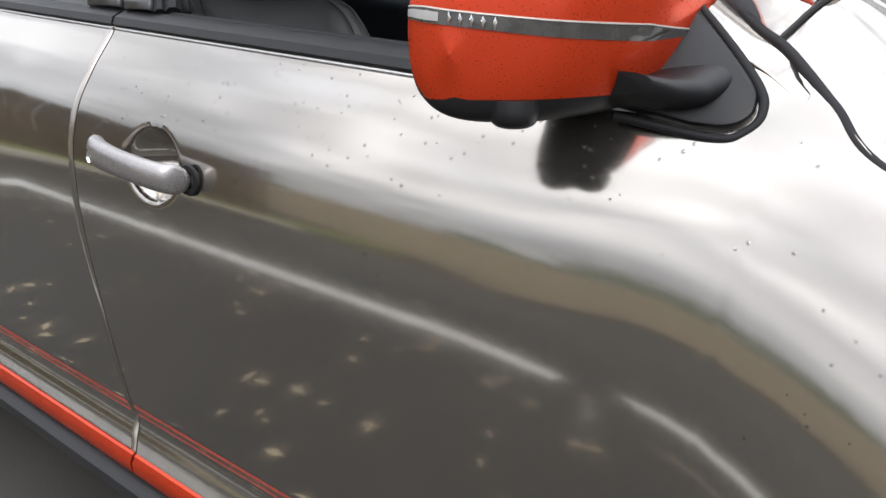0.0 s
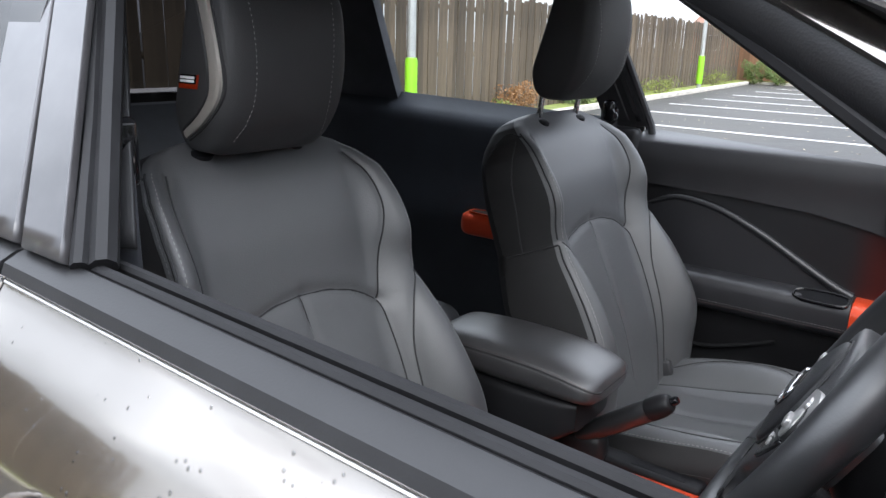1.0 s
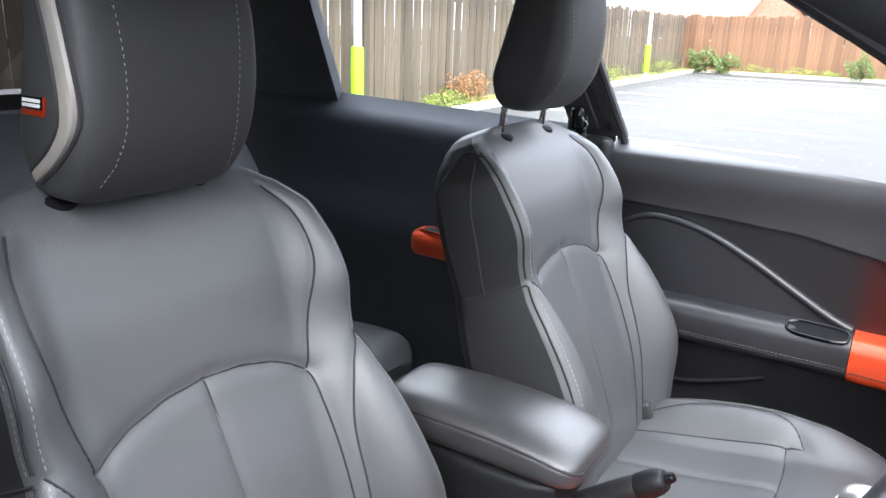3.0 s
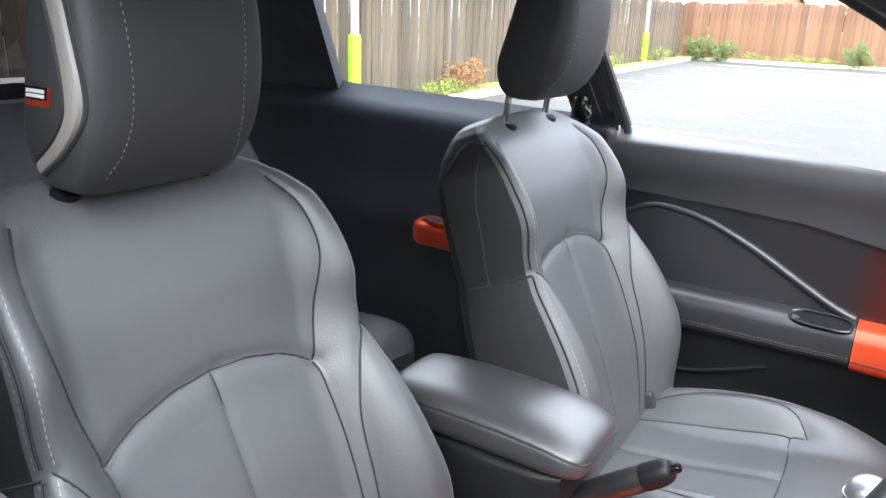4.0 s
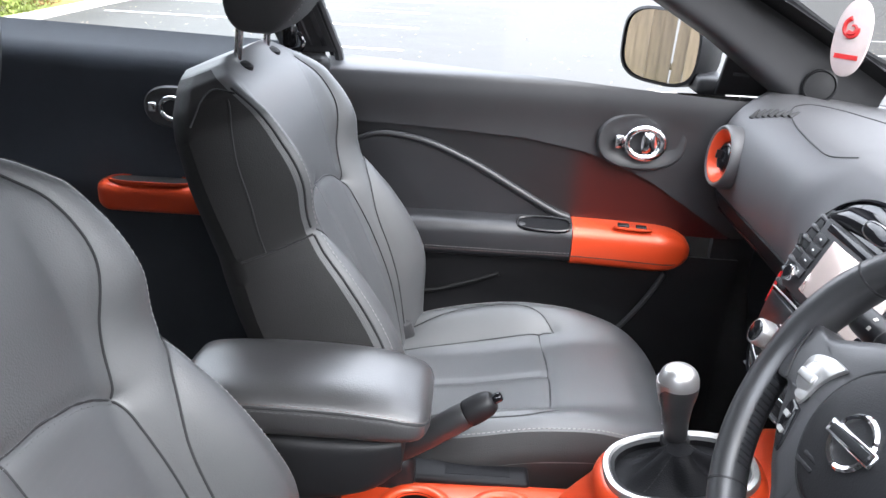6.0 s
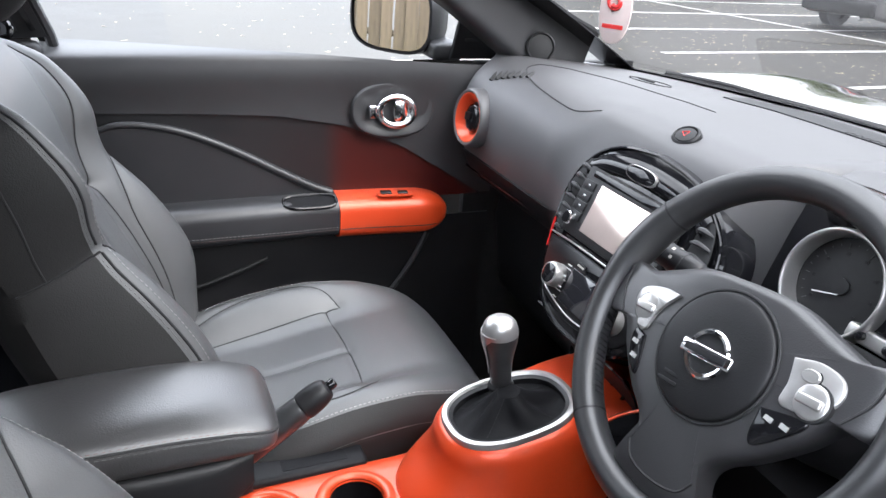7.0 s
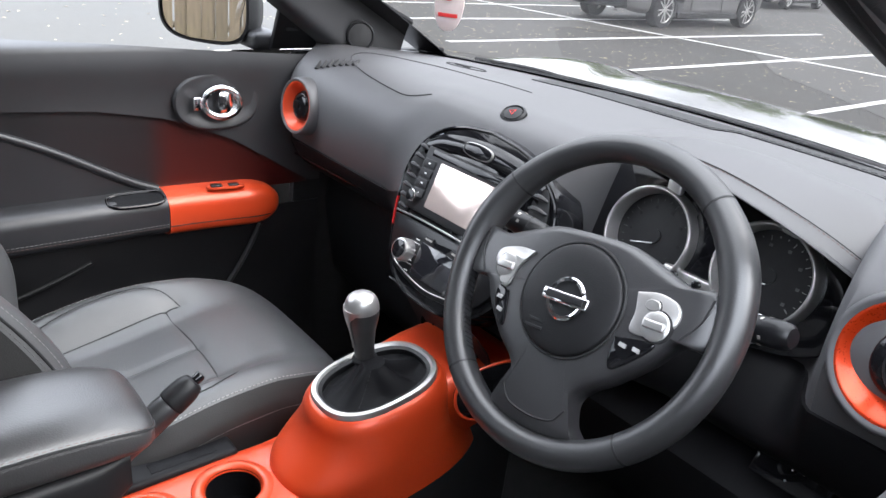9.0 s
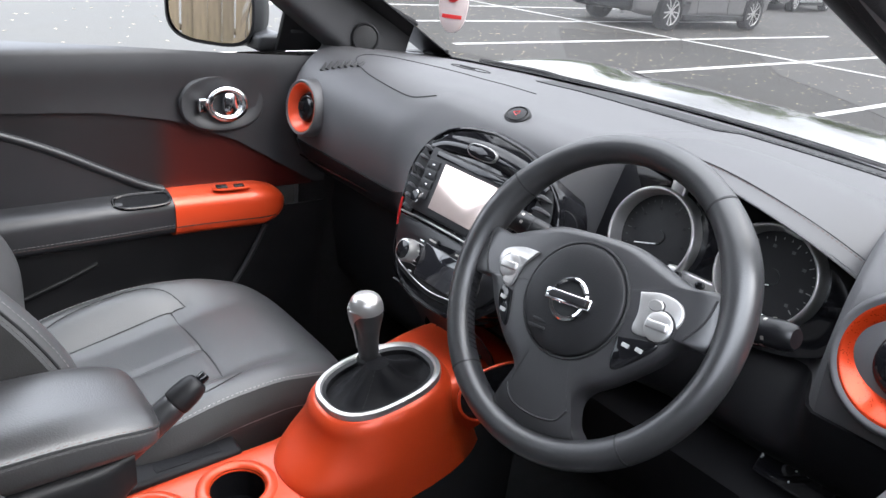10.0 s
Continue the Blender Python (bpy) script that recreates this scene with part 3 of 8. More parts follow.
    for path in CUSH_SEAMS:
        put("seam", Geo().tube(on_cushion(spl(path, 40), 0.0004), 0.0015, 6), SEAM, cus)
    # dark sheets over the cushion sides, their shade given by colour
    for sg in (-1, 1):
        rows = []
        for x in np.linspace(0.08, 0.605, 40):
            W = float(cush_half(x))
            zt = float(cush_top(np.array(x), np.array(W * 0.985))) - 0.008
            top = [(0.885, float(cush_top(np.array(x), np.array(W * 0.885))) + 0.0010), (0.92, float(cush_top(np.array(x), np.array(W * 0.92))) + 0.0012), (0.96, float(cush_top(np.array(x), np.array(W * 0.96))) + 0.0012)]
            rows.append([(x - 0.004, sg * (W * q + 0.0016), z) for q, z in (*top, (0.992, zt + 0.008), (1.0, zt - 0.012), (0.998, 0.46), (0.990, 0.402))])
        put("side_panel", Geo().net(np.array(rows)), FLANKSHADE, cus, "dark sheet painting shade onto the cushion side")
    base = Geo().box((0.08, -0.215, 0.25), (0.56, 0.215, 0.40), bevel=0.03)
    put("seat_base", base, PLASTIC)
    for sg in (-1, 1):
        rail = Geo().box((0.02, sg * 0.18 - 0.02, 0.215), (0.60, sg * 0.18 + 0.02, 0.26), bevel=0.005)
        put("slide_rail", rail, SATIN)
    # belt buckle on the inner side
    off = 0.006 if side > 0 else -0.008
    hr = put("headrest", Geo().net(headrest_net(), wrap_v=True, cap=True), HEADSHADE, lab="padded black headrest, darkened for the roof's shade", sharp=60)
    for sg in (-1, 1):
        g = Geo()
        p = spl([(0.001, sg * 0.073, 1.36), (0.004, sg * 0.068, 1.29), (0.006, sg * 0.066, 1.23), (0.002, sg * 0.070, 1.19), (-0.012, sg * 0.078, 1.16)], 40)
        p[:, 0] = [headrest_face(a[1], a[2]) + 0.0012 for a in p]
        stitches(g, p, 0.003, 0.004, 0.0004)
        put("stitching", g, THREAD, hr)
        g = Geo()
        g.tube([(-0.124, sg * 0.082 + off - shift, 1.08 - lift), (-0.106, sg * 0.082 + off - shift, 1.19)], 0.0062, 16)
        put("headrest_post", g, CHROME, hr)
        g = Geo()
        m = frame_of((-0.114, sg * 0.082 + off, 1.123), (0.22, 0, 0.97))
        g.lathe([(0.004, 0.005), (0.009, 0.005), (0.014, 0.0045), (0.020, 0.001), (0.0205, -0.014)], m, 28)
        put("post_collar", g, GAITER, back)
    # bright trim band and small badge on the door side of the headrest
    k = side
    p = spl([(-0.066, 0, 1.376), (-0.047, 0, 1.33), (-0.034, 0, 1.28), (-0.030, 0, 1.245), (-0.038, 0, 1.217), (-0.066, 0, 1.190), (-0.106, 0, 1.166)], 50)
    d_ = np.gradient(p, axis=0)
    d_ /= np.linalg.norm(d_, axis=1)[:, None]
    hw = np.interp(np.linspace(0, 1, 50), [0, 0.55, 0.75, 1], [0.0115, 0.0115, 0.0085, 0.0060])
    rows = []
    for i, a in enumerate(p):
        row = []
        for q, up in ((-1, -0.003), (-0.9, 0.0015), (-0.3, 0.003), (0.45, 0.0042), (0.8, 0.0034), (1, -0.003)):
            x, z = a[0] + d_[i, 2] * -q * hw[i], a[2] + d_[i, 0] * q * hw[i]
            row.append((x, k * (headrest_side(x, z) + up), z))
        rows.append(row)
    put("trim_strip", Geo().net(np.array(rows)), DULLSILVER, hr, "bright satin silver trim band", sharp=25)
    for q, r_ in ((-1.25, 0.0030), (1.20, 0.0022)):
        line = []
        for i, a in enumerate(p):
            x, z = a[0] + d_[i, 2] * -q * hw[i], a[2] + d_[i, 0] * q * hw[i]
            line.append((x, k * (headrest_side(x, z) - 0.0004), z))
        put("trim_groove", Geo().tube(np.array(line), r_, 6), SEAM, hr)
    def badge(name, x0, x1, z0, z1, out, mat, lab=""):
        o = np.array([(x0 - 0.30 * (1.24 - z0), 0, z0), (x1 - 0.30 * (1.24 - z0), 0, z0), (x1 - 0.30 * (1.24 - z1), 0, z1), (x0 - 0.30 * (1.24 - z1), 0, z1)])
        o[:, 1] = [k * headrest_side(q[0], q[2]) for q in o]
        put(name, Geo().plate(o, (0, k, 0), out), mat, hr, lab, smooth=False)
    badge("badge_band", -0.104, -0.064, 1.2275, 1.2455, 0.0012, ORANGE, "small slanted orange fabric badge")
    badge("badge_panel", -0.104, -0.0675, 1.2335, 1.2455, 0.0016, GLOSS)
    for z0 in (1.2355, 1.2400):
        badge("badge_text", -0.101, -0.071, z0, z0 + 0.0032, 0.0020, WHITEPRINT)
    hr.location.z += lift
    hr.location.y += shift
    return t


HR = headrest_net(90, 200)


def headrest_face(y, z):
    i = np.argmin(np.abs(HR[:, 0, 2] - z))
    ring = HR[i]
    f = ring[ring[:, 0] > ring[:, 0].mean()]
    o = np.argsort(f[:, 1])
    return float(np.interp(y, f[o, 1], f[o, 0]))


def headrest_side(x, z):
    i = np.argmin(np.abs(HR[:, 0, 2] - z))
    ring = HR[i]
    f = ring[ring[:, 1] > 0]
    o = np.argsort(f[:, 0])
    return float(np.interp(x, f[o, 0], f[o, 1]))


driver_seat = front_seat((0.0, -0.351, 0.0), -1, "black leather front seat with pale stitching beside the open window", -0.016, -0.012)
passenger_seat = front_seat((0.098, 0.396, 0.0), 1, "black leather front seat with pale stitching beside the far door", 0.028, 0.004)

# belt buckles between the seats and the far door
for x, y, z in ((0.235, 0.565, 0.535), (0.20, 0.185, 0.54), (0.10, -0.185, 0.54)):
    t = thing("seat_belt_buckle", (x, y, z - 0.1), "black seat belt buckle with a grey stalk", "belt buckle", "belt buckles")
    m = pose(x, y, z, 0, -20, 10)
    part("stalk", Geo().box((-0.010, -0.012, -0.14), (0.012, 0.012, 0.0), m, 0.004), PLASTIC, t)
    part("buckle", Geo().box((-0.016, -0.026, -0.02), (0.016, 0.026, 0.045), m, 0.007), DOORSKIN if y > 0.5 else PLASTIC, t)
    part("release_button", Geo().box((-0.010, -0.018, 0.044), (0.010, 0.018, 0.049), m, 0.002), REDPRINT if y < 0.5 else PLASTIC, t)


# ---- centre armrest, console, gear lever, handbrake ----
def rounded_loft(stations, k=40, p=4.0):
    """stations: (x, y centre, half width, z low, z high); a superellipse ring at each."""
    rows = []
    w = np.linspace(0, 2 * np.pi, k, endpoint=False)
    c, s = np.cos(w), np.sin(w)
    for x, y, h, lo, hi in stations:
        rows.append(np.stack([0 * w + x, y + h * np.sign(c) * np.abs(c) ** (2 / p), (lo + hi) / 2 + (hi - lo) / 2 * np.sign(s) * np.abs(s) ** (2 / p)], 1))
    return np.stack(rows)


arm = thing("armrest_box", (0.12, 0.06, 0.42), "black leather centre armrest with a stitched lid", "armrest")
st = spl([(-0.036, 0.055, 0.048, 0.712, 0.742), (-0.029, 0.055, 0.070, 0.704, 0.756), (-0.008, 0.055, 0.083, 0.699, 0.767), (0.08, 0.055, 0.087, 0.697, 0.773), (0.18, 0.055, 0.087, 0.697, 0.772),
          (0.245, 0.055, 0.086, 0.697, 0.765), (0.282, 0.055, 0.082, 0.699, 0.754), (0.299, 0.055, 0.072, 0.704, 0.744), (0.307, 0.055, 0.050, 0.712, 0.732)], 70)
lid = part("lid", Geo().net(rounded_loft(st, 72, 3.0), wrap_v=True, cap=True), ARMLEATHER, arm, "padded black leather lid")


def on_lid(up, out):
    """A line round the lid at one height of its section: near flank, front end, far flank."""
    rows = []
    for sg in (-1, 1):
        run = [(x, y + sg * (h * (1 - abs(up) ** 3.0) ** (1 / 3.0) + out), (lo + hi) / 2 + (hi - lo) / 2 * up) for x, y, h, lo, hi in st[4:-2]]
        rows += run if sg < 0 else run[::-1]
    return np.array(rows)


for up, mat_ in ((0.56, THREADRED), (0.36, THREADDARK)):
    g = Geo()
    stitches(g, on_lid(up, 0.0004), 0.0045, 0.0035, 0.0005)
    part("stitching", g, mat_, lid)
part("seam", Geo().tube(on_lid(0.46, -0.0006), 0.0020, 6), SEAM, lid)
st = spl([(-0.030, 0.055, 0.060, 0.56, 0.702), (0.1, 0.055, 0.076, 0.585, 0.702), (0.22, 0.055, 0.076, 0.612, 0.702), (0.272, 0.055, 0.064, 0.645, 0.702)], 24)
part("storage_box", Geo().net(rounded_loft(st, 40, 6), wrap_v=True, cap=True), PLASTIC, arm)
part("pedestal", Geo().box((-0.02, 0.0, 0.40), (0.18, 0.11, 0.620), bevel=0.02), PLASTIC, arm)

CY = 0.030
console = thing("centre_console", (0.6, CY, 0.22), "orange painted centre console with cup holders and a gear lever hump", "centre console")
# spine: x, half width, top height
st = np.array([(0.16, 0.082, 0.545), (0.30, 0.086, 0.548), (0.42, 0.088, 0.551), (0.49, 0.088, 0.553), (0.54, 0.089, 0.558), (0.58, 0.092, 0.575), (0.64, 0.100, 0.640),
               (0.72, 0.102, 0.680), (0.80, 0.105, 0.692), (0.86, 0.104, 0.690), (0.90, 0.098, 0.672)])
st = spl(st, 130)


def console_row(x, h, z, n=90):
    """Rounded section of the console from one side over the top to the other."""
    w = np.linspace(0, np.pi, n)
    foot = np.interp(x, [0.16, 0.40, 0.50, 0.60, 0.72, 0.90], [0.48, 0.48, 0.49, 0.52, 0.57, 0.62])
    p = np.interp(x, [0.16, 0.45, 0.60], [7.0, 6.0, 3.4])
    c, s_ = np.cos(w), np.sin(w)
    return np.stack([0 * w + x, CY + h * np.sign(c) * np.abs(c) ** (2 / p), foot + (z - foot) * np.abs(s_) ** (2 / p)], 1)


rows = np.stack([console_row(*q) for q in st])
d_ = np.hypot((rows[..., 0] - 0.645) / 0.097, (rows[..., 1] - CY + 0.022) / 0.070)
rows[..., 2] -= np.where(rows[..., 2] > 0.6, 0.045 * smooth01((1 - d_) / 0.12), 0)
for cx in (0.420, 0.290):
    d_ = np.hypot(rows[..., 0] - cx, rows[..., 1] - CY - 0.002) / 0.049
    rows[..., 2] -= 0.075 * smooth01((1 - d_) / 0.10) * (rows[..., 2] > 0.5)
hump = part("console_shell", Geo().net(rows), REDTRIM, console, "satin orange console shell", solid=0.004)
part("lower_shell", Geo().net(np.stack([[(x, CY - w, z) for w, z in ((-h + 0.006, f_ + 0.02), (-h + 0.012, 0.22), (h - 0.012, 0.22), (h - 0.006, f_ + 0.02))] for x, h, f_ in zip(st[:, 0], st[:, 1], np.interp(st[:, 0], [0.16, 0.40, 0.50, 0.60, 0.72, 0.90], [0.48, 0.48, 0.49, 0.52, 0.57, 0.62]))])), PLASTIC, console, "black lower console", solid=0.004, crisp=False)
# cup holders and switch panel
for x in (0.420, 0.290):
    m = pose(x, CY + 0.002, 0.552)
    r = 0.043
    cup = part("cup_holder_rim", Geo().lathe(spl([(r - 0.004, -0.006), (r - 0.001, 0.001), (r + 0.005, 0.003), (r + 0.014, 0.0005), (r + 0.017, -0.004)], 12), m, 48, cap=False), REDTRIM, console)
    part("cup_well", Geo().lathe([(0.001, -0.052), (r * 0.9, -0.052), (r - 0.003, -0.040), (r - 0.003, -0.002)], m, 48, cap=False), GAITER, cup, "dark cup well")
pan = part("switch_panel", Geo().box((0.175, CY - 0.090, 0.550), (0.225, CY + 0.0, 0.559), bevel=0.004), GLOSS, console, "gloss black seat heater switch panel")
for k in (0, 1):
    b = part("switch", Geo().box((0.181 + 0.021 * k, CY - 0.078, 0.558), (0.197 + 0.021 * k, CY - 0.022, 0.564), bevel=0.002), PLASTIC, pan)
    part("switch_mark", Geo().box((0.186 + 0.021 * k, CY - 0.058, 0.5638), (0.192 + 0.021 * k, CY - 0.040, 0.5646)), WHITEPRINT, pan)
tray = part("console_tray", Geo().box((0.20, CY + 0.070, 0.530), (0.46, CY + 0.118, 0.556), bevel=0.008), SHADEBLACK, console)
part("tray_slot", Geo().box((0.33, CY + 0.082, 0.5555), (0.43, CY + 0.106, 0.5568), bevel=0.0005), GAITER, tray)

# gear lever in its ring
RC = Vector((0.642, CY - 0.022, 0.676))
ringm = frame_of(RC, (-0.16, -0.02, 0.98), (1, 0, 0))
gear = thing("gear_lever", RC, "gear lever with a satin silver knob and black leather gaiter", "gear lever")
w = np.linspace(0, 2 * np.pi, 64, endpoint=False)
ring_rows = []
for a, b, z in ((0.1005, 0.0730, -0.006), (0.1000, 0.0725, 0.003), (0.0985, 0.0710, 0.006), (0.0925, 0.0655, 0.0065), (0.0890, 0.0620, 0.003), (0.0880, 0.0610, -0.008)):
    ring_rows.append(oval(ringm, a, b, 64, 2.5, z))
part("surround_ring", Geo().net(np.stack(ring_rows), wrap_v=True), SATIN, gear, "satin silver oval ring")
part("ring_well", Geo().net(np.stack([oval(ringm, a, b, 64, 2.5, z) for a, b, z in ((0.0895, 0.0625, 0.0035), (0.084, 0.0565, 0.001), (0.083, 0.0555, -0.060))]), wrap_v=True), PLASTIC, gear)
drum = []
for z, a, b, dx in ((-0.002, 0.099, 0.0715, 0.0), (-0.005, 0.106, 0.0785, 0.0), (-0.016, 0.1135, 0.0865, 0.0), (-0.033, 0.118, 0.092, -0.001), (-0.055, 0.127, 0.098, -0.008), (-0.077, 0.144, 0.103, -0.018), (-0.094, 0.164, 0.105, -0.016), (-0.115, 0.170, 0.108, -0.008), (-0.145, 0.172, 0.112, -0.004)):
    drum.append(oval(ringm @ Matrix.Translation((dx, 0, 0)), a, b, 72, 2.4, z))
part("lever_drum", Geo().net(np.stack([spl(np.stack(drum)[:, j], 30) for j in range(72)], axis=1), wrap_v=True), REDTRIM, console, "rounded orange drum under the gear lever")
gr = []
for k in np.linspace(0, 1, 20):
    a = 0.089 * (1 - k) ** 1.15 + 0.017 * (1 - (1 - k) ** 1.15) * 1
    b = 0.060 * (1 - k) ** 1.15 + 0.016 * (1 - (1 - k) ** 1.15) * 1
    z = -0.008 + 0.040 * k ** 1.1 - 0.010 * np.sin(np.pi * k) * (1 - k)
    ww = np.linspace(0, 2 * np.pi, 64, endpoint=False)
    fold = 1 + 0.09 * np.sin(4 * ww + 0.6) * np.sin(np.pi * k) + 0.035 * np.sin(9 * ww + 5 * k) * np.sin(np.pi * k)
    gr.append(at(ringm, np.stack([a * np.cos(ww) * fold, b * np.sin(ww) * fold, z + 0.004 * np.sin(5 * ww + 3 * k) * np.sin(np.pi * k)], 1)))
gaiter = part("gaiter", Geo().net(np.stack(gr), wrap_v=True, cap=True), GAITER, gear, "creased black leather gaiter")
for ph in (0.6, 2.4, 4.0, 5.4):
    g = Geo()
    p = [r[int(ph / (2 * np.pi) * 64) % 64] + np.array([0, 0, 0.001]) for r in gr[1:]]
    stitches(g, p, 0.004, 0.003, 0.0006)
    part("stitching", g, SEAM, gaiter)
sm = frame_of((0.638, 0.034, 0.703), (-0.10, 0.03, 1.0), (1, 0, 0))
part("collar", Geo().lathe([(0.019, -0.006), (0.0195, 0.0), (0.017, 0.003), (0.016, 0.004)], sm, 28), TRIMBLACK, gear)
prof = spl([(0.0150, 0.0), (0.0158, 0.012), (0.0165, 0.03), (0.0195, 0.052), (0.0245, 0.072), (0.0262, 0.085)], 24)
part("lever_grip", Geo().lathe(prof, sm, 36), WHEEL_LEATHER, gear, "black leather lever grip")
prof = spl([(0.0262, 0.0852), (0.0258, 0.094), (0.0225, 0.104), (0.0165, 0.110), (0.008, 0.113), (0.0008, 0.1135)], 24)
knob = part("knob_cap", Geo().lathe(prof, sm, 36), SATIN, gear, "satin silver knob cap")
# bright blade down the rear of the grip
bl = []
for z in np.linspace(0.022, 0.092, 16):
    r = float(np.interp(z, [0.0, 0.012, 0.03, 0.052, 0.072, 0.085, 0.094], [0.0150, 0.0158, 0.0165, 0.0195, 0.0245, 0.0262, 0.0258])) + 0.0012
    hw = np.interp(z, [0.022, 0.05, 0.075, 0.092], [0.06, 0.20, 0.45, 1.1])
    aa = np.linspace(-hw, hw, 12) + np.pi * 0.93
    bl.append(at(sm, np.stack([r * np.cos(aa), r * np.sin(aa), 0 * aa + z], 1)))
part("knob_blade", Geo().net(np.stack(bl)), SATIN, gear, solid=0.001)

hb = thing("handbrake_lever", (0.30, 0.105, 0.55), "black handbrake lever resting beside the passenger seat", "handbrake")
a, b = np.array((0.235, 0.098, 0.585)), np.array((0.408, 0.098, 0.714))
d = (b - a) / np.linalg.norm(b - a)
L = np.linalg.norm(b - a)
m = frame_of(a, d, (0, 0, 1))
part("grip", Geo().lathe(spl([(0.012, -0.03), (0.0165, 0.02), (0.0195, 0.07), (0.020, 0.12), (0.0195, 0.150), (0.0175, 0.153)], 24), m, 28), WHEEL_LEATHER, hb)
part("end_cap", Geo().lathe(spl([(0.0180, 0.1535), (0.0205, 0.157), (0.0195, 0.182), (0.0150, 0.196), (0.009, 0.199)], 16), m, 28), PLASTIC, hb)
part("release_button", Geo().lathe([(0.0075, 0.198), (0.0075, 0.209), (0.006, 0.2115), (0.0005, 0.212)], m, 20), GLOSS, hb)
part("lever_boot", Geo().box((0.18, 0.082, 0.50), (0.285, 0.130, 0.600), bevel=0.022), PLASTIC, hb)

# ---- steering wheel ----
WC = Vector((0.674, -0.323, 0.967))
TILT = radians(29.5)
wm = frame_of(WC, (-math.cos(TILT), 0, math.sin(TILT)), (math.sin(TILT), 0, math.cos(TILT))) @ Matrix.Rotation(radians(8), 4, "Z")
# in wm: x up the wheel, y towards the car's right... z towards the driver
yaw_sign = (wm.to_3x3() @ Vector((0, 1, 0))).y
wheel = thing("steering_wheel", WC, "three-spoke black leather steering wheel with silver button pads", "steering wheel")


def wp(a, r, z=0.0):
    """Wheel point: a degrees clockwise from the top as the driver sees it."""
    t = radians(a)
    return wm @ Vector((r * math.cos(t), -r * math.sin(t) * (1 if yaw_sign > 0 else -1), z))


R0, RT = 0.1735, 0.0172


def rim(a0, a1, n, r=RT):
    rows = []
    for a in np.linspace(a0, a1, n):
        c = np.array(wp(a, R0))
        o = np.array(wp(a, R0 + 1)) - c
        o /= np.linalg.norm(o)
        zx = np.array(wm.to_3x3() @ Vector((0, 0, 1)))
        fat = 1 + 0.16 * (np.exp(-((a - 65) / 20) ** 2) + np.exp(-((a - 295) / 20) ** 2))
        w = np.linspace(0, 2 * np.pi, 22, endpoint=False)[:, None]
        rows.append(c + r * fat * (np.cos(w) * o * 0.95 + np.sin(w) * zx * 1.10))
    return np.stack(rows)


part("rim", Geo().net(rim(0, 360, 181)[:-1], wrap_u=True, wrap_v=True), WHEEL_LEATHER, wheel, "worn black leather rim")
for a in (42, 140, 222, 308):
    part("rim_seam", Geo().net(rim(a - 0.35, a + 0.35, 3, RT * 1.025), wrap_v=True, cap=True), SEAM, wheel)
g = Geo()
for a in np.arange(228, 312, 2.2):
    c, zx = np.array(wp(a, R0)), np.array(wm.to_3x3() @ Vector((0, 0, 1)))
    q = []
    for dd, h in ((0, -0.35), (0.9, 0.35)):
        o = np.array(wp(a + dd, R0 - 1)) - np.array(wp(a + dd, R0))
        q.append(np.array(wp(a + dd, R0)) + RT * 1.0 * (o / np.linalg.norm(o) * 0.93 + zx * h))
    g.tube(q, 0.0009, 4)
part("rim_lacing", g, SEAM, wheel)


def wl_(x, y, z):
    return wm @ Vector((y, -x * (1 if yaw_sign > 0 else -1), z))


# one shaped body: two broad arms and a lower arm round the hub
half = [(0.0, 0.068), (0.05, 0.066), (0.09, 0.053), (0.125, 0.042), (0.156, 0.045), (0.163, 0.020), (0.160, -0.014), (0.130, -0.016), (0.108, -0.044), (0.076, -0.076), (0.050, -0.096), (0.041, -0.114), (0.046, -0.136), (0.056, -0.152), (0.0, -0.163)]
bo = spl(half + [(-x, y) for x, y in half[-2:0:-1]] + [half[0]], 141)[:-1]


def body_z(x, y):
    r = np.hypot(x, y + 0.006)
    return 0.019 - 0.13 * np.clip(r - 0.072, 0, None)


rows = []
for k, dz in ((0.985, -0.034), (1.0, -0.026), (1.0, -0.012), (0.985, -0.004), (0.955, 0.0), (0.85, 0.001), (0.7, 0.0), (0.45, 0.0)):
    rows.append([wl_(x * k, y * k, body_z(x * k, y * k) + dz) for x, y in bo])
arms = part("spoke_body", Geo().net(np.array(rows), wrap_v=True, cap=True), WHEELBODY, wheel, "charcoal three-armed wheel body", sharp=60)
for path in ([(0.150, 0.036), (0.146, 0.012), (0.132, -0.012)], [(-0.150, 0.036), (-0.146, 0.012), (-0.132, -0.012)], [(-0.043, -0.122), (-0.030, -0.138), (0.0, -0.143), (0.030, -0.138), (0.043, -0.122)]):
    part("joint_line", Geo().tube([wl_(x, y, body_z(x, y) + 0.001) for x, y in spl(path, 24)], 0.0014, 6), SEAM, arms)
hubm = wm @ Matrix.Translation((-0.010, -0.004, -0.008))
hub = part("airbag_cover", Geo().lathe(spl([(0.063, -0.020), (0.0635, 0.016), (0.0625, 0.0285), (0.0585, 0.0325), (0.042, 0.0358), (0.022, 0.0375), (0.0005, 0.038)], 30), hubm, 56), PLASTIC, wheel, "round grained airbag cover")
part("cover_joint", Geo().tube([hubm @ Vector((0.0648 * math.cos(a), 0.0648 * math.sin(a), 0.0275)) for a in np.linspace(0, 2 * np.pi, 72, endpoint=False)], 0.0017, 8, closed=True), SEAM, wheel)
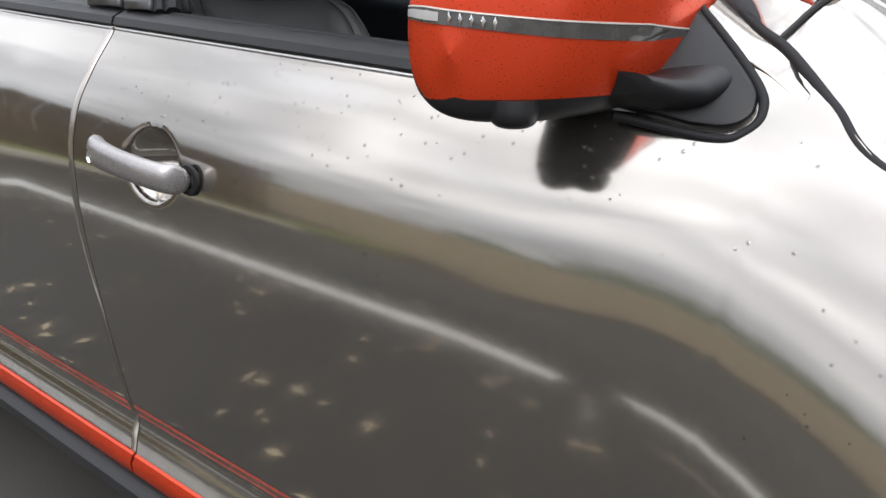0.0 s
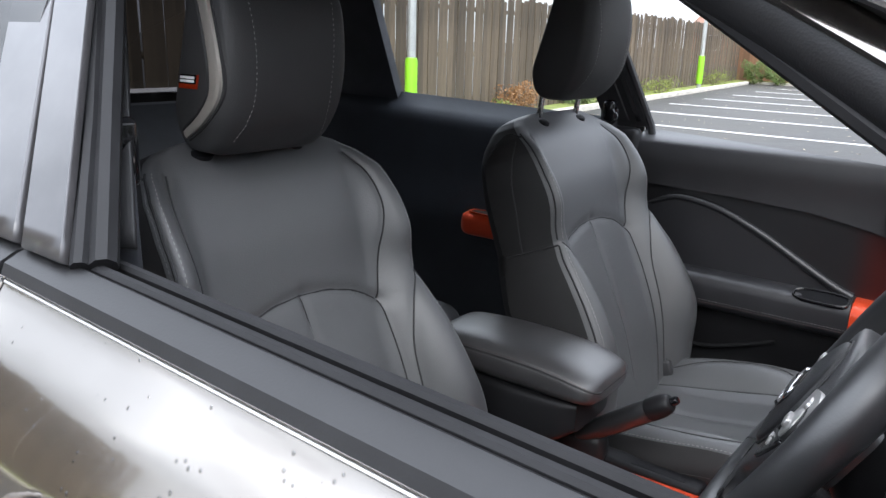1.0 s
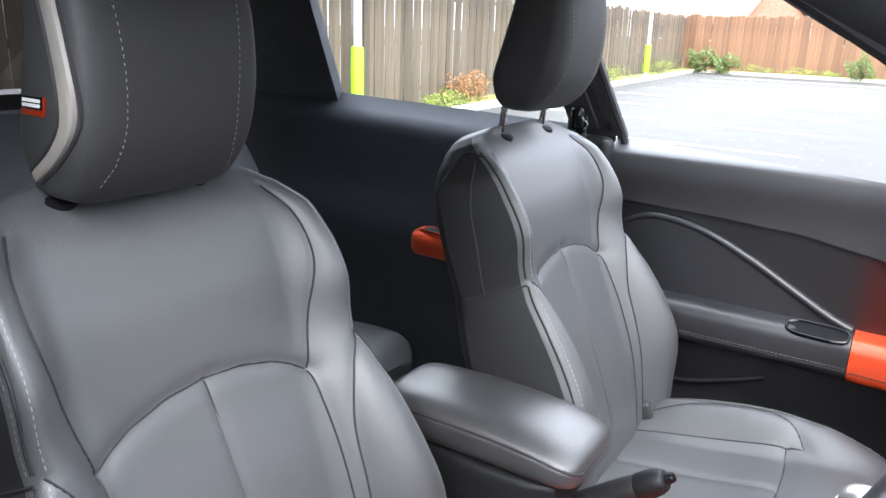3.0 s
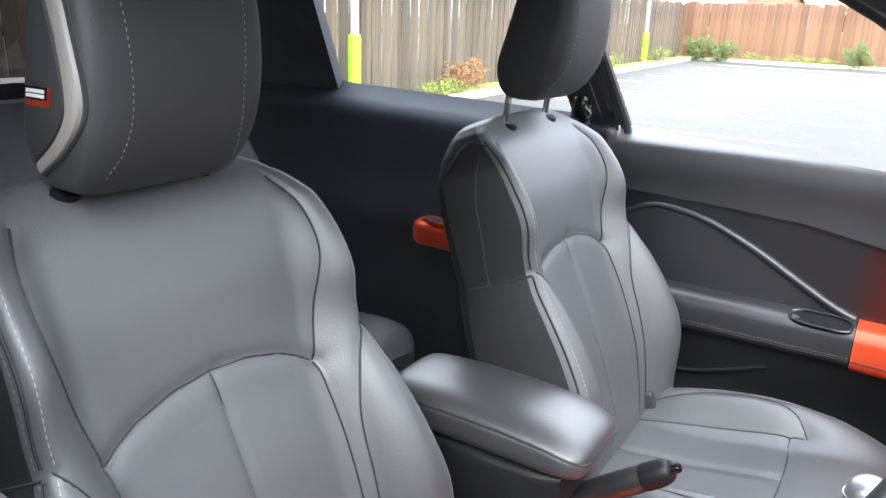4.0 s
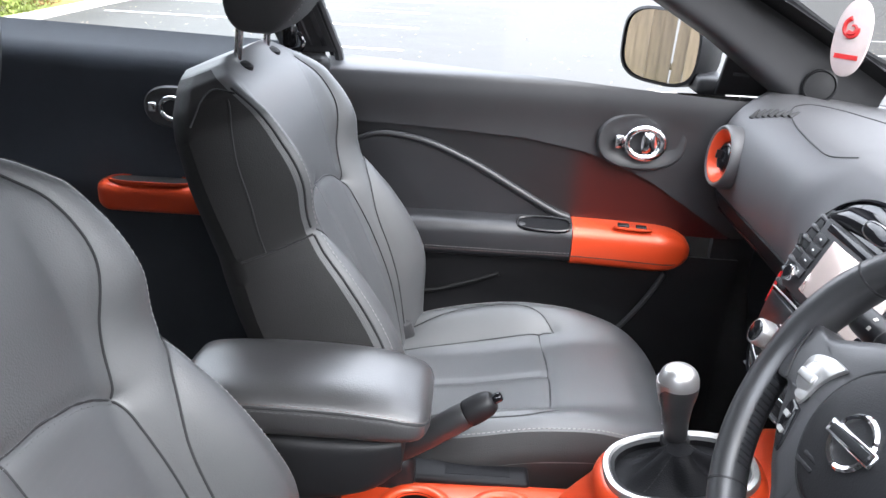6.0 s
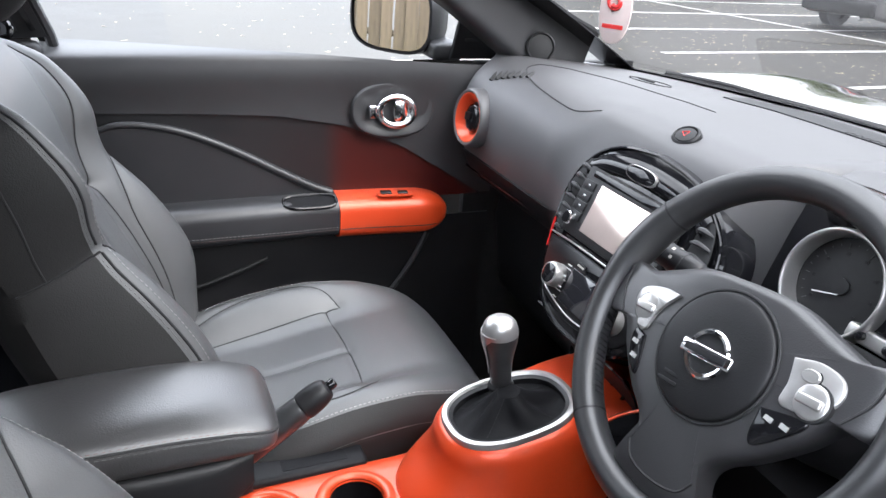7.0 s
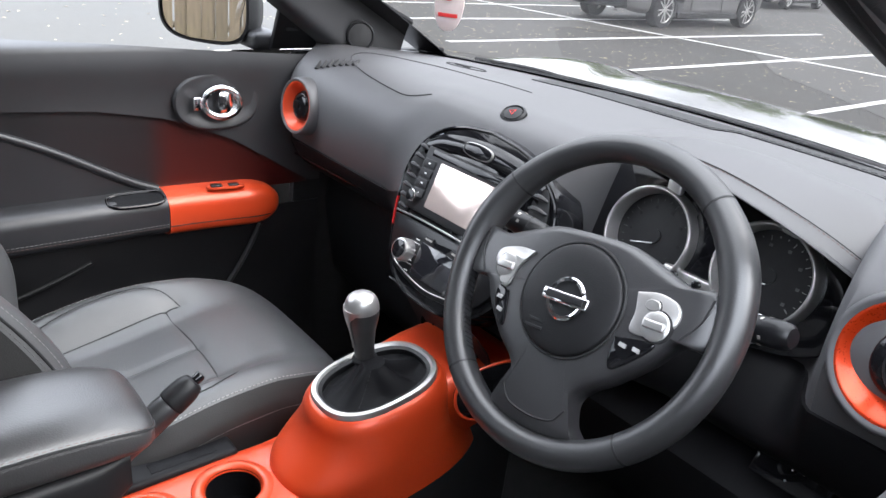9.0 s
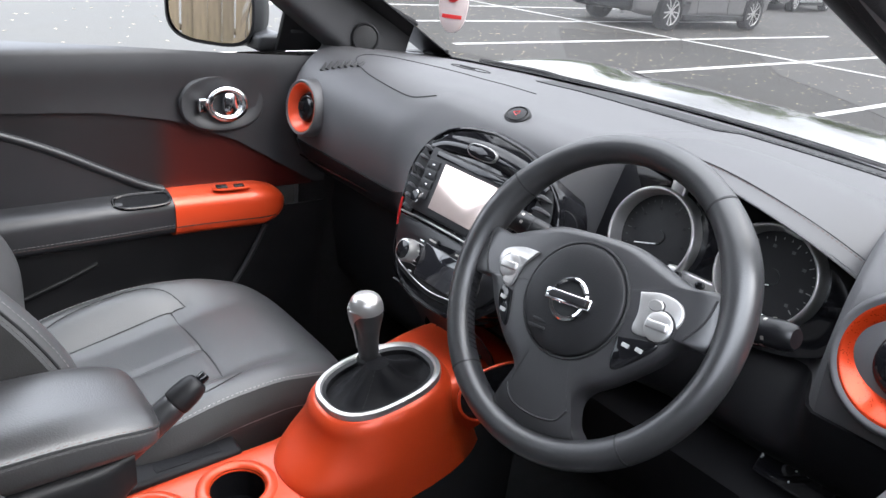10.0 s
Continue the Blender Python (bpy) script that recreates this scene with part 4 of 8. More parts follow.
# round emblem with a bar, plain
em = wm @ Matrix.Translation((-0.012, -0.005, 0.0292))
part("emblem_ring", Geo().net(np.stack([oval(em, a, a, 40, 2, z) for a, z in ((0.0235, 0.0), (0.0245, 0.002), (0.0225, 0.004), (0.0195, 0.003), (0.019, 0.0))]), wrap_v=True), CHROME, hub, "chrome emblem ring")
part("emblem_bar", Geo().box((-0.0065, -0.030, 0.0), (0.0065, 0.030, 0.0045), em, 0.002), CHROME, hub)
part("emblem_band", Geo().box((-0.0035, -0.024, 0.0043), (0.0035, 0.024, 0.0052), em, 0.0003), PLASTIC, hub)
# airbag writing as bars
for k in (0, 1):
    part("moulded_text", Geo().box((-0.046 - 0.008 * k, 0.012 - 0.034 * 0, 0.0260), (-0.042 - 0.008 * k, 0.036 if k else 0.032, 0.0282), wm, 0.0006), PLASTIC, hub)
# button pads
for sg in (-1, 1):
    o = [(0.068, 0.034), (0.095, 0.040), (0.120, 0.033), (0.126, 0.014), (0.112, -0.008), (0.088, -0.015), (0.074, -0.012), (0.0735, 0.010)] if sg > 0 else \
        [(0.060, 0.042), (0.092, 0.043), (0.126, 0.034), (0.132, 0.016), (0.118, 0.000), (0.100, -0.018), (0.088, -0.016), (0.080, 0.014)]
    o = [(0.104 + (x - 0.100) * 0.86, 0.002 + (y - 0.012) * 0.86) if sg > 0 else (0.094 + (x - 0.100) * 0.80, 0.004 + (y - 0.012) * 0.80) for x, y in o]
    oc = spl(o + [o[0]], 49)[:-1]
    ring = np.array([wl_(sg * x, y, body_z(x, y) - 0.001) for x, y in oc])
    nz = np.array(wm.to_3x3() @ Vector((0, 0, 1)))
    bp = part("button_pad", Geo().plate(ring, nz, 0.0045, 0.002), SATIN, wheel, "satin silver button pad")
    km = wm @ Matrix.Translation(((-0.007 if sg > 0 else 0.003), -sg * (0.107 if sg > 0 else 0.096) * (1 if yaw_sign > 0 else -1), 0.0165))
    part("switch_gap", Geo().lathe([(0.0172, -0.004), (0.0172, 0.0014), (0.0150, 0.0018)], km, 28), SEAM, bp)
    part("rotary_switch", Geo().lathe([(0.0155, -0.004), (0.0155, 0.003), (0.013, 0.0045), (0.0005, 0.0045)], km, 28), SATIN, bp)
    part("rocker_bar", Geo().box((-0.0045, -0.012, 0.003), (0.0045, 0.012, 0.0085), km, 0.002), SATIN, bp)
    km2 = wm @ Matrix.Translation(((0.012 if sg > 0 else -0.013), -sg * (0.097 if sg > 0 else 0.091) * (1 if yaw_sign > 0 else -1), 0.0165))
    part("button_gap", Geo().net(np.stack([oval(km2, a, b, 28, 2.2, z) for a, b, z in ((0.0072, 0.0097, -0.003), (0.0072, 0.0097, 0.0016), (0.0001, 0.0001, 0.0018))]), wrap_v=True), SEAM, bp)
    part("small_button", Geo().net(np.stack([oval(km2, a, b, 28, 2.2, z) for a, b, z in ((0.006, 0.0085, -0.003), (0.006, 0.0085, 0.003), (0.005, 0.0075, 0.0042), (0.0001, 0.0001, 0.0044))]), wrap_v=True), SATIN, bp)
    lo = [(0.070, -0.030), (0.108, -0.023), (0.108, -0.034), (0.080, -0.062), (0.071, -0.057)] if sg > 0 else [(0.080, -0.024), (0.098, -0.022), (0.094, -0.044), (0.076, -0.064), (0.070, -0.058)]
    oc = spl(lo + [lo[0]], 41)[:-1]
    ring = np.array([wl_(sg * x, y, body_z(x, y) - 0.0015) for x, y in oc])
    lp = part("lower_switch_panel", Geo().plate(ring, nz, 0.0045, 0.002), GLOSS, wheel)
    for k in (0, 1):
        c = np.array(wl_(0.082 + 0.016 * k, -0.036, body_z(0.088, -0.036) + 0.0045) if sg > 0 else wl_(-0.088 + 0.006 * k, -0.034 - 0.014 * k, body_z(0.086, -0.04) + 0.0045))
        part("switch_mark", Geo().box((-0.0022, -0.004, -0.001), (0.0022, 0.004, 0.0006), frame_of(c, nz, (0, 0, 1))), THREAD, lp)
# column shroud and stalks
col = thing("steering_column", WC, "black steering column shroud with two control stalks", "steering column")
cm = frame_of(np.array(WC) + np.array(wm.to_3x3() @ Vector((0, 0, -0.055))), -np.array(wm.to_3x3() @ Vector((0, 0, 1))), (0, 0, 1))
part("shroud", Geo().net(np.stack([oval(cm, a, b, 36, 3, z) for a, b, z in ((0.02, 0.03, -0.02), (0.050, 0.060, -0.018), (0.060, 0.070, 0.0), (0.066, 0.078, 0.10), (0.070, 0.085, 0.26))]), wrap_v=True, cap=True), PLASTIC, col)




def stalk(base, tip, name, label):
    base, tip = np.array(base, float), np.array(tip, float)
    d = tip - base
    L = np.linalg.norm(d)
    m = frame_of(base, d, (0, 0, 1))
    s = part(name, Geo().lathe(spl([(0.008, 0.0), (0.008, L * 0.35), (0.0105, L * 0.42), (0.0128, L * 0.52), (0.0135, L * 0.56)], 16), m, 26), PLASTIC, col, label)
    part("stalk_end", Geo().lathe([(0.0130, L * 0.565), (0.0150, L * 0.58), (0.0152, L * 0.90), (0.0135, L * 0.97), (0.010, L), (0.0005, L * 1.003)], m, 26), STALKBLACK, s)
    part("stalk_ring", Geo().lathe([(0.0146, L * 0.70), (0.0157, L * 0.702), (0.0157, L * 0.712), (0.0146, L * 0.714)], m, 26), WHITEPRINT if "wiper" in label else SEAM, s)
    for k, turn in ((0.775, -60), (0.80, -20), (0.775, 20), (0.80, 100), (0.775, 140), (0.80, 200)):
        part("stalk_mark", Geo().box((0.0146, -0.002, L * k), (0.0157, 0.002, L * (k + 0.022)), m @ pose(0, 0, 0, 0, 0, turn)), DULLSILVER, s)
    return s


stalk((0.775, -0.275, 0.955), (0.738, -0.118, 0.982), "indicator_stalk", "black indicator stalk")
stalk((0.770, -0.385, 0.955), (0.752, -0.524, 0.992), "wiper_stalk", "black wiper stalk with white band")


# ---- dashboard ----
dash = thing("dashboard", (1.0, 0.0, 0.5), "black soft-touch dashboard with round orange vents", "dashboard")
DC = 0.035


def dash_row(y):
    """Profile of (x, z) from the windscreen to under the dash at y."""
    pas = np.array([(1.36, 1.035), (1.20, 1.050), (1.05, 1.064), (0.95, 1.068), (0.885, 1.052), (0.846, 1.010), (0.832, 0.955), (0.838, 0.890), (0.862, 0.830), (0.905, 0.790), (0.99, 0.770)])
    cen = np.array([(1.40, 1.035), (1.20, 1.052), (1.05, 1.066), (0.95, 1.070), (0.905, 1.064), (0.872, 1.045), (0.850, 0.990), (0.830, 0.920), (0.810, 0.840), (0.805, 0.760), (0.88, 0.72)])
    clu = np.array([(1.38, 1.035), (1.22, 1.056), (1.12, 1.070), (1.05, 1.074), (1.00, 1.066), (0.975, 1.03), (0.965, 0.97), (0.945, 0.90), (0.90, 0.85), (0.875, 0.79), (0.93, 0.74)])
    end = np.array([(1.30, 1.035), (1.20, 1.050), (1.06, 1.066), (0.95, 1.070), (0.875, 1.060), (0.832, 1.035), (0.812, 0.985), (0.812, 0.920), (0.830, 0.85), (0.865, 0.79), (0.94, 0.75)])
    wp_ = smooth01((y - 0.20) / 0.10)
    wc = smooth01((-0.098 - y) / 0.055)
    we = smooth01((-0.475 - y) / 0.065)
    r = cen * (1 - wp_) + pas * wp_
    r = r * (1 - wc) + clu * wc
    r = r * (1 - we) + end * we
    r[:4, 0] -= np.array([0.16, 0.11, 0.06, 0.02]) * (abs(y) / 0.72) ** 3
    # the far end closes against the door
    r[4:9, 0] += 0.05 * smooth01((abs(y) - 0.66) / 0.08)
    return r


ys = np.concatenate([np.linspace(0.725, -0.70, 150)])
rows = np.stack([np.insert(spl(dash_row(y), 70), 1, y, axis=1) for y in ys])
part("dash_pad", Geo().net(rows[:, :52]), DASH, dash, "grained black dash pad", solid=0.004)
# lower run of the pad, coloured near black for the shade under it
part("lower_pad", Geo().net(rows[:, 51:]), SHADEBLACK, dash, solid=0.004)
part("lower_dash", Geo().net(np.stack([[(0.985, y, 0.775), (0.97, y, 0.68), (1.0, y, 0.50), (1.10, y, 0.38), (1.25, y, 0.24)] for y in np.linspace(0.72, 0.16, 24)])), PLASTIC, dash, solid=0.004)
# knee panel, with the footwell's shade put into its near-black colour
part("knee_panel", Geo().net(np.stack([[(0.95, y, 0.748), (0.90, y, 0.68), (0.915, y, 0.58), (1.05, y, 0.42), (1.2, y, 0.3)] for y in np.linspace(-0.12, -0.72, 24)])), SHADEBLACK, dash, solid=0.004, crisp=False)
g = Geo()
g.tube(spl([(0.868, 0.72, 0.817), (0.862, 0.60, 0.822), (0.862, 0.42, 0.826), (0.868, 0.26, 0.826)], 30), 0.0025, 8)
part("trim_line", g, DARKRED, dash, "thin dark red trim line")
# passenger airbag outline and small lid marks on the pad


def on_dash(y, z_or_t, lift=0.001):
    """Point on the pad at y, a fraction along its profile."""
    p = spl(dash_row(y), 1600)
    i = int(z_or_t * 1599)
    n = np.array([-(p[min(i + 4, 1599)] - p[i - 4])[1], (p[min(i + 4, 1599)] - p[i - 4])[0]])
    n /= np.linalg.norm(n) + 1e-9
    if n[1] < 0:
        n = -n
    q = p[i] + n * lift
    return (q[0], y, q[1])


g = Geo()
lp = [(0.50, 0.25), (0.545, 0.30), (0.535, 0.36), (0.46, 0.405), (0.34, 0.43), (0.235, 0.437)]
g.tube([on_dash(*q, lift=0.0004) for q in spl(lp, 40)], 0.0011, 6)
lp = [(0.50, 0.25), (0.40, 0.215), (0.28, 0.205), (0.15, 0.205)]
g.tube([on_dash(*q, lift=0.0004) for q in spl(lp, 40)], 0.0011, 6)
part("airbag_seam", g, SEAM, dash)
for k in range(7):
    yk, tk = 0.592 - 0.016 * k, 0.462 - 0.011 * k
    part("vent_slot", Geo().tube([on_dash(yk, tk, 0.0006), on_dash(yk + 0.003, tk - 0.020, 0.0006), on_dash(yk + 0.009, tk - 0.036, 0.0006)], [0.0052, 0.0042, 0.0018], 8), SEAM, dash)
g = Geo()
w = np.linspace(0, 2 * np.pi, 30)
g.tube([on_dash(0.43 + 0.05 * math.cos(a), 0.135 + 0.018 * math.sin(a), 0.0006) for a in w], 0.0012, 6)
part("sensor_lid", g, SEAM, dash)
g = Geo()
g.tube([on_dash(y, 0.135, 0.001) for y in np.linspace(0.46, 0.42, 6)], 0.003, 6)
part("sensor_slot", g, SEAM, dash)
# demister slot along the glass
g = Geo()
g.net(np.stack([[on_dash(y, 0.085, 0.002), on_dash(y, 0.045, 0.003)] for y in np.linspace(0.32, -0.55, 40)]))
dm = part("demister_slot", g, PLASTIC, dash, solid=0.002)
for y in np.linspace(0.05, -0.45, 34):
    part("slot_rib", Geo().tube([on_dash(y, 0.088, 0.004), on_dash(y - 0.004, 0.078, 0.003)], 0.0006, 4), SEAM, dm)
# warning light dome
m = frame_of((0.900, 0.044, 1.063), (-0.55, 0, 0.83), (0, 1, 0))
hz = part("hazard_button_ring", Geo().net(np.stack([oval(m, a, b, 36, 2, z) for a, b, z in ((0.0235, 0.0195, -0.006), (0.0235, 0.0195, 0.003), (0.0205, 0.0165, 0.0055), (0.0185, 0.0145, 0.003))]), wrap_v=True), PLASTIC, dash)
part("hazard_button", Geo().net(np.stack([oval(m, a, b, 36, 2, z) for a, b, z in ((0.0185, 0.0145, 0.001), (0.0175, 0.0135, 0.0045), (0.009, 0.007, 0.0065), (0.0002, 0.0002, 0.007))]), wrap_v=True), PLASTIC, hz)
part("hazard_mark", Geo().tube(at(m, [(0.006, 0, 0.0072), (-0.004, 0.0055, 0.0068), (-0.004, -0.0055, 0.0068), (0.006, 0, 0.0072)]), 0.0007, 5), REDPRINT, hz)


def round_vent(c, axis, r, parent, label):
    m = frame_of(c, axis, (0, 0, 1))
    v = part("air_vent", Geo().lathe(spl([(r * 1.22, -0.02), (r * 1.20, 0.0), (r * 1.12, 0.008), (r * 1.02, 0.006)], 14), m, 56, cap=False), DASH, parent, label)
    part("vent_ring", Geo().lathe(spl([(r * 1.03, 0.006), (r * 0.96, 0.005), (r * 0.80, -0.004), (r * 0.66, -0.014), (r * 0.62, -0.022)], 18), m, 56, cap=False), ORANGE if c[1] < 0 else REDTRIM, v, "orange painted vent ring")
    part("vent_core", Geo().lathe(spl([(r * 0.62, -0.026), (r * 0.60, -0.010), (r * 0.50, -0.003), (r * 0.25, 0.001), (0.0005, 0.002)], 18), m, 48), GLOSS, v)
    g = Geo()
    g.tube(at(m, [(r * 0.5 * math.cos(a), r * 0.5 * math.sin(a) - r * 0.25, 0.0005) for a in np.linspace(-0.2, 2.6, 20)]), 0.0018, 6)
    part("vent_flap_edge", g, PLASTIC, v)
    part("vent_tab", Geo().box((-0.004, -0.002, 0.0), (0.012, 0.002, 0.012), m, 0.001), PLASTIC, v)
    return v


round_vent((0.818, 0.594, 0.953), (-0.98, -0.06, 0.12), 0.050, dash, "round passenger air vent")
round_vent((0.806, -0.605, 0.988), (-0.95, 0.10, 0.20), 0.060, dash, "round driver air vent")

# centre stack
T2 = radians(23)
SM = frame_of((0.793, DC, 0.897), (-math.cos(T2), 0, math.sin(T2)), (math.sin(T2), 0, math.cos(T2)))
SY = 1 if (SM.to_3x3() @ Vector((0, 1, 0))).y > 0 else -1


def sp(u, v, w=0.0):
    """Stack point: u to the car's left, v up, w out."""
    return np.array(SM @ Vector((v, SY * u, w)))


stack = thing("centre_stack", (0.8, DC, 0.75), "gloss black centre stack with screen, radio and climate controls", "car stereo panel")
o = [(0, 0.152), (0.07, 0.143), (0.128, 0.121), (0.162, 0.088), (0.174, 0.045), (0.165, 0.0), (0.145, -0.050), (0.120, -0.092), (0.092, -0.118), (0.048, -0.132), (0, -0.135)]
full = o + [(-a, b) for a, b in o[-2:0:-1]]
oc = spl(full + [full[0]], 97)[:-1]


def stack_ring(scale, w):
    return np.array([sp(u * scale, v * scale, w - 0.55 * (u * scale) ** 2) for u, v in oc])


nrm = np.array(SM.to_3x3() @ Vector((0, 0, 1)))
part("surround", Geo().net(np.stack([stack_ring(1.055, -0.050), stack_ring(1.05, -0.010), stack_ring(1.035, 0.002), stack_ring(1.012, 0.004), stack_ring(1.0, 0.0)]), wrap_v=True), GLOSS, stack, "gloss black arched surround")
face = part("fascia", Geo().net(np.stack([stack_ring(1.0, 0.0), stack_ring(0.985, 0.0012), stack_ring(0.5, 0.001), stack_ring(0.001, 0.001)]), wrap_v=True), GLOSS, stack, "piano black fascia")


def slab(u0, u1, v0, v1, w0, w1, bevel=0.002):
    m = SM
    g = Geo()
    g.box((v0, min(SY * u0, SY * u1), w0), (v1, max(SY * u0, SY * u1), w1), m, bevel)
    return g


part("upper_brow", Geo().net(np.stack([[sp(u, v + d, w - 0.5 * u * u) for d, w in ((-0.014, 0.001), (-0.010, 0.0065), (0.0, 0.0095), (0.011, 0.0075), (0.019, 0.001))] for u, v in spl([(0.135, 0.094), (0.09, 0.111), (0.0, 0.119), (-0.09, 0.111), (-0.135, 0.094)], 40)])), GLOSS, stack)
radio = part("radio_unit", slab(0.118, -0.108, -0.010, 0.099, 0.0, 0.0085, 0.004), PLASTIC, stack, "touch screen radio")
part("disc_slot_bar", slab(0.100, -0.10, 0.085, 0.096, 0.008, 0.0105, 0.001), GLOSS, radio)
part("screen", slab(0.072, -0.088, 0.003, 0.080, 0.007, 0.0098, 0.001), GLARESCREEN, radio, "glossy blank screen with pale sky glare put into its colour")
for k in range(4):
    part("radio_button", slab(0.112, 0.084, 0.064 - 0.017 * k, 0.078 - 0.017 * k, 0.008, 0.0105, 0.0012), PLASTIC, radio)
    part("button_mark", slab(0.100, 0.095, 0.070 - 0.017 * k, 0.072 - 0.017 * k, 0.0104, 0.0108, 0), WHITEPRINT, radio)
    part("radio_button", slab(-0.092, -0.104, 0.064 - 0.017 * k, 0.078 - 0.017 * k, 0.008, 0.0105, 0.0012), PLASTIC, radio)


def dial(u, v, r, h, parent, mat=PLASTIC, ringmat=CHROME):
    m = Matrix(SM)
    m.translation = sp(u, v, 0.004 - 0.3 * u * u)
    a = part("control_knob", Geo().lathe([(r * 1.0, -0.004), (r, h * 0.7), (r * 0.92, h * 0.95), (r * 0.80, h)], m, 36, cap=False), ringmat, parent, "bright rimmed control knob")
    part("knob_face", Geo().lathe([(r * 0.80, h * 0.99), (r * 0.72, h * 1.04), (0.0004, h * 1.05)], m, 36), mat, a)
    return a


dial(0.104, 0.012, 0.0115, 0.018, stack, GLOSS)
dial(-0.100, 0.012, 0.0115, 0.018, stack, GLOSS)
# tall side vents with slats
for sg in (1, -1):
    vent = part("side_air_vent", Geo().net(np.stack([[sp(sg * (0.123 + k), v, 0.0045 - 0.5 * 0.0225) for k in (0.0, 0.040 - 0.022 * abs((v - 0.045) / 0.065) ** 2)] for v in np.linspace(-0.020, 0.108, 12)])), SEAM, stack, solid=0.002)
    for k in range(7):
        v = -0.014 + 0.0175 * k
        wd = 0.037 - 0.022 * abs((v - 0.045) / 0.065) ** 2
        g = Geo()
        p = spl([sp(sg * 0.124, v, 0.000), sp(sg * (0.124 + wd * 0.5), v + 0.003, 0.004), sp(sg * (0.124 + wd), v + 0.001, -0.006)], 8)
        g.tube(p, [0.0012, 0.0026, 0.0036, 0.0042, 0.0042, 0.0036, 0.0026, 0.0012], 8)
        part("vent_slat", g, DOORSKIN, vent)
    g = Geo()
    g.tube([sp(sg * 0.140, 0.045, 0.006), sp(sg * 0.150, 0.058, 0.006)], 0.004, 6)
    part("vent_tab", g, PLASTIC, vent)
# chrome outline on both flanks of the fascia
for sg in (1, -1):
    g = Geo()
    p = [sp(sg * u * 0.995, v * 0.995, 0.0045 - 0.55 * u * u) for u, v in spl([(0.128, 0.121), (0.162, 0.088), (0.174, 0.045), (0.165, 0.0)], 40)]
    g.tube(p, 0.0022, 6)
    part("gloss_edge", g, GLOSS, stack)
    # red edging in a deep red that carries the shade it lies in
    p = [sp(sg * u * 0.995, v, 0.0045 - 0.55 * u * u) for u, v in spl([(0.164, -0.004), (0.156, -0.026), (0.146, -0.050)], 16)]
    part("shaded_red_edge", Geo().tube(p, 0.0024, 8), TAILRED, stack, "short red edge darkened for shade")
# oval button in the brow
m = Matrix(SM)
m.translation = sp(0.004, 0.119, 0.010)
ov = part("brow_button_ring", Geo().net(np.stack([oval(m, 0.0115, 0.033, 40, 2.6, z) for z in (-0.003, 0.0025)] + [oval(m, 0.0105, 0.032, 40, 2.6, 0.003)]), wrap_v=True), SATIN, stack)
part("brow_button", Geo().plate(oval(m, 0.0104, 0.0318, 40, 2.6, -0.001), nrm, 0.0036, 0.001), GLOSS, ov)
# climate unit
clim = part("climate_unit", Geo().plate(np.array([sp(u, v, -0.003 - 0.25 * u * u) for u, v in spl([(0.142, -0.028), (0.130, -0.062), (0.110, -0.092), (0.084, -0.110), (0, -0.122), (-0.084, -0.110), (-0.110, -0.092), (-0.130, -0.062), (-0.142, -0.028), (0, -0.024), (0.142, -0.028)], 81)[:-1]]), nrm, 0.0075, 0.003), STALKBLACK, stack, "satin black climate control panel")
part("climate_display", slab(0.046, -0.046, -0.104, -0.048, 0.003, 0.0062, 0.001), SCREEN, clim)
for sg in (1, -1):
    dial(sg * 0.076, -0.075, 0.0195, 0.019, stack, GLOSS, SATIN)
    for k in range(3):
        part("button_line", slab(sg * 0.066, sg * 0.050, -0.056 - 0.018 * k, -0.0548 - 0.018 * k, 0.0035, 0.0058, 0.0004), SATIN, clim)
    for k in range(4):
        part("button_mark", slab(sg * 0.062, sg * 0.054, -0.050 - 0.018 * k, -0.0484 - 0.018 * k, 0.0035, 0.0056, 0), WHITEPRINT, clim)
    part("display_mark", slab(sg * 0.045, sg * 0.022, -0.046, -0.036, 0.003, 0.0052, 0.0004), PLASTIC, clim)
    part("display_text", slab(sg * 0.042, sg * 0.025, -0.0425, -0.0395, 0.005, 0.0056, 0), DULLSILVER, clim)
g = Geo()
g.tube([sp(u, v, 0.005 - 0.25 * u * u) for u, v in spl([(0.104, -0.092), (0.080, -0.103), (0.0, -0.114), (-0.080, -0.103)], 40)], 0.0012, 6)
part("bright_line", g, SATIN, clim)
g = Geo()
g.tube([sp(u, v, 0.006 - 0.25 * u * u) for u, v in spl([(0.140, -0.022), (0.06, -0.018), (-0.06, -0.018), (-0.140, -0.022)], 40)], 0.0016, 6)
part("bright_line", g, SATIN, stack)
low = part("lower_stack", Geo().net(np.stack([[(0.752, DC + y, 0.772), (0.772, DC + y, 0.752), (0.80, DC + y, 0.715), (0.84, DC + y * 0.95, 0.64), (0.86, DC + y * 0.9, 0.55)] for y in np.linspace(0.105, -0.105, 16)])), PLASTIC, stack, solid=0.003)
for y in (0.06, -0.055):
    m = frame_of((0.812, DC + y, 0.692), (-0.93, 0, 0.35), (0, 0, 1))
    part("power_socket", Geo().lathe([(0.0185, -0.004), (0.0185, 0.003), (0.015, 0.005), (0.0135, 0.003), (0.013, -0.01), (0.0005, -0.01)], m, 30), GLOSS, stack)
# orange edged side pocket of the console
pm = frame_of((0.795, CY - 0.128, 0.668), (-0.25, -0.93, 0.25), (1, 0, 0.1))
pk = part("side_pocket", Geo().plate(oval(pm, 0.070, 0.042, 40, 2.4), (-0.25, -0.93, 0.25), 0.008, 0.002), GLOSS, console, "gloss black side pocket")
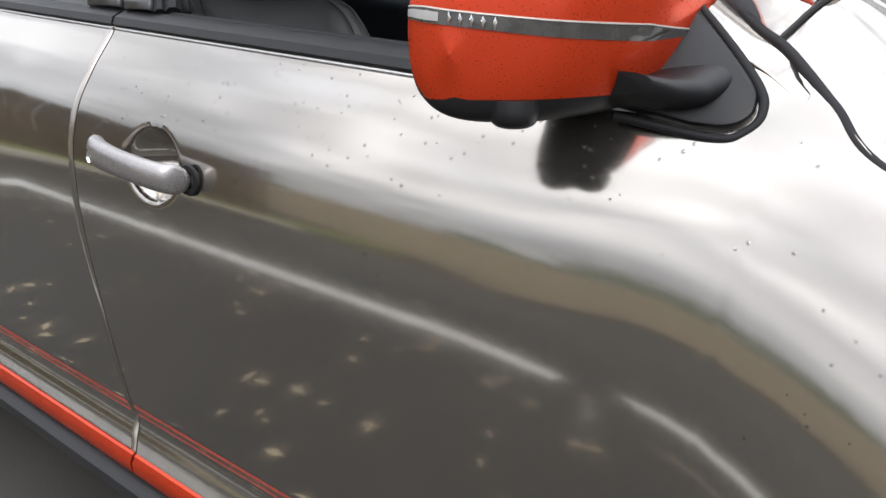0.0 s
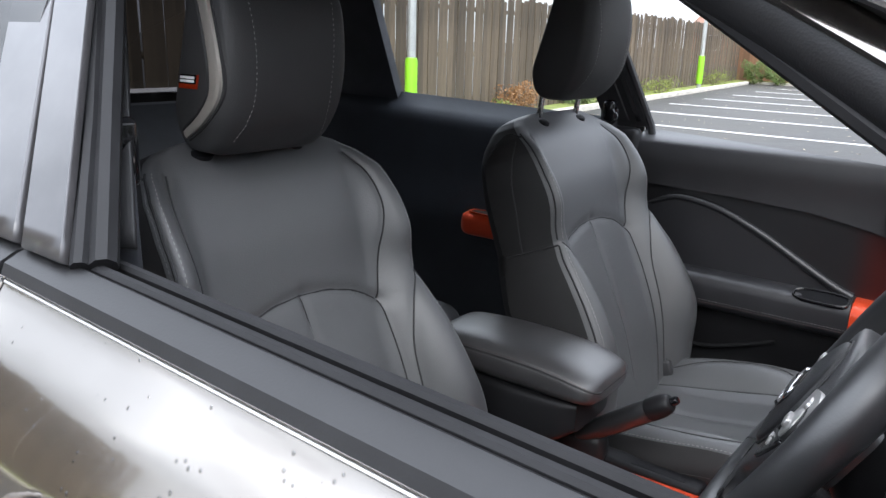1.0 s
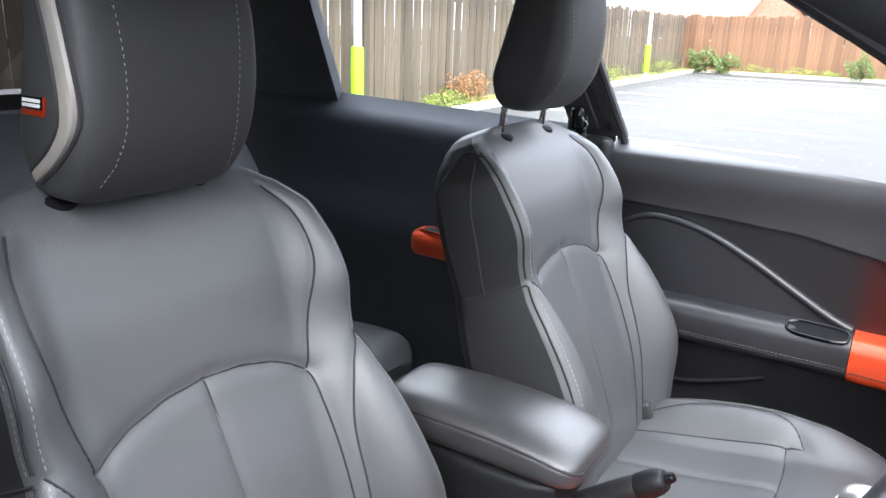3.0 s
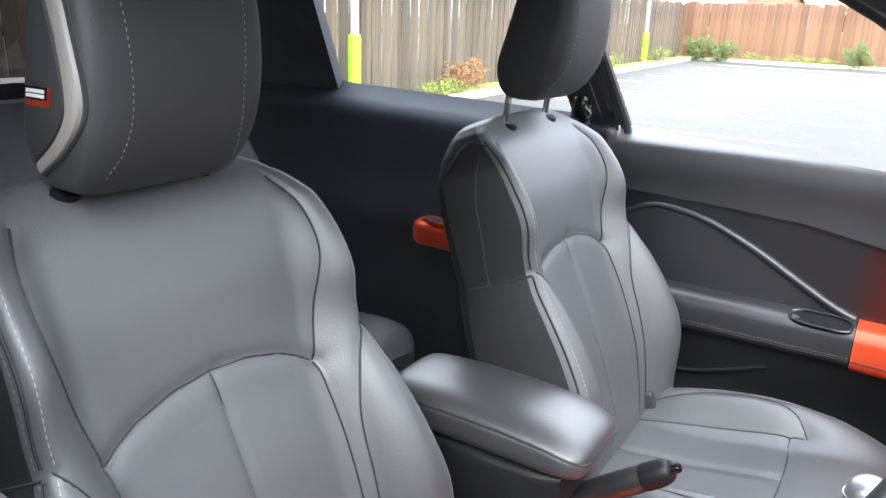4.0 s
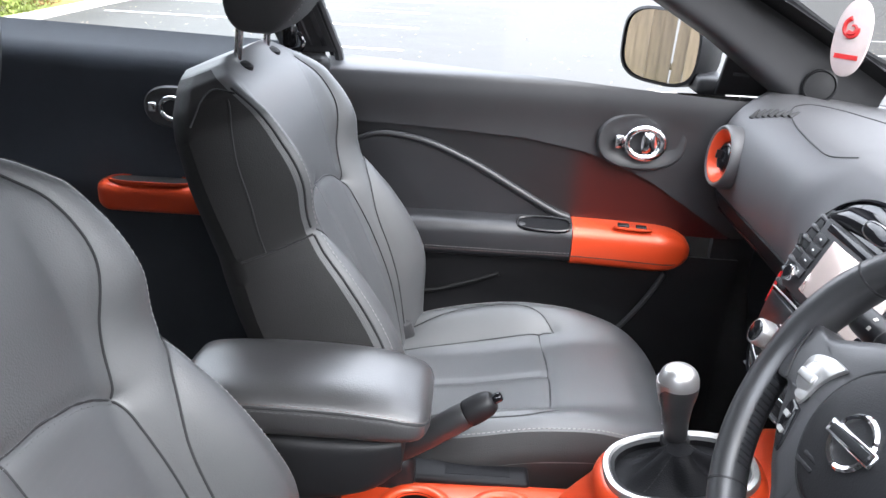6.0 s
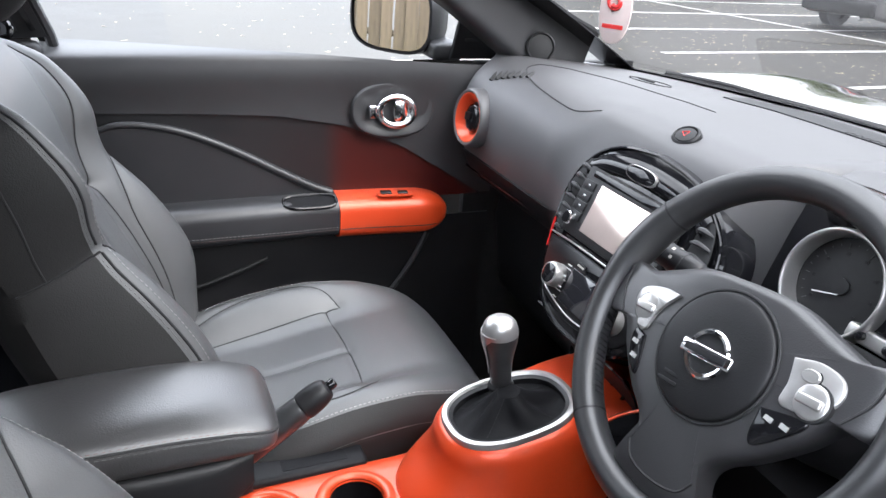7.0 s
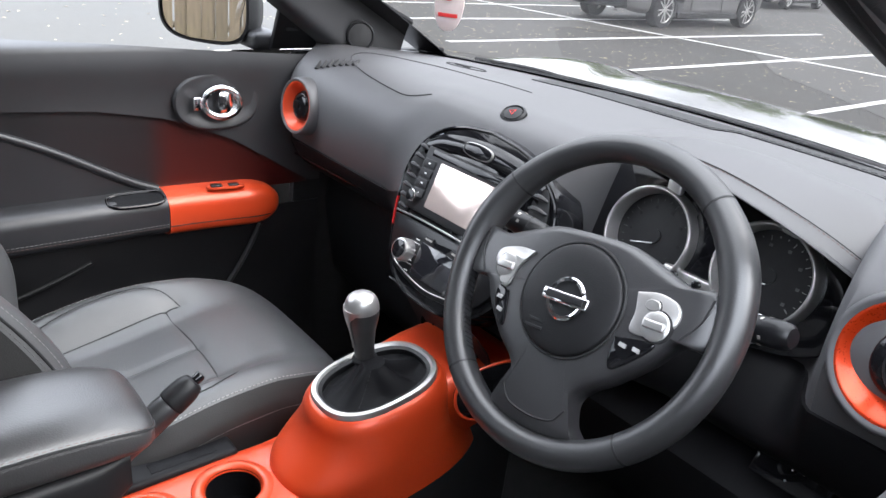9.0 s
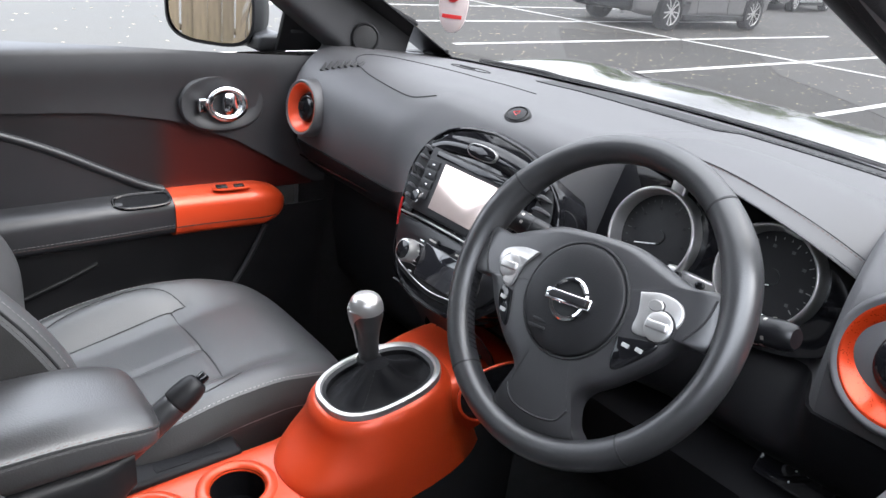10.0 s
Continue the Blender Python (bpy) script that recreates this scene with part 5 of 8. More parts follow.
part("pocket_edge", Geo().tube(oval(pm, 0.070, 0.042, 60, 2.4, 0.007), 0.0025, 8, closed=True), REDTRIM, pk, "orange pocket edge")

# small switches low on the driver's side
swp = part("switch_bank", Geo().box((-0.030, -0.050, -0.006), (0.030, 0.050, 0.003), frame_of((0.905, -0.515, 0.758), (-0.85, 0, 0.5), (0, 0, 1)), 0.004), GLOSS, dash)
sbm = frame_of((0.905, -0.515, 0.758), (-0.85, 0, 0.5), (0, 0, 1))
for a, b in ((0.014, 0.012), (0.016, -0.006), (-0.002, 0.002), (0.0, -0.012), (-0.018, 0.004)):
    part("switch_mark", Geo().box((a - 0.0012, b - 0.0012, 0.003), (a + 0.0012, b + 0.0012, 0.0036), sbm), WHITEPRINT, swp)

# instrument cluster
clus = thing("instrument_cluster", (0.95, -0.33, 0.9), "twin-dial instrument cluster in silver rings", "instrument cluster")
CM = frame_of((0.925, -0.313, 0.969), (-0.95, 0, 0.31), (0.31, 0, 0.95))
CS = 1 if (CM.to_3x3() @ Vector((0, 1, 0))).y > 0 else -1
part("cluster_base", Geo().plate(oval(CM, 0.095, 0.205, 60, 3, -0.02), np.array(CM.to_3x3() @ Vector((0, 0, 1))), 0.012, 0.003), GLOSS, clus)
for u, r in ((0.078, 0.0625), (-0.090, 0.061)):
    m = CM @ Matrix.Translation((-0.010 if u > 0 else 0.0, CS * u, 0))
    d_ = part("gauge", Geo().lathe([(r * 0.96, -0.007), (r * 0.5, -0.0068), (0.0005, -0.0066)], m, 56), GAUGE, clus, "dark gauge face")
    part("gauge_ring", Geo().lathe(spl([(r * 1.10, -0.012), (r * 1.10, 0.012), (r * 1.05, 0.020), (r * 0.99, 0.016), (r * 0.95, -0.006)], 16), m, 56, cap=False), SATIN, d_, "satin silver gauge ring")
    n_marks = 22
    for k in range(n_marks):
        a = radians(-130 + 260 * k / (n_marks - 1))
        l0 = 0.80 if k % 3 else 0.74
        mm = m @ Matrix.Rotation(a, 4, "Z")
        part("tick_mark", Geo().box((r * l0, -0.0006, -0.0066), (r * 0.84, 0.0004, -0.0060), mm), THREAD if u < 0 else THREADDARK, d_)
    for k in range(8):
        a = radians(-130 + 260 * k / 7)
        mm = m @ Matrix.Translation((r * 0.64 * math.cos(a), r * 0.64 * math.sin(a), -0.0062))
        part("numeral", Geo().box((-0.002, -0.0022, -0.0004), (0.002, 0.0022, 0.0003), mm), THREADDARK if u < 0 else TRIMBLACK, d_)
    a = radians(96)
    mm = m @ Matrix.Translation((-0.012, 0.004, 0)) @ Matrix.Rotation(radians(106), 4, "Z")
    part("needle", Geo().box((-0.006, -0.0007, -0.0035), (r * 0.44, 0.0007, -0.002), mm), WHITEPRINT, d_)
    part("needle_hub", Geo().lathe([(0.010, -0.006), (0.010, -0.004), (0.0005, -0.0038)], m, 26), GAUGE, d_)
    mm = CM @ Matrix.Translation((0.066 if u > 0 else 0.070, CS * (u - 0.012), 0.010)) @ Matrix.Rotation(radians(8 * (1 if u > 0 else -1)), 4, "Z")
    part("ring_bridge", Geo().box((-0.014, -0.011, -0.006), (0.020, 0.011, 0.006), mm, 0.003), SATIN, d_)
mm = CM
part("centre_display", Geo().box((-0.05, -0.028, -0.012), (0.055, 0.028, 0.0), mm, 0.004), GLOSS, clus)
part("lower_bridge", Geo().box((-0.055, -0.040, -0.008), (-0.036, 0.040, 0.010), mm, 0.004), SATIN, clus, "silver bridge between the dials")
for u in (-0.018, 0.018):
    m2 = CM @ Matrix.Translation((-0.045, u, 0.010))
    part("trip_button", Geo().lathe([(0.0052, 0.0), (0.0052, 0.008), (0.0035, 0.009), (0.0004, 0.009)], m2, 20), GLOSS, clus)
# leather brow over the cluster
hood = part("cluster_hood", Geo().net(net([[(1.060, -0.150, 1.0680), (1.000, -0.152, 1.0688), (0.955, -0.155, 1.0573), (0.949, -0.155, 1.0483), (1.000, -0.155, 1.0433)],
                                          [(1.060, -0.235, 1.0720), (0.985, -0.232, 1.0903), (0.905, -0.230, 1.0787), (0.899, -0.230, 1.0697), (0.950, -0.230, 1.0647)],
                                          [(1.060, -0.330, 1.0720), (0.980, -0.330, 1.0950), (0.885, -0.332, 1.0799), (0.879, -0.332, 1.0709), (0.930, -0.332, 1.0659)],
                                          [(1.060, -0.440, 1.0700), (0.975, -0.440, 1.0825), (0.882, -0.440, 1.0580), (0.876, -0.440, 1.0490), (0.927, -0.440, 1.0440)],
                                          [(1.060, -0.520, 1.0680), (0.975, -0.515, 1.0591), (0.900, -0.512, 1.0262), (0.894, -0.512, 1.0172), (0.945, -0.512, 1.0122)],
                                          [(1.060, -0.555, 1.0660), (0.985, -0.545, 1.0399), (0.930, -0.538, 0.9999), (0.924, -0.538, 0.9909), (0.975, -0.538, 0.9859)]], 50, 30)), DASH, clus, "stitched leather hood over the dials", solid=0.004)
hn = net([[(0.985, -0.175, 1.0704), (0.935, -0.172, 1.0609)], [(0.955, -0.235, 1.0845), (0.912, -0.232, 1.0819)], [(0.945, -0.330, 1.0885), (0.893, -0.332, 1.0834)], [(0.940, -0.440, 1.0725), (0.890, -0.440, 1.0620)], [(0.950, -0.512, 1.0462), (0.906, -0.512, 1.0312)], [(0.965, -0.535, 1.0356), (0.928, -0.532, 1.0026)]], 60, 2)
for q, mat_ in ((1, THREAD),):
    g = Geo()
    stitches(g, hn[:, q] + [0, 0, 0.0012], 0.0034, 0.0026, 0.0006)
    part("stitching", g, THREADRED, hood)
    g = Geo()
    g.tube(hn[:, q] + [0.006, 0, 0.0008], 0.0008, 6)
    part("seam", g, SEAM, hood)

# hanging tag
tag = thing("hanging_tag", (0.738, 0.030, 1.23), "white air freshener tag with red swirl on a cord", "air freshener")
m = frame_of((0.738, 0.030, 1.234), (-0.86, -0.50, 0.05), (0, 0, 1))
part("card", Geo().plate(oval(m, 0.040, 0.021, 48, 2.2, 0), np.array(m.to_3x3() @ Vector((0, 0, 1))), 0.003, 0.0008), TAGPINK, tag)
g = Geo()
for rr, a0 in ((0.0115, 0.3), (0.0070, 2.2)):
    g.tube(at(m, [(0.010 + rr * math.cos(a) * (1 - 0.08 * a), rr * math.sin(a) * (1 - 0.08 * a), 0.0033) for a in np.linspace(a0, a0 + 4.6, 26)]), np.linspace(0.0028, 0.0012, 26), 6, squash=1)
part("swirl", g, REDPRINT, tag, "red swirl print")
g = Geo()
g.box((-0.0215, -0.014, 0.0029), (-0.0165, 0.014, 0.0034), m)
part("print_bar", g, REDPRINT, tag)
part("cord", Geo().tube([(0.738, 0.030, 1.270), (0.732, 0.028, 1.36), (0.62, 0.02, 1.455)], 0.0008, 5), TAGPINK, tag)


# ---- passenger door card (car's left) ----
def ztop(x):
    return np.interp(x, [0.04, 0.289, 0.45, 0.586, 0.72, 0.838, 0.90], [0.955, 0.946, 0.936, 0.912, 0.862, 0.790, 0.75])


SW = spl([(0.085, 0.905), (0.14, 0.927), (0.20, 0.925), (0.27, 0.908), (0.36, 0.868), (0.45, 0.818), (0.52, 0.780), (0.56, 0.764)], 60)


def swoop(x):
    return np.interp(x, SW[:, 0], SW[:, 1])


def card(x, z):
    """Inner face of the far door."""
    y = 0.728 - 0.030 * smooth01((x - 0.55) / 0.35)
    y = y + 0.012 * smooth01((z - 0.99) / 0.06) * 0 - 0.010 * np.exp(-((z - 1.02) / 0.045) ** 2)
    y = y + 0.052 * smooth01((z - 1.045) / 0.030) ** 2
    y = y + 0.014 * smooth01((0.64 - z) / 0.10)
    return y


def card_net(x0, x1, lo, hi, nx, nz, lift=0.0):
    rows = []
    for x in np.linspace(x0, x1, nx):
        z = np.linspace(lo(x), hi(x), nz)
        rows.append(np.stack([0 * z + x, card(x, z) - lift, z], 1))
    return np.stack(rows)


pdoor = thing("passenger_door", (0.45, 0.74, 0.3), "far front door with a black card and orange armrest end", "car door")
part("upper_card", Geo().net(card_net(0.035, 0.93, ztop, lambda x: 1.074 - 0.040 * (x - 0.05), 70, 40)), DOORSKIN, pdoor, "grained charcoal upper door card", solid=0.006)
part("door_insert", Geo().net(card_net(0.035, 0.90, lambda x: max(0.745, min(swoop(x), ztop(x) - 0.004) if 0.085 < x < 0.56 else 0.745), ztop, 90, 30, -0.006)), DOORGLOSS, pdoor, "satin black insert with a dark red reflection painted at the fore end", solid=0.004)
part("door_pad", Geo().net(card_net(0.04, 0.562, lambda x: 0.735, lambda x: swoop(x) if x > 0.085 else 0.905, 70, 30, 0.004)), DOORPAD, pdoor, solid=0.004)
g = Geo()
g.tube([(x, card(x, z) - 0.006, z) for x, z in SW], np.interp(np.linspace(0, 1, 60), [0, 0.5, 1], [0.006, 0.008, 0.010]), 10)
part("swoop_edge", g, DOORPAD, pdoor)
part("lower_card", Geo().net(card_net(0.035, 0.93, lambda x: 0.28, lambda x: 0.70, 50, 40)), PLASTIC, pdoor, solid=0.006)
g = Geo()
g.tube(spl([(0.64, 0.705, 0.46), (0.70, 0.700, 0.52), (0.745, 0.696, 0.59), (0.78, 0.694, 0.66)], 24), 0.006, 8)
part("pocket_edge", g, DOORSKIN, pdoor)
g = Geo()
g.tube(spl([(0.10, 0.728, 0.575), (0.24, 0.724, 0.566), (0.34, 0.722, 0.592), (0.42, 0.722, 0.622)], 24), 0.005, 8)
part("pocket_edge", g, PLASTIC, pdoor)


def arm_row(x, k, out, lo=0.668, hi=0.766):
    w = np.linspace(0, 2 * np.pi, 40, endpoint=False)
    c, s = np.cos(w), np.sin(w)
    e = 2 / 3.4
    y0 = card(x, 0.72)
    return np.stack([0 * w + x, y0 + 0.012 - (0.012 + out) * np.sign(c) * np.abs(c) ** e * (c > 0) , (lo + hi) / 2 + (hi - lo) / 2 * np.sign(s) * np.abs(s) ** e], 1)


arm_st = [(x, 0, o_, lo, hi) for x, o_, lo, hi in zip(np.linspace(0.04, 0.566, 40), np.interp(np.linspace(0.04, 0.566, 40), [0.04, 0.2, 0.45, 0.566], [0.052, 0.060, 0.062, 0.060]), np.full(40, 0.672), np.full(40, 0.767))]
da = part("door_armrest", Geo().net(np.stack([arm_row(*q) for q in arm_st]), wrap_v=True, cap=True), DOORPAD, pdoor, "padded black door armrest")
g = Geo()
stitches(g, [(x, card(x, 0.72) - o_ + 0.0015, 0.697) for x, _, o_, lo, hi in arm_st], 0.0045, 0.0035, 0.0007)
part("stitching", g, THREADRED, da)
g = Geo()
stitches(g, [(x, card(x, 0.72) - o_ + 0.0008, 0.703) for x, _, o_, lo, hi in arm_st], 0.0045, 0.0035, 0.0007)
part("stitching", g, THREAD, da)
xs = np.concatenate([np.linspace(0.5675, 0.76, 24), 0.76 + 0.06 * np.sin(np.linspace(0, np.pi / 2, 16)[1:])])
rows = []
for x in xs:
    q = np.sqrt(max(0.0, 1 - max(0, (x - 0.74) / 0.0802) ** 2))
    rows.append(arm_row(x, 0, 0.060 * (0.25 + 0.75 * q), 0.715 - 0.048 * q, 0.722 + 0.043 * q))
ra = part("armrest_end", Geo().net(np.stack(rows), wrap_v=True, cap=True), REDTRIM, pdoor, "satin orange armrest end")
g = Geo()
g.tube([(x, card(x, 0.72) - 0.060 + 0.001 + 0.05 * max(0, (x - 0.74) / 0.08) ** 3, 0.697) for x in np.linspace(0.568, 0.80, 30)], 0.0012, 6)
part("trim_groove", g, SEAM, ra)
m = pose(0.692, 0.678, 0.7665, 0, 0, -8)
sw_ = part("window_switch_plate", Geo().plate(oval(m, 0.040, 0.013, 40, 3.4, -0.002), (0, 0, 1), 0.004, 0.001), REDTRIM, ra)
part("window_switch", Geo().box((-0.032, -0.009, 0.001), (-0.008, 0.009, 0.006), m, 0.002), GLOSS, sw_)
part("lock_switch", Geo().box((0.006, -0.008, 0.001), (0.028, 0.008, 0.005), m, 0.002), GLOSS, sw_)
m = pose(0.505, 0.683, 0.7615, 28, 0, -3)
gc = part("grab_cup_rim", Geo().net(np.stack([oval(m, a, b, 48, 3.2, z) for a, b, z in ((0.058, 0.021, -0.004), (0.058, 0.021, 0.0015), (0.055, 0.018, 0.003), (0.0525, 0.0155, 0.001), (0.052, 0.015, -0.006))]), wrap_v=True), GLOSS, da)
part("cup_edge", Geo().tube(oval(m, 0.0555, 0.0185, 60, 3.2, 0.003), 0.0008, 6, closed=True), DOORSKIN, gc)
# flat black oval across the rim gives the hollow's shade by colour
part("grab_cup_shade", Geo().net(np.stack([oval(m, 0.0524 * k, 0.0154 * k, 48, 3.2, -0.0005) for k in (1, 0.5, 0.01)]), wrap_v=True), GAITER, gc)
# inner door handle in its dish
m = frame_of((0.690, card(0.69, 0.945) - 0.013, 0.945), (-0.03, -1, 0.05), (1, 0, 0))
dish = part("handle_dish", Geo().net(np.stack([oval(m, a, b, 60, 2.3, z) for a, b, z in ((0.092, 0.060, -0.003), (0.088, 0.056, 0.003), (0.082, 0.051, 0.0035), (0.072, 0.043, -0.001), (0.050, 0.030, -0.004), (0.001, 0.001, -0.005))]), wrap_v=True), DOORSKIN, pdoor, "oval door handle dish")
hm = m @ Matrix.Translation((0.004, 0.0, 0.012))
g = Geo()
w = np.linspace(0, 2 * np.pi, 48, endpoint=False)
g.tube(at(hm, np.stack([0.036 * np.cos(w), 0.030 * np.sin(w), 0.006 * np.cos(w)], 1)), 0.0075, 12, closed=True)
part("pull_ring", g, CHROME, dish, "chrome pull ring")
part("pull_blade", Geo().net(np.stack([oval(hm, a, b, 36, 2.2, z) for a, b, z in ((0.018, 0.028, -0.010), (0.018, 0.028, 0.002), (0.008, 0.018, 0.006), (0.0003, 0.0003, 0.0065))]) + np.array(hm.to_3x3() @ Vector((0.010, 0, 0))), wrap_v=True), CHROME, dish)
part("lock_lever", Geo().box((-0.060, -0.014, -0.010), (-0.044, 0.014, 0.004), hm, 0.003), CHROME, dish)
# door mirror on the far side
MN = np.array((-0.84, -0.54, 0.02))
fm = part("far_mirror_shell", Geo().net(np.stack([oval(frame_of(np.array((0.745, 0.895, 1.115)) - MN * d, MN, (0.54, -0.84, 0)), a, b, 48, 3.2) for d, a, b in ((-0.010, 0.112, 0.076), (-0.008, 0.118, 0.082), (0.02, 0.119, 0.083), (0.08, 0.100, 0.068), (0.13, 0.05, 0.035), (0.14, 0.001, 0.001))]), wrap_v=True), PLASTIC, pdoor, "black door mirror housing")
part("mirror_glass", Geo().plate(oval(frame_of(np.array((0.745, 0.895, 1.115)) + MN * 0.002, MN, (0.54, -0.84, 0)), 0.111, 0.075, 48, 3.2), MN, 0.003, 0.0005), MIRROR, fm, "rain spotted mirror glass", smooth=False)
part("mirror_arm", Geo().box((0.80, 0.76, 1.035), (0.87, 0.86, 1.075), bevel=0.012), PLASTIC, fm)
part("mirror_sail", Geo().plate([(0.835, 0.765, 1.040), (0.96, 0.735, 1.045), (0.835, 0.700, 1.185)], (0, -1, 0.15), 0.012, 0.003), PLASTIC, pdoor)
part("sail_slot", Geo().box((0.855, 0.722, 1.085), (0.885, 0.728, 1.091)), SEAM, pdoor)
part("door_skin", Geo().net(np.stack([[(x, 0.815, 1.030), (x, 0.86, 0.95), (x, 0.87, 0.80), (x, 0.84, 0.5), (x, 0.80, 0.3)] for x in np.linspace(0.03, 1.02, 30)])), PAINT, pdoor, solid=0.002)

# ---- driver door and body side (car's right) ----
def belt(x):
    return 1.075 - 0.042 * x


SIDE_X = [-1.30, -0.80, -0.40, 0.06, 0.40, 0.75, 0.95, 1.10, 1.30, 1.60]


def side_profile(x):
    """(y, z) from the belt down to the sill."""
    b = belt(x)
    mid = np.array([(-0.782, b), (-0.792, b - 0.018), (-0.820, b - 0.060), (-0.848, b - 0.115), (-0.862, b - 0.175), (-0.866, 0.82), (-0.862, 0.72), (-0.850, 0.58), (-0.836, 0.46), (-0.826, 0.41), (-0.838, 0.375), (-0.846, 0.352)])
    wing = np.array([(-0.740, 1.087), (-0.762, 1.066), (-0.800, 1.018), (-0.838, 0.955), (-0.860, 0.890), (-0.868, 0.82), (-0.866, 0.72), (-0.858, 0.58), (-0.846, 0.46), (-0.834, 0.41), (-0.840, 0.375), (-0.846, 0.352)])
    front = np.array([(-0.835, 0.950), (-0.850, 0.941), (-0.872, 0.921), (-0.898, 0.890), (-0.926, 0.850), (-0.962, 0.79), (-1.000, 0.72), (-1.040, 0.62), (-1.052, 0.52), (-1.030, 0.44), (-0.955, 0.40), (-0.93, 0.36)])
    w1 = smooth01((x - 0.72) / 0.30)
    r = mid * (1 - w1) + wing * w1
    soft_ = smooth01((x - 0.93) / 0.50)
    ww = np.array([soft_ * 0.5, soft_ * 0.5, soft_ * 0.6, soft_ * 0.8] + [soft_] * 8)[:, None]
    r = r * (1 - ww) + front * ww
    # the rear haunch
    r[:, 0] -= 0.030 * smooth01((-0.15 - x) / 0.5) * np.exp(-((r[:, 1] - 0.92) / 0.16) ** 2)
    return r


def side_net(x0, x1, n, k=70, curve=None):
    rows = []
    for i in range(n):
        q = i / (n - 1)
        xm = x0 + (x1 - x0) * q
        p = spl(side_profile(xm), k)
        if xm > 1.0201:
            # the wing ends at the bonnet gap
            top = np.interp(xm, [1.02, 1.065, 1.112, 1.25, 1.40, 1.75], [1.089, 1.052, 1.013, 0.963, 0.942, 0.885])
            pp = spl(side_profile(xm), 400)
            i0 = int(np.argmax(pp[:, 1] <= top))
            p = pp[np.linspace(i0, 399, k).round().astype(int)]
        z = p[:, 1]
        if curve is not None and q < 1e-6:
            xx = curve(z)
        elif curve is not None:
            xx = curve(z) * (1 - q) + x1 * q
        else:
            xx = 0 * z + xm
        rows.append(np.stack([xx, p[:, 0], z], 1))
    return np.stack(rows)


def shut(z):
    """The shut line between the two right-hand doors."""
    return np.interp(z, [0.35, 0.42, 0.60, 0.78, 0.90, 0.97, 1.02, 1.08], [0.075, 0.062, 0.058, 0.056, 0.058, 0.066, 0.075, 0.086])


ddoor = thing("driver_door", (0.5, -0.8, 0.3), "grey metallic driver door with its window wound down", "car door")
# skin with an opening for the handle cup
HX, HZ, HA, HB = 0.262, 0.900, 0.062, 0.052


def punch(p, cx, cz, a, b):
    """Pushes a round hollow into a body-side net."""
    d = np.hypot((p[..., 0] - cx) / a, (p[..., 2] - cz) / b)
    p = p.copy()
    p[..., 1] += 0.054 * np.clip(1.0 - d * d, 0, 1) ** 1.05
    return p


skin = side_net(0.06, 1.02, 200, 150, lambda z: shut(z) + 0.0022)
skin = punch(skin, HX, HZ, HA, HB)
part("door_skin", Geo().net(skin), PAINT, ddoor, "grey metallic door skin with rain drops", solid=0.003, offset=0.0, sharp=70)
# pull handle
hy = -0.895
g = Geo()
p = spl([(0.166, -0.878, 0.916), (0.188, -0.895, 0.915), (0.235, -0.902, 0.912), (0.295, -0.902, 0.907), (0.343, -0.894, 0.902), (0.362, -0.874, 0.899)], 40)
rows = []
for i, q in enumerate(p):
    t = i / 39
    r = np.interp(t, [0, 0.04, 0.15, 0.5, 0.9, 0.97, 1], [0.006, 0.017, 0.022, 0.0190, 0.0195, 0.014, 0.004])
    w = np.linspace(0, 2 * np.pi, 24, endpoint=False)
    rows.append(np.stack([q[0] + 0 * w, q[1] + 0.0105 / 0.016 * r * np.cos(w), q[2] + r * np.sin(w)], 1))
ph = part("door_pull", Geo().net(np.stack(rows), wrap_v=True, cap=True), HANDLEGREY, ddoor, "grey door pull with a key lock")
m = frame_of((0.193, -0.909, 0.911), (-0.20, -0.97, 0.05), (0, 0, 1))
part("key_lock", Geo().lathe([(0.0105, -0.004), (0.0105, 0.001), (0.008, 0.002), (0.0075, 0.0), (0.0004, 0.0002)], m, 28), CHROME, ph)
part("lock_slot", Geo().box((-0.005, -0.0008, 0.0), (0.005, 0.0008, 0.0008), m), SEAM, ph)
part("pull_gasket", Geo().lathe([(0.019, -0.002), (0.021, 0.0), (0.019, 0.003), (0.012, 0.003)], frame_of((0.352, -0.866, 0.896), (0.1, -1, 0.1), (0, 0, 1)), 30, cap=False), RUBBER, ddoor)
# belt mouldings: bright lower edge, two rubber lips
for (x0, x1, parent) in ((0.088, 0.99, ddoor),):
    X = np.linspace(x0, x1, 70)
    rows = [[(x, -0.783, belt(x) - 0.002), (x, -0.790, belt(x) + 0.004), (x, -0.786, belt(x) + 0.014), (x, -0.772, belt(x) + 0.021), (x, -0.762, belt(x) + 0.024), (x, -0.755, belt(x) + 0.020)] for x in X]
    part("belt_moulding", Geo().net(np.array(rows)), TRIMBLACK, parent, "dark grey belt moulding", solid=0.003)
    part("bright_edge", Geo().tube([(x, -0.7865, belt(x) - 0.003) for x in X], 0.0022, 8), SATIN, parent)
    part("outer_lip", Geo().tube([(x, -0.750, belt(x) + 0.021) for x in X], 0.0055, 8), RUBBER, parent)
    part("inner_lip", Geo().tube([(x, -0.726, belt(x) + 0.017) for x in X], 0.0055, 8), RUBBER, parent)
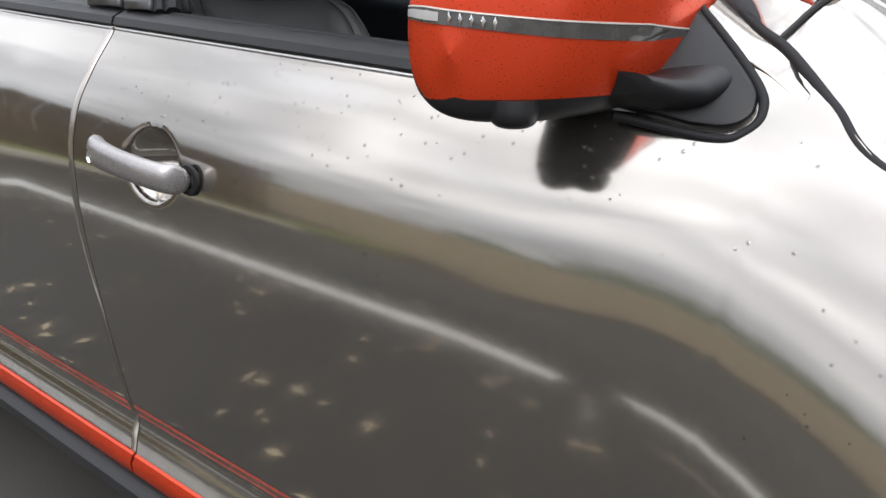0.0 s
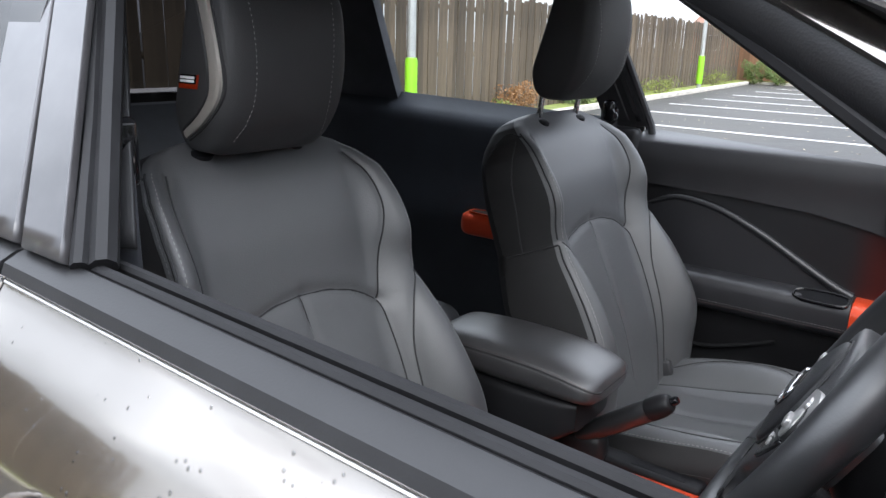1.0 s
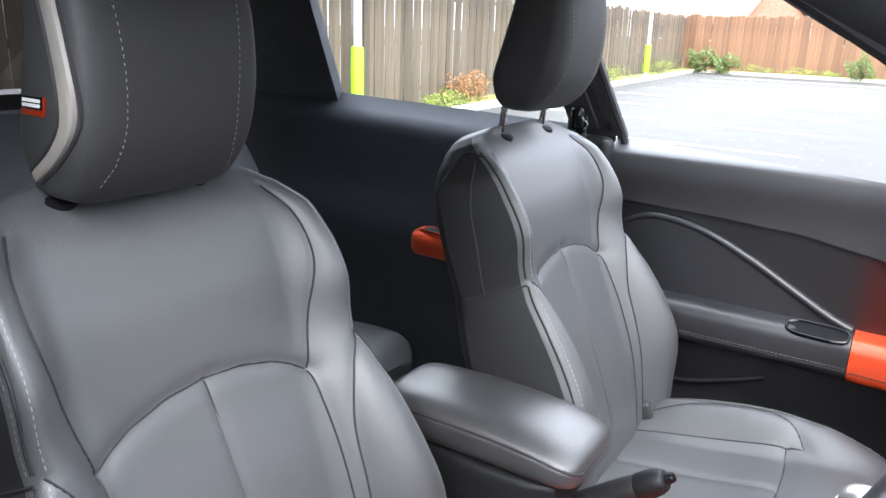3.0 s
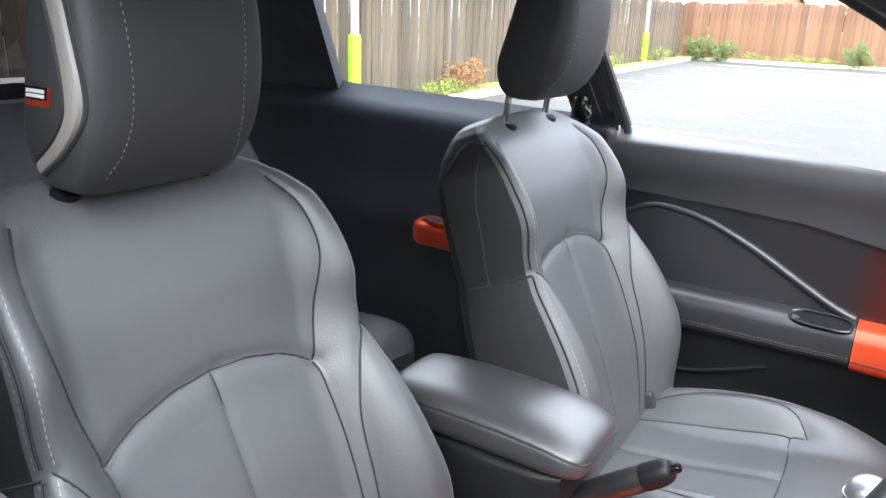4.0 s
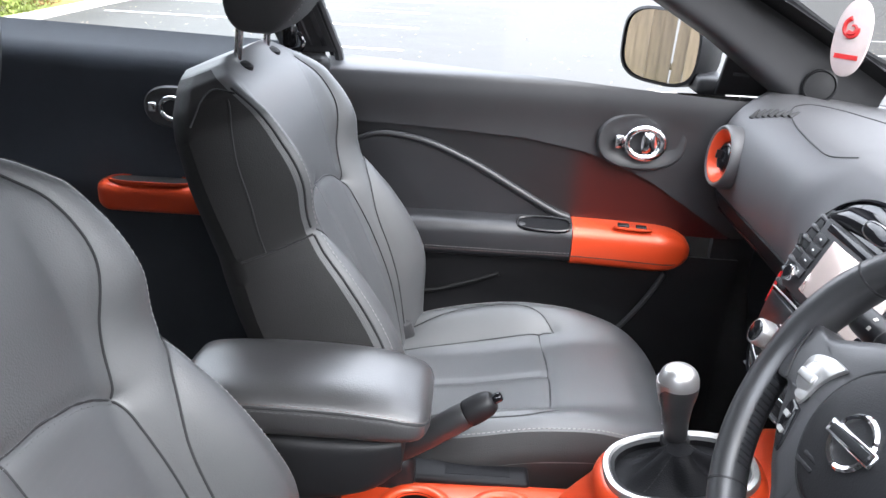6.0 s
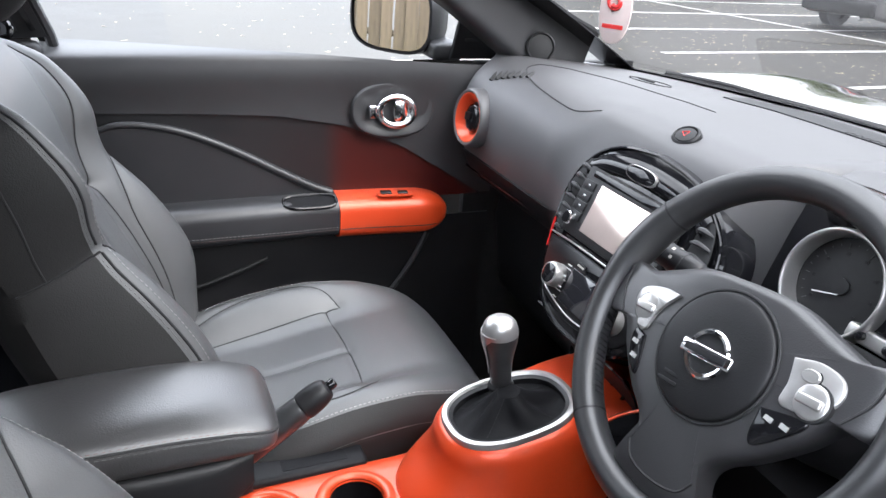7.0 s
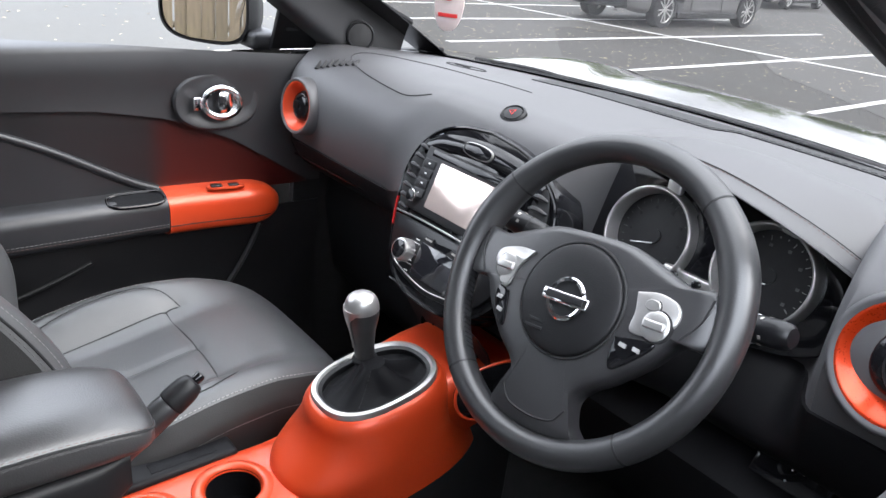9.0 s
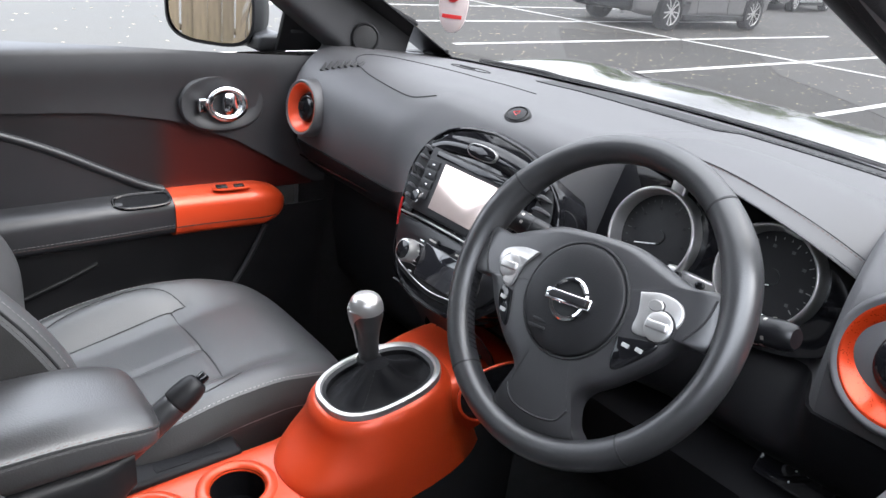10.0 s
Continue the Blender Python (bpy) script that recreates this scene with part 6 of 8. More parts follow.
# inner card seen from above
rows = [[(x, -0.722, belt(x) + 0.014), (x, -0.695, belt(x) - 0.004), (x, -0.690, 0.98), (x, -0.700, 0.80), (x, -0.705, 0.4)] for x in np.linspace(0.20, 0.98, 40)]
part("inner_card", Geo().net(np.array(rows)), DOORSKIN, ddoor, solid=0.004)
part("inner_armrest", Geo().net(rounded_loft(spl([(0.25, -0.69, 0.040, 0.66, 0.76), (0.5, -0.69, 0.055, 0.66, 0.765), (0.78, -0.69, 0.050, 0.66, 0.765), (0.82, -0.69, 0.03, 0.68, 0.75)], 24), 36, 4), wrap_v=True, cap=True), PLASTIC, ddoor)
# mirror sail and mirror
sail = [(0.79, -0.780, 1.046), (0.90, -0.789, 1.035), (0.965, -0.792, 1.026), (0.992, -0.790, 1.026), (1.007, -0.783, 1.032), (1.011, -0.774, 1.043), (1.000, -0.760, 1.062), (0.94, -0.725, 1.112), (0.86, -0.690, 1.165), (0.79, -0.690, 1.165)]
part("mirror_sail", Geo().plate(np.vstack([sail[:2], spl(sail[2:8], 40), sail[8:]]), (0.05, -1, 0.55), 0.014, 0.004), MIRRORBLACK, ddoor, "black mirror sail panel")
g = Geo()
g.tube(spl([(0.86, -0.694, 1.172), (0.94, -0.730, 1.118), (1.003, -0.766, 1.066), (1.017, -0.782, 1.042), (1.008, -0.793, 1.027), (0.985, -0.799, 1.021), (0.90, -0.800, 1.030)], 60), 0.0042, 14)
part("sail_seal", g, RUBBER, ddoor)
# mirror head: rings from the outboard end to the root
MH = [(-0.945, 0.828, 1.098, 0.012, 0.020), (-0.941, 0.834, 1.104, 0.040, 0.050), (-0.930, 0.846, 1.112, 0.068, 0.070), (-0.905, 0.862, 1.118, 0.084, 0.080), (-0.870, 0.882, 1.121, 0.090, 0.082), (-0.830, 0.900, 1.119, 0.086, 0.078), (-0.795, 0.914, 1.114, 0.080, 0.073), (-0.772, 0.922, 1.110, 0.070, 0.063), (-0.760, 0.928, 1.106, 0.052, 0.046)]
MH = spl(MH, 60)


def swept(p):
    """Sweeps the mirror head back towards its root along the car."""
    p = np.asarray(p, float)
    x = 0.7876 + (p[..., 0] - 0.80) * 0.8085
    y = -0.7497 + (p[..., 1] + 0.76) * 0.9417 + 0.4671 * (x - 0.80)
    z = 1.1047 + (p[..., 2] - 1.118) * 0.9903 + 0.0247 * (x - 0.85)
    return np.stack([x, y, z], -1)


def mirror_ring(y, x, z, a, b, lo, hi, n=60, grow=0.0):
    w = np.linspace(lo, hi, n)
    c, s = np.cos(w), np.sin(w)
    e = 2 / 2.6
    return swept(np.stack([x + (a + grow) * np.sign(c) * np.abs(c) ** e, y + 0 * w, z + (b + grow) * np.sign(s) * np.abs(s) ** e], 1))


tip_ring = MH[0].copy()
tip_ring[0], tip_ring[3], tip_ring[4] = -0.9475, 0.0005, 0.0005
root_ring = MH[-1].copy()
root_ring[0], root_ring[3], root_ring[4] = -0.755, 0.0005, 0.0005
MR = np.vstack([tip_ring, MH, root_ring])


def split_at(q):
    """Angle below the middle at which a mirror ring meets the joint between cap and base."""
    zb = np.interp(q[0], [-0.95, -0.85, -0.80, -0.75], [1.062, 1.062, 1.067, 1.080])
    k = np.clip((q[2] - zb) / max(q[4], 1e-4), 0.0, 1.0)
    return math.asin(min(1.0, k ** 1.3))


def cap_end(q):
    """Angle at which the cap gives way to the black rear rim."""
    k = float(np.clip((q[3] - 0.045) / 0.030, 0, 1))
    return np.pi + split_at(q) - (0.60 + split_at(q)) * k


mir = part("mirror_cap", Geo().net(np.stack([mirror_ring(*q, -split_at(q), cap_end(q), 70) for q in MR])), ORANGE, ddoor, "orange painted mirror cap", sharp=70)
part("mirror_rear_rim", Geo().net(np.stack([mirror_ring(*q, cap_end(q) - 0.02, np.pi + split_at(q) + 0.001, 24, -0.0012 if q[3] > 0.01 else 0) for q in MR])), MIRRORBLACK, mir, "black rear rim of the mirror housing", sharp=70)
part("mirror_base", Geo().net(np.stack([mirror_ring(*q, np.pi + split_at(q) - 0.02, 2 * np.pi - split_at(q) + 0.02, 40, -0.0015 if q[3] > 0.01 else 0) for q in MR])), MIRRORBLACK, mir, "black lower mirror housing", sharp=70)
m = frame_of((0.848, -0.882, 1.038), (0.05, -0.05, -1), (1, 0, 0))
part("camera_pod", Geo().lathe(spl([(0.020, -0.010), (0.0205, 0.002), (0.018, 0.009), (0.011, 0.013), (0.0005, 0.014)], 20), m, 36), MIRRORBLACK, mir)
part("mirror_rim", Geo().tube(swept([(MH[8][1] - MH[8][3] * math.cos(a) ** 0.77 - 0.001, np.interp(abs(a), [0, 1.35], [-0.925, -0.885]), MH[8][2] + MH[8][4] * np.sign(a) * abs(math.sin(a)) ** 0.77) for a in np.linspace(-1.35, 1.1, 40)]), 0.0055, 8), PLASTIC, mir)
MF = spl(MR, 500)


def mirror_y(x, z):
    """Outboard face of the mirror cap over (x, z)."""
    x0 = 0.80 + (x - 0.7876) / 0.8085
    z0 = 1.118 + (z - 1.1047 - 0.0247 * (x - 0.85)) / 0.9903
    k = np.abs((x0 - MF[:, 1]) / np.maximum(MF[:, 3], 1e-4)) ** 2.6 + np.abs((z0 - MF[:, 2]) / np.maximum(MF[:, 4], 1e-4)) ** 2.6
    i = int(np.argmax(k <= 1))
    return swept((x0, MF[i, 0], z0))[1] if k[i] <= 1 else None


rows = []
for x in np.linspace(0.775, 0.945, 90):
    zc = np.interp(x, [0.78, 0.88, 0.95], [1.115, 1.1045, 1.098])
    hw = np.interp(x, [0.775, 0.79, 0.81, 0.87, 0.925, 0.945], [0.0048, 0.0060, 0.0056, 0.0062, 0.0066, 0.001])
    pts = [(x, mirror_y(x, z), z) for z in np.linspace(zc - hw, zc + hw, 6)]
    if all(p[1] is not None for p in pts):
        rows.append([(p[0], p[1] - 0.0018, p[2]) for p in pts])
strip = part("indicator_strip", Geo().net(np.array(rows)), LENS, mir, "clear smoked indicator strip", solid=0.003)
part("strip_end", Geo().net(np.array([[(x, y - 0.0012, z) for x, y, z in r[1:-1]] for r in rows if r[0][0] < 0.802])), SATIN, strip, "bright clear end of the strip")
g = Geo()
g.tube([(r[-1][0], r[-1][1] - 0.0004, r[-1][2]) for r in rows], 0.0010, 6)
part("strip_edge", g, DULLSILVER, strip, "pale upper edge")
for x in np.linspace(0.810, 0.842, 5):
    zc = np.interp(x, [0.78, 0.88, 0.95], [1.115, 1.1045, 1.098])
    y = mirror_y(x, zc) - 0.0024
    part("strip_facet", Geo().plate([(x - 0.0020, y, zc), (x, y, zc - 0.0048), (x + 0.0020, y, zc), (x, y, zc + 0.0048)], (0, -1, 0), 0.002, 0.0006), CHROME, strip, "bright diamond facet")
part("mirror_arm", Geo().net(np.stack([oval(frame_of(c, (0.12, 1, 0.05), (1, 0, 0.1)), a, b, 36, 2.4) for c, a, b in (((0.900, -0.822, 1.060), 0.042, 0.010), ((0.918, -0.812, 1.054), 0.046, 0.013), ((0.935, -0.795, 1.052), 0.044, 0.015), ((0.950, -0.770, 1.058), 0.040, 0.016), ((0.955, -0.745, 1.068), 0.036, 0.016))]), wrap_v=True, cap=True), MIRRORBLACK, mir, "thin black mirror arm")
part("mirror_rear_glass", Geo().plate(oval(frame_of((0.806, -0.848, 1.104), (-1, 0.30, 0), (0, 1, 0)), 0.050, 0.052, 40, 3.2), (-1, 0.30, 0), 0.003, 0.0005), MIRROR, mir)

# ---- the rest of the car body ----
car = thing("car_body", (0.0, 0.0, 0.15), "grey metallic small crossover body with orange sill trim", "car")
rear = []
for i in range(90):
    q = i / 89
    p = spl(side_profile(-1.30 + (0.06 + 1.30) * q), 90)
    z = p[:, 1]
    rear.append(np.stack([-1.30 * (1 - q) + (shut(z) - 0.0022) * q, p[:, 0], z], 1))
part("rear_door_skin", Geo().net(np.stack(rear)), PAINT, car, "grey metallic rear door skin", solid=0.003, offset=0.0, sharp=70, crisp=False)
part("front_wing", Geo().net(side_net(1.02, 1.75, 70, 90)), PAINT, car, "grey metallic front wing with rain drops", solid=0.003, offset=0.0, sharp=70)
X = np.linspace(-1.0, 0.082, 60)
rows = [[(x, -0.783, belt(x) - 0.002), (x, -0.790, belt(x) + 0.004), (x, -0.786, belt(x) + 0.014), (x, -0.772, belt(x) + 0.021), (x, -0.755, belt(x) + 0.022)] for x in X]
part("rear_belt_moulding", Geo().net(np.array(rows)), TRIMBLACK, car, solid=0.003)
part("rear_bright_edge", Geo().tube([(x, -0.7865, belt(x) - 0.003) for x in X], 0.0022, 8), SATIN, car)
# orange strip on the sill, in two lengths that meet at the shut line, and the grey sill below
for x0, x1, nm in ((-1.2, 0.070, "sill_strip"), (0.076, 1.10, "sill_strip")):
    rows = [[(x, -0.838, 0.356), (x, -0.852, 0.350), (x, -0.858, 0.338), (x, -0.858, 0.318), (x, -0.850, 0.308), (x, -0.836, 0.304)] for x in np.linspace(x0, x1, 20)]
    part(nm, Geo().net(np.array(rows), cap=False), ORANGE, car, "orange sill strip", solid=0.003)
rows = [[(x, -0.800, 0.312), (x, -0.842, 0.300), (x, -0.868, 0.285), (x, -0.872, 0.268), (x, -0.850, 0.235), (x, -0.78, 0.205)] for x in np.linspace(-1.2, 1.2, 30)]
part("sill_cladding", Geo().net(np.array(rows)), TRIMBLACK, car, "grey plastic sill cladding", solid=0.004)
# right-hand B pillar outside: two leaning bars, window runs
def bar(a, b, wa, wb, n, thick, name, mat, parent, label="", curve=0.0):
    """A flat strip from a to b, widths along wa and wb, thick along n."""
    a, b, wa, wb, n = (np.array(q, float) for q in (a, b, wa, wb, n))
    rows = []
    for t in np.linspace(0, 1, 16):
        c, w = a + (b - a) * t, wa + (wb - wa) * t
        c = c - n * curve * (1 - (2 * t - 1) ** 2) * -1
        rows.append([c - w, c - w * 0.9 + n * thick, c + w * 0.9 + n * thick, c + w])
    return part(name, Geo().net(np.array(rows)), mat, parent, label, solid=0.003, sharp=30, crisp=False)


bar((0.128, -0.768, 1.095), (-0.075, -0.600, 1.36), (0.036, 0, 0), (0.036, 0, 0), (0, -1, 0.45), 0.006, "door_frame_post", PILLARFILM, ddoor, "dark grey door frame post")
bar((0.036, -0.768, 1.098), (-0.155, -0.600, 1.36), (0.048, 0, 0), (0.048, 0, 0), (0, -1, 0.45), 0.006, "rear_frame_post", PILLARFILM, car)
# unseen window frame, added to keep side light off the headrests
hd = [[(x, y, z) for y, z in ((-0.560, 1.485), (-0.598, 1.470), (-0.612, 1.440), (-0.606, 1.412), (-0.585, 1.402), (-0.560, 1.415))] for x in np.linspace(-0.80, 0.40, 30)]
part("window_header", Geo().net(np.array(hd)), TRIMBLACK, ddoor, "unseen upper window frame added to shade the headrests", solid=0.003)
g = Geo()
g.tube([(0.170, -0.762, 1.092), (0.070, -0.686, 1.20), (-0.060, -0.590, 1.36)], 0.0085, 8)
part("window_run", g, RUBBER, ddoor)
g = Geo()
g.tube([(0.182, -0.748, 1.092), (0.076, -0.672, 1.20), (-0.050, -0.576, 1.36)], 0.012, 8)
part("window_run", g, RUBBER, ddoor)
bar((0.115, -0.715, 1.09), (-0.10, -0.575, 1.36), (0.030, 0.02, 0), (0.030, 0.02, 0), (0.3, -0.2, 0.1), 0.004, "pillar_trim", PLASTIC, car)
g = Geo()
g.tube([(0.100, -0.670, 0.60), (0.085, -0.670, 1.09), (-0.06, -0.58, 1.34)], 0.020, 10, squash=0.25)
part("seat_belt", g, DARKCLOTH, car, "black seat belt webbing")
part("belt_guide", Geo().box((0.045, -0.675, 1.13), (0.075, -0.64, 1.20), bevel=0.008), GLOSS, car)
# right A pillar, roof rail, windscreen edge
AP = [((0.985, -0.690, 1.075)), ((0.902, -0.655, 1.128)), ((0.752, -0.600, 1.215)), ((0.601, -0.552, 1.305)), ((0.451, -0.520, 1.392)), ((0.30, -0.505, 1.455)), ((-0.1, -0.51, 1.49)), ((-0.7, -0.53, 1.49)), ((-1.3, -0.50, 1.47))]
ap = spl(AP, 90)
g = Geo()
g.tube(ap + [0.009, 0.0, 0.016], np.interp(np.linspace(0, 1, 90), [0, 0.1, 0.3, 0.6, 1], [0.020, 0.022, 0.024, 0.040, 0.05]), 16)
part("a_pillar_trim", g, PLASTIC, car, "dark inner windscreen pillar")
g = Geo()
g.tube(ap + [0.046, 0.006, 0.046], np.interp(np.linspace(0, 1, 90), [0, 0.1, 0.3, 0.6, 1], [0.022, 0.022, 0.024, 0.040, 0.045]), 16)
part("a_pillar_skin", g, PAINT, car, "grey metallic windscreen pillar")
g = Geo()
g.tube(ap[:40] + [-0.012, -0.006, 0.004], 0.007, 8)
part("pillar_seal", g, RUBBER, car)
SEALTOP = [(1.02, -0.740, 1.086), (0.985, -0.709, 1.102), (0.945, -0.682, 1.128), (0.885, -0.665, 1.182), (0.826, -0.650, 1.229), (0.755, -0.607, 1.270), (0.60, -0.560, 1.355), (0.45, -0.535, 1.43)]
inner = spl([(1.045, -0.776, 1.050), (1.005, -0.758, 1.074), (0.955, -0.742, 1.096), (0.90, -0.725, 1.137), (0.840, -0.700, 1.186), (0.803, -0.672, 1.212), (0.762, -0.642, 1.240), (0.719, -0.612, 1.268), (0.60, -0.585, 1.33), (0.45, -0.555, 1.40)], 40)
outer = spl([(1.045, -0.758, 1.062)] + SEALTOP, 40)
mid = (inner + outer) / 2 + [0.002, -0.004, 0.002]
part("pillar_panel", Geo().net(np.stack([inner + [-0.004, 0.012, -0.006], inner, mid, outer], 1)), PAINT, car, "grey metallic outer windscreen pillar", solid=0.003)
g = Geo()
g.tube(spl([(1.75, -0.842, 0.885), (1.40, -0.838, 0.942), (1.25, -0.830, 0.963), (1.112, -0.800, 1.012), (1.065, -0.770, 1.050)] + SEALTOP, 140), 0.0052, 14)
part("bonnet_gap_seal", g, RUBBER, car, "black gap seal along bonnet and windscreen")
oc_ = spl([(0.902, -0.668, 1.168), (0.945, -0.682, 1.128), (0.985, -0.708, 1.100), (1.02, -0.740, 1.089), (1.065, -0.770, 1.052), (1.112, -0.800, 1.013), (1.25, -0.830, 0.963)], 40)
ic_ = spl([(0.905, -0.640, 1.212), (0.952, -0.648, 1.186), (1.00, -0.655, 1.160), (1.07, -0.660, 1.124), (1.128, -0.664, 1.088), (1.216, -0.655, 1.046), (1.32, -0.620, 1.032)], 40)
mc_ = (oc_ + ic_) / 2 + [0.004, -0.006, 0.010]
part("bonnet_corner", Geo().net(net(np.stack([oc_, mc_, ic_], 1), 60, 12)), PAINT, car, "grey metallic corner panel at the windscreen foot", solid=0.002)
gp = net(np.stack([oc_, mc_, ic_], 1), 60, 12)[26]
part("corner_gap", Geo().tube(gp + [0.001, -0.001, 0.0015], 0.0026, 6), SEAM, car)
# left A pillar with tweeter
apl = spl([(1.12, 0.665, 1.045), (1.00, 0.648, 1.098), (0.85, 0.625, 1.180), (0.70, 0.595, 1.262), (0.55, 0.565, 1.345), (0.38, 0.53, 1.44), (-0.1, 0.53, 1.50), (-0.7, 0.55, 1.50), (-1.3, 0.50, 1.48)], 90)
rows = []
for i, q in enumerate(apl):
    h = np.interp(i / 89, [0, 0.12, 0.3, 1], [0.085, 0.075, 0.055, 0.05])
    d = np.array((0.35, 0, 0.94))
    rows.append([q - d * h + [0, 0.055, 0], q - d * h * 0.8 + [0, 0.004, 0], q - d * 0.2 * h, q + d * h * 0.6 + [0, 0.006, 0], q + d * h + [0.0, 0.03, 0]])
part("far_pillar_trim", Geo().net(net(rows, 90, 16)), DOORSKIN, car, "charcoal far windscreen pillar trim", solid=0.004)
g = Geo()
g.tube(apl[:50] + [0.045, 0.03, 0.062], 0.010, 8)
part("far_glass_edge", g, RUBBER, car)
m = frame_of((0.986, 0.631, 1.089), (-0.35, -0.92, 0.12), (0, 0, 1))
tw = part("tweeter_ring", Geo().lathe([(0.031, -0.01), (0.031, 0.004), (0.028, 0.006), (0.0255, 0.003)], m, 40, cap=False), PLASTIC, car)
part("tweeter_mesh", Geo().lathe([(0.0258, 0.003), (0.018, 0.005), (0.0005, 0.006)], m, 40), SEAM, tw)
# bonnet, cowl and windscreen
bon = []
for q in np.linspace(0, 1, 40):
    row = []
    for v in np.linspace(1, -1, 80):
        xr = 1.375 - 0.350 * v * v
        x = xr + (2.15 - xr) * q
        ye = np.interp(x, [1.02, 1.065, 1.112, 1.25, 1.6, 2.15], [0.737, 0.766, 0.796, 0.826, 0.836, 0.80])
        ze = np.interp(x, [1.02, 1.065, 1.112, 1.25, 1.6, 2.15], [1.087, 1.05, 1.011, 0.962, 0.91, 0.80])
        zc = 1.014 + 0.020 * math.sin(math.pi * min(1.0, q * 1.2)) - 0.11 * q ** 3 + 0.026 * np.exp(-((abs(v) - 0.72) / 0.12) ** 2)
        row.append((x, v * ye, zc + (ze - zc) * abs(v) ** 6))
    bon.append(row)
part("bonnet", Geo().net(np.array(bon)), PAINT, car, "grey metallic bonnet with rain drops", solid=0.003)
rows = [[(1.385 - 0.30 * (y / 0.7) ** 2, y, 1.005), (1.36 - 0.26 * (y / 0.7) ** 2, y, 1.022), (1.335 - 0.20 * (y / 0.72) ** 2, y, 1.032)] for y in np.linspace(0.72, -0.70, 40)]
part("cowl", Geo().net(np.array(rows)), TRIMBLACK, car, "black scuttle panel", solid=0.003)
g = Geo()
g.tube(spl([(1.365, -0.50, 1.026), (1.395, -0.20, 1.034), (1.39, 0.10, 1.036), (1.36, 0.42, 1.034)], 40), 0.007, 6)
part("wiper_blade", g, RUBBER, car, "black wiper blade")
g = Geo()
g.tube(spl([(1.37, 0.30, 1.028), (1.36, 0.45, 1.034), (1.30, 0.60, 1.034)], 24), 0.008, 6)
part("wiper_blade", g, RUBBER, car)
ws = [[(1.385 - 0.17 * (y / 0.7) ** 2 - q * (0.93 - 0.05 * (y / 0.7) ** 2), y * (1 - 0.20 * q), 1.035 + 0.405 * q + 0.035 * np.sin(np.pi * q) + 0.012 * q * (1 - (y / 0.7) ** 2)) for y in np.linspace(0.70, -0.70, 40)] for q in np.linspace(0, 1, 24)]
wsob = part("windscreen", Geo().net(np.array(ws)), SCREENGLASS, car, "clear windscreen")
wsob.visible_shadow = False
fr_ = [[(1.378 - 0.17 * (y / 0.7) ** 2 - q * 0.93, y, 1.034 + 0.45 * q) for y in np.linspace(0.69, -0.69, 40)] for q in np.linspace(-0.01, 0.024, 4)]
for sg in (1, -1):
    fs_ = [[(1.383 - 0.17 * (y / 0.7) ** 2 - q * (0.93 - 0.05 * (y / 0.7) ** 2), sg * y * (1 - 0.20 * q), 1.033 + 0.405 * q + 0.035 * np.sin(np.pi * q) + 0.012 * q * (1 - (y / 0.7) ** 2)) for y in (0.625, 0.66, 0.70)] for q in np.linspace(0, 1, 30)]
    part("windscreen_side_border", Geo().net(np.array(fs_)), GLOSS, car, solid=0.002)
part("windscreen_border", Geo().net(np.array(fr_)), GLOSS, car, "black printed border of the windscreen", solid=0.002)
# roof, headlining, rear glass, tailgate
def roof_z(x, y):
    return 1.555 - 0.045 * ((x + 0.35) / 0.9) ** 2 - 0.05 * (abs(y) / 0.55) ** 3


rf = [[(x, y, roof_z(x, y)) for y in np.linspace(0.60, -0.60, 30)] for x in np.linspace(-1.35, 0.46, 30)]
part("roof_skin", Geo().net(np.array(rf)), PAINT, car, solid=0.003)
hl = part("headlining", Geo().net(np.array([[(x, y, z - 0.035) for x, y, z in row] for row in rf])), HEADLINER, None, solid=0.003)
tagged(hl, "pale grey cloth headlining", "ceiling", kind="structure")
hl.name = "ceiling"
rows = [[(-1.34, y * 0.85, 1.46), (-1.50, y * 0.93, 1.27), (-1.62, y, 1.09)] for y in np.linspace(0.62, -0.62, 16)]
tg = part("tailgate_glass", Geo().net(np.array(rows)), TINT, car, "tinted tailgate glass")
tg.visible_shadow = False
part("tailgate", Geo().net(np.array([[(-1.62, y, 1.09), (-1.68, y, 0.95), (-1.72, y, 0.7), (-1.70, y, 0.40)] for y in np.linspace(0.70, -0.70, 12)])), PAINT, car, solid=0.03)
for sg in (1, -1):
    part("rear_quarter", Geo().net(np.array([[(x, sg * 0.80, 1.09), (x, sg * 0.85, 0.85), (x, sg * 0.84, 0.6), (x, sg * 0.80, 0.35)] for x in ((-1.70, -1.5, -1.29) if sg < 0 else (-1.70, -1.2, -0.5, 0.02))])), PAINT, car, solid=0.003)
    # C pillar between rear side glass and tailgate
    part("c_pillar", Geo().net(np.array([[(-0.755 + 0.04 * k, sg * (0.775 - 0.20 * k), 1.09 + 0.37 * k), (-1.2 - 0.06 * k, sg * (0.77 - 0.22 * k), 1.09 + 0.36 * k), (-1.62 + 0.26 * k, sg * (0.70 - 0.17 * k), 1.09 + 0.35 * k)] for k in np.linspace(0, 1, 8)])), PAINT if sg < 0 else DARKCLOTH, car, solid=0.03)
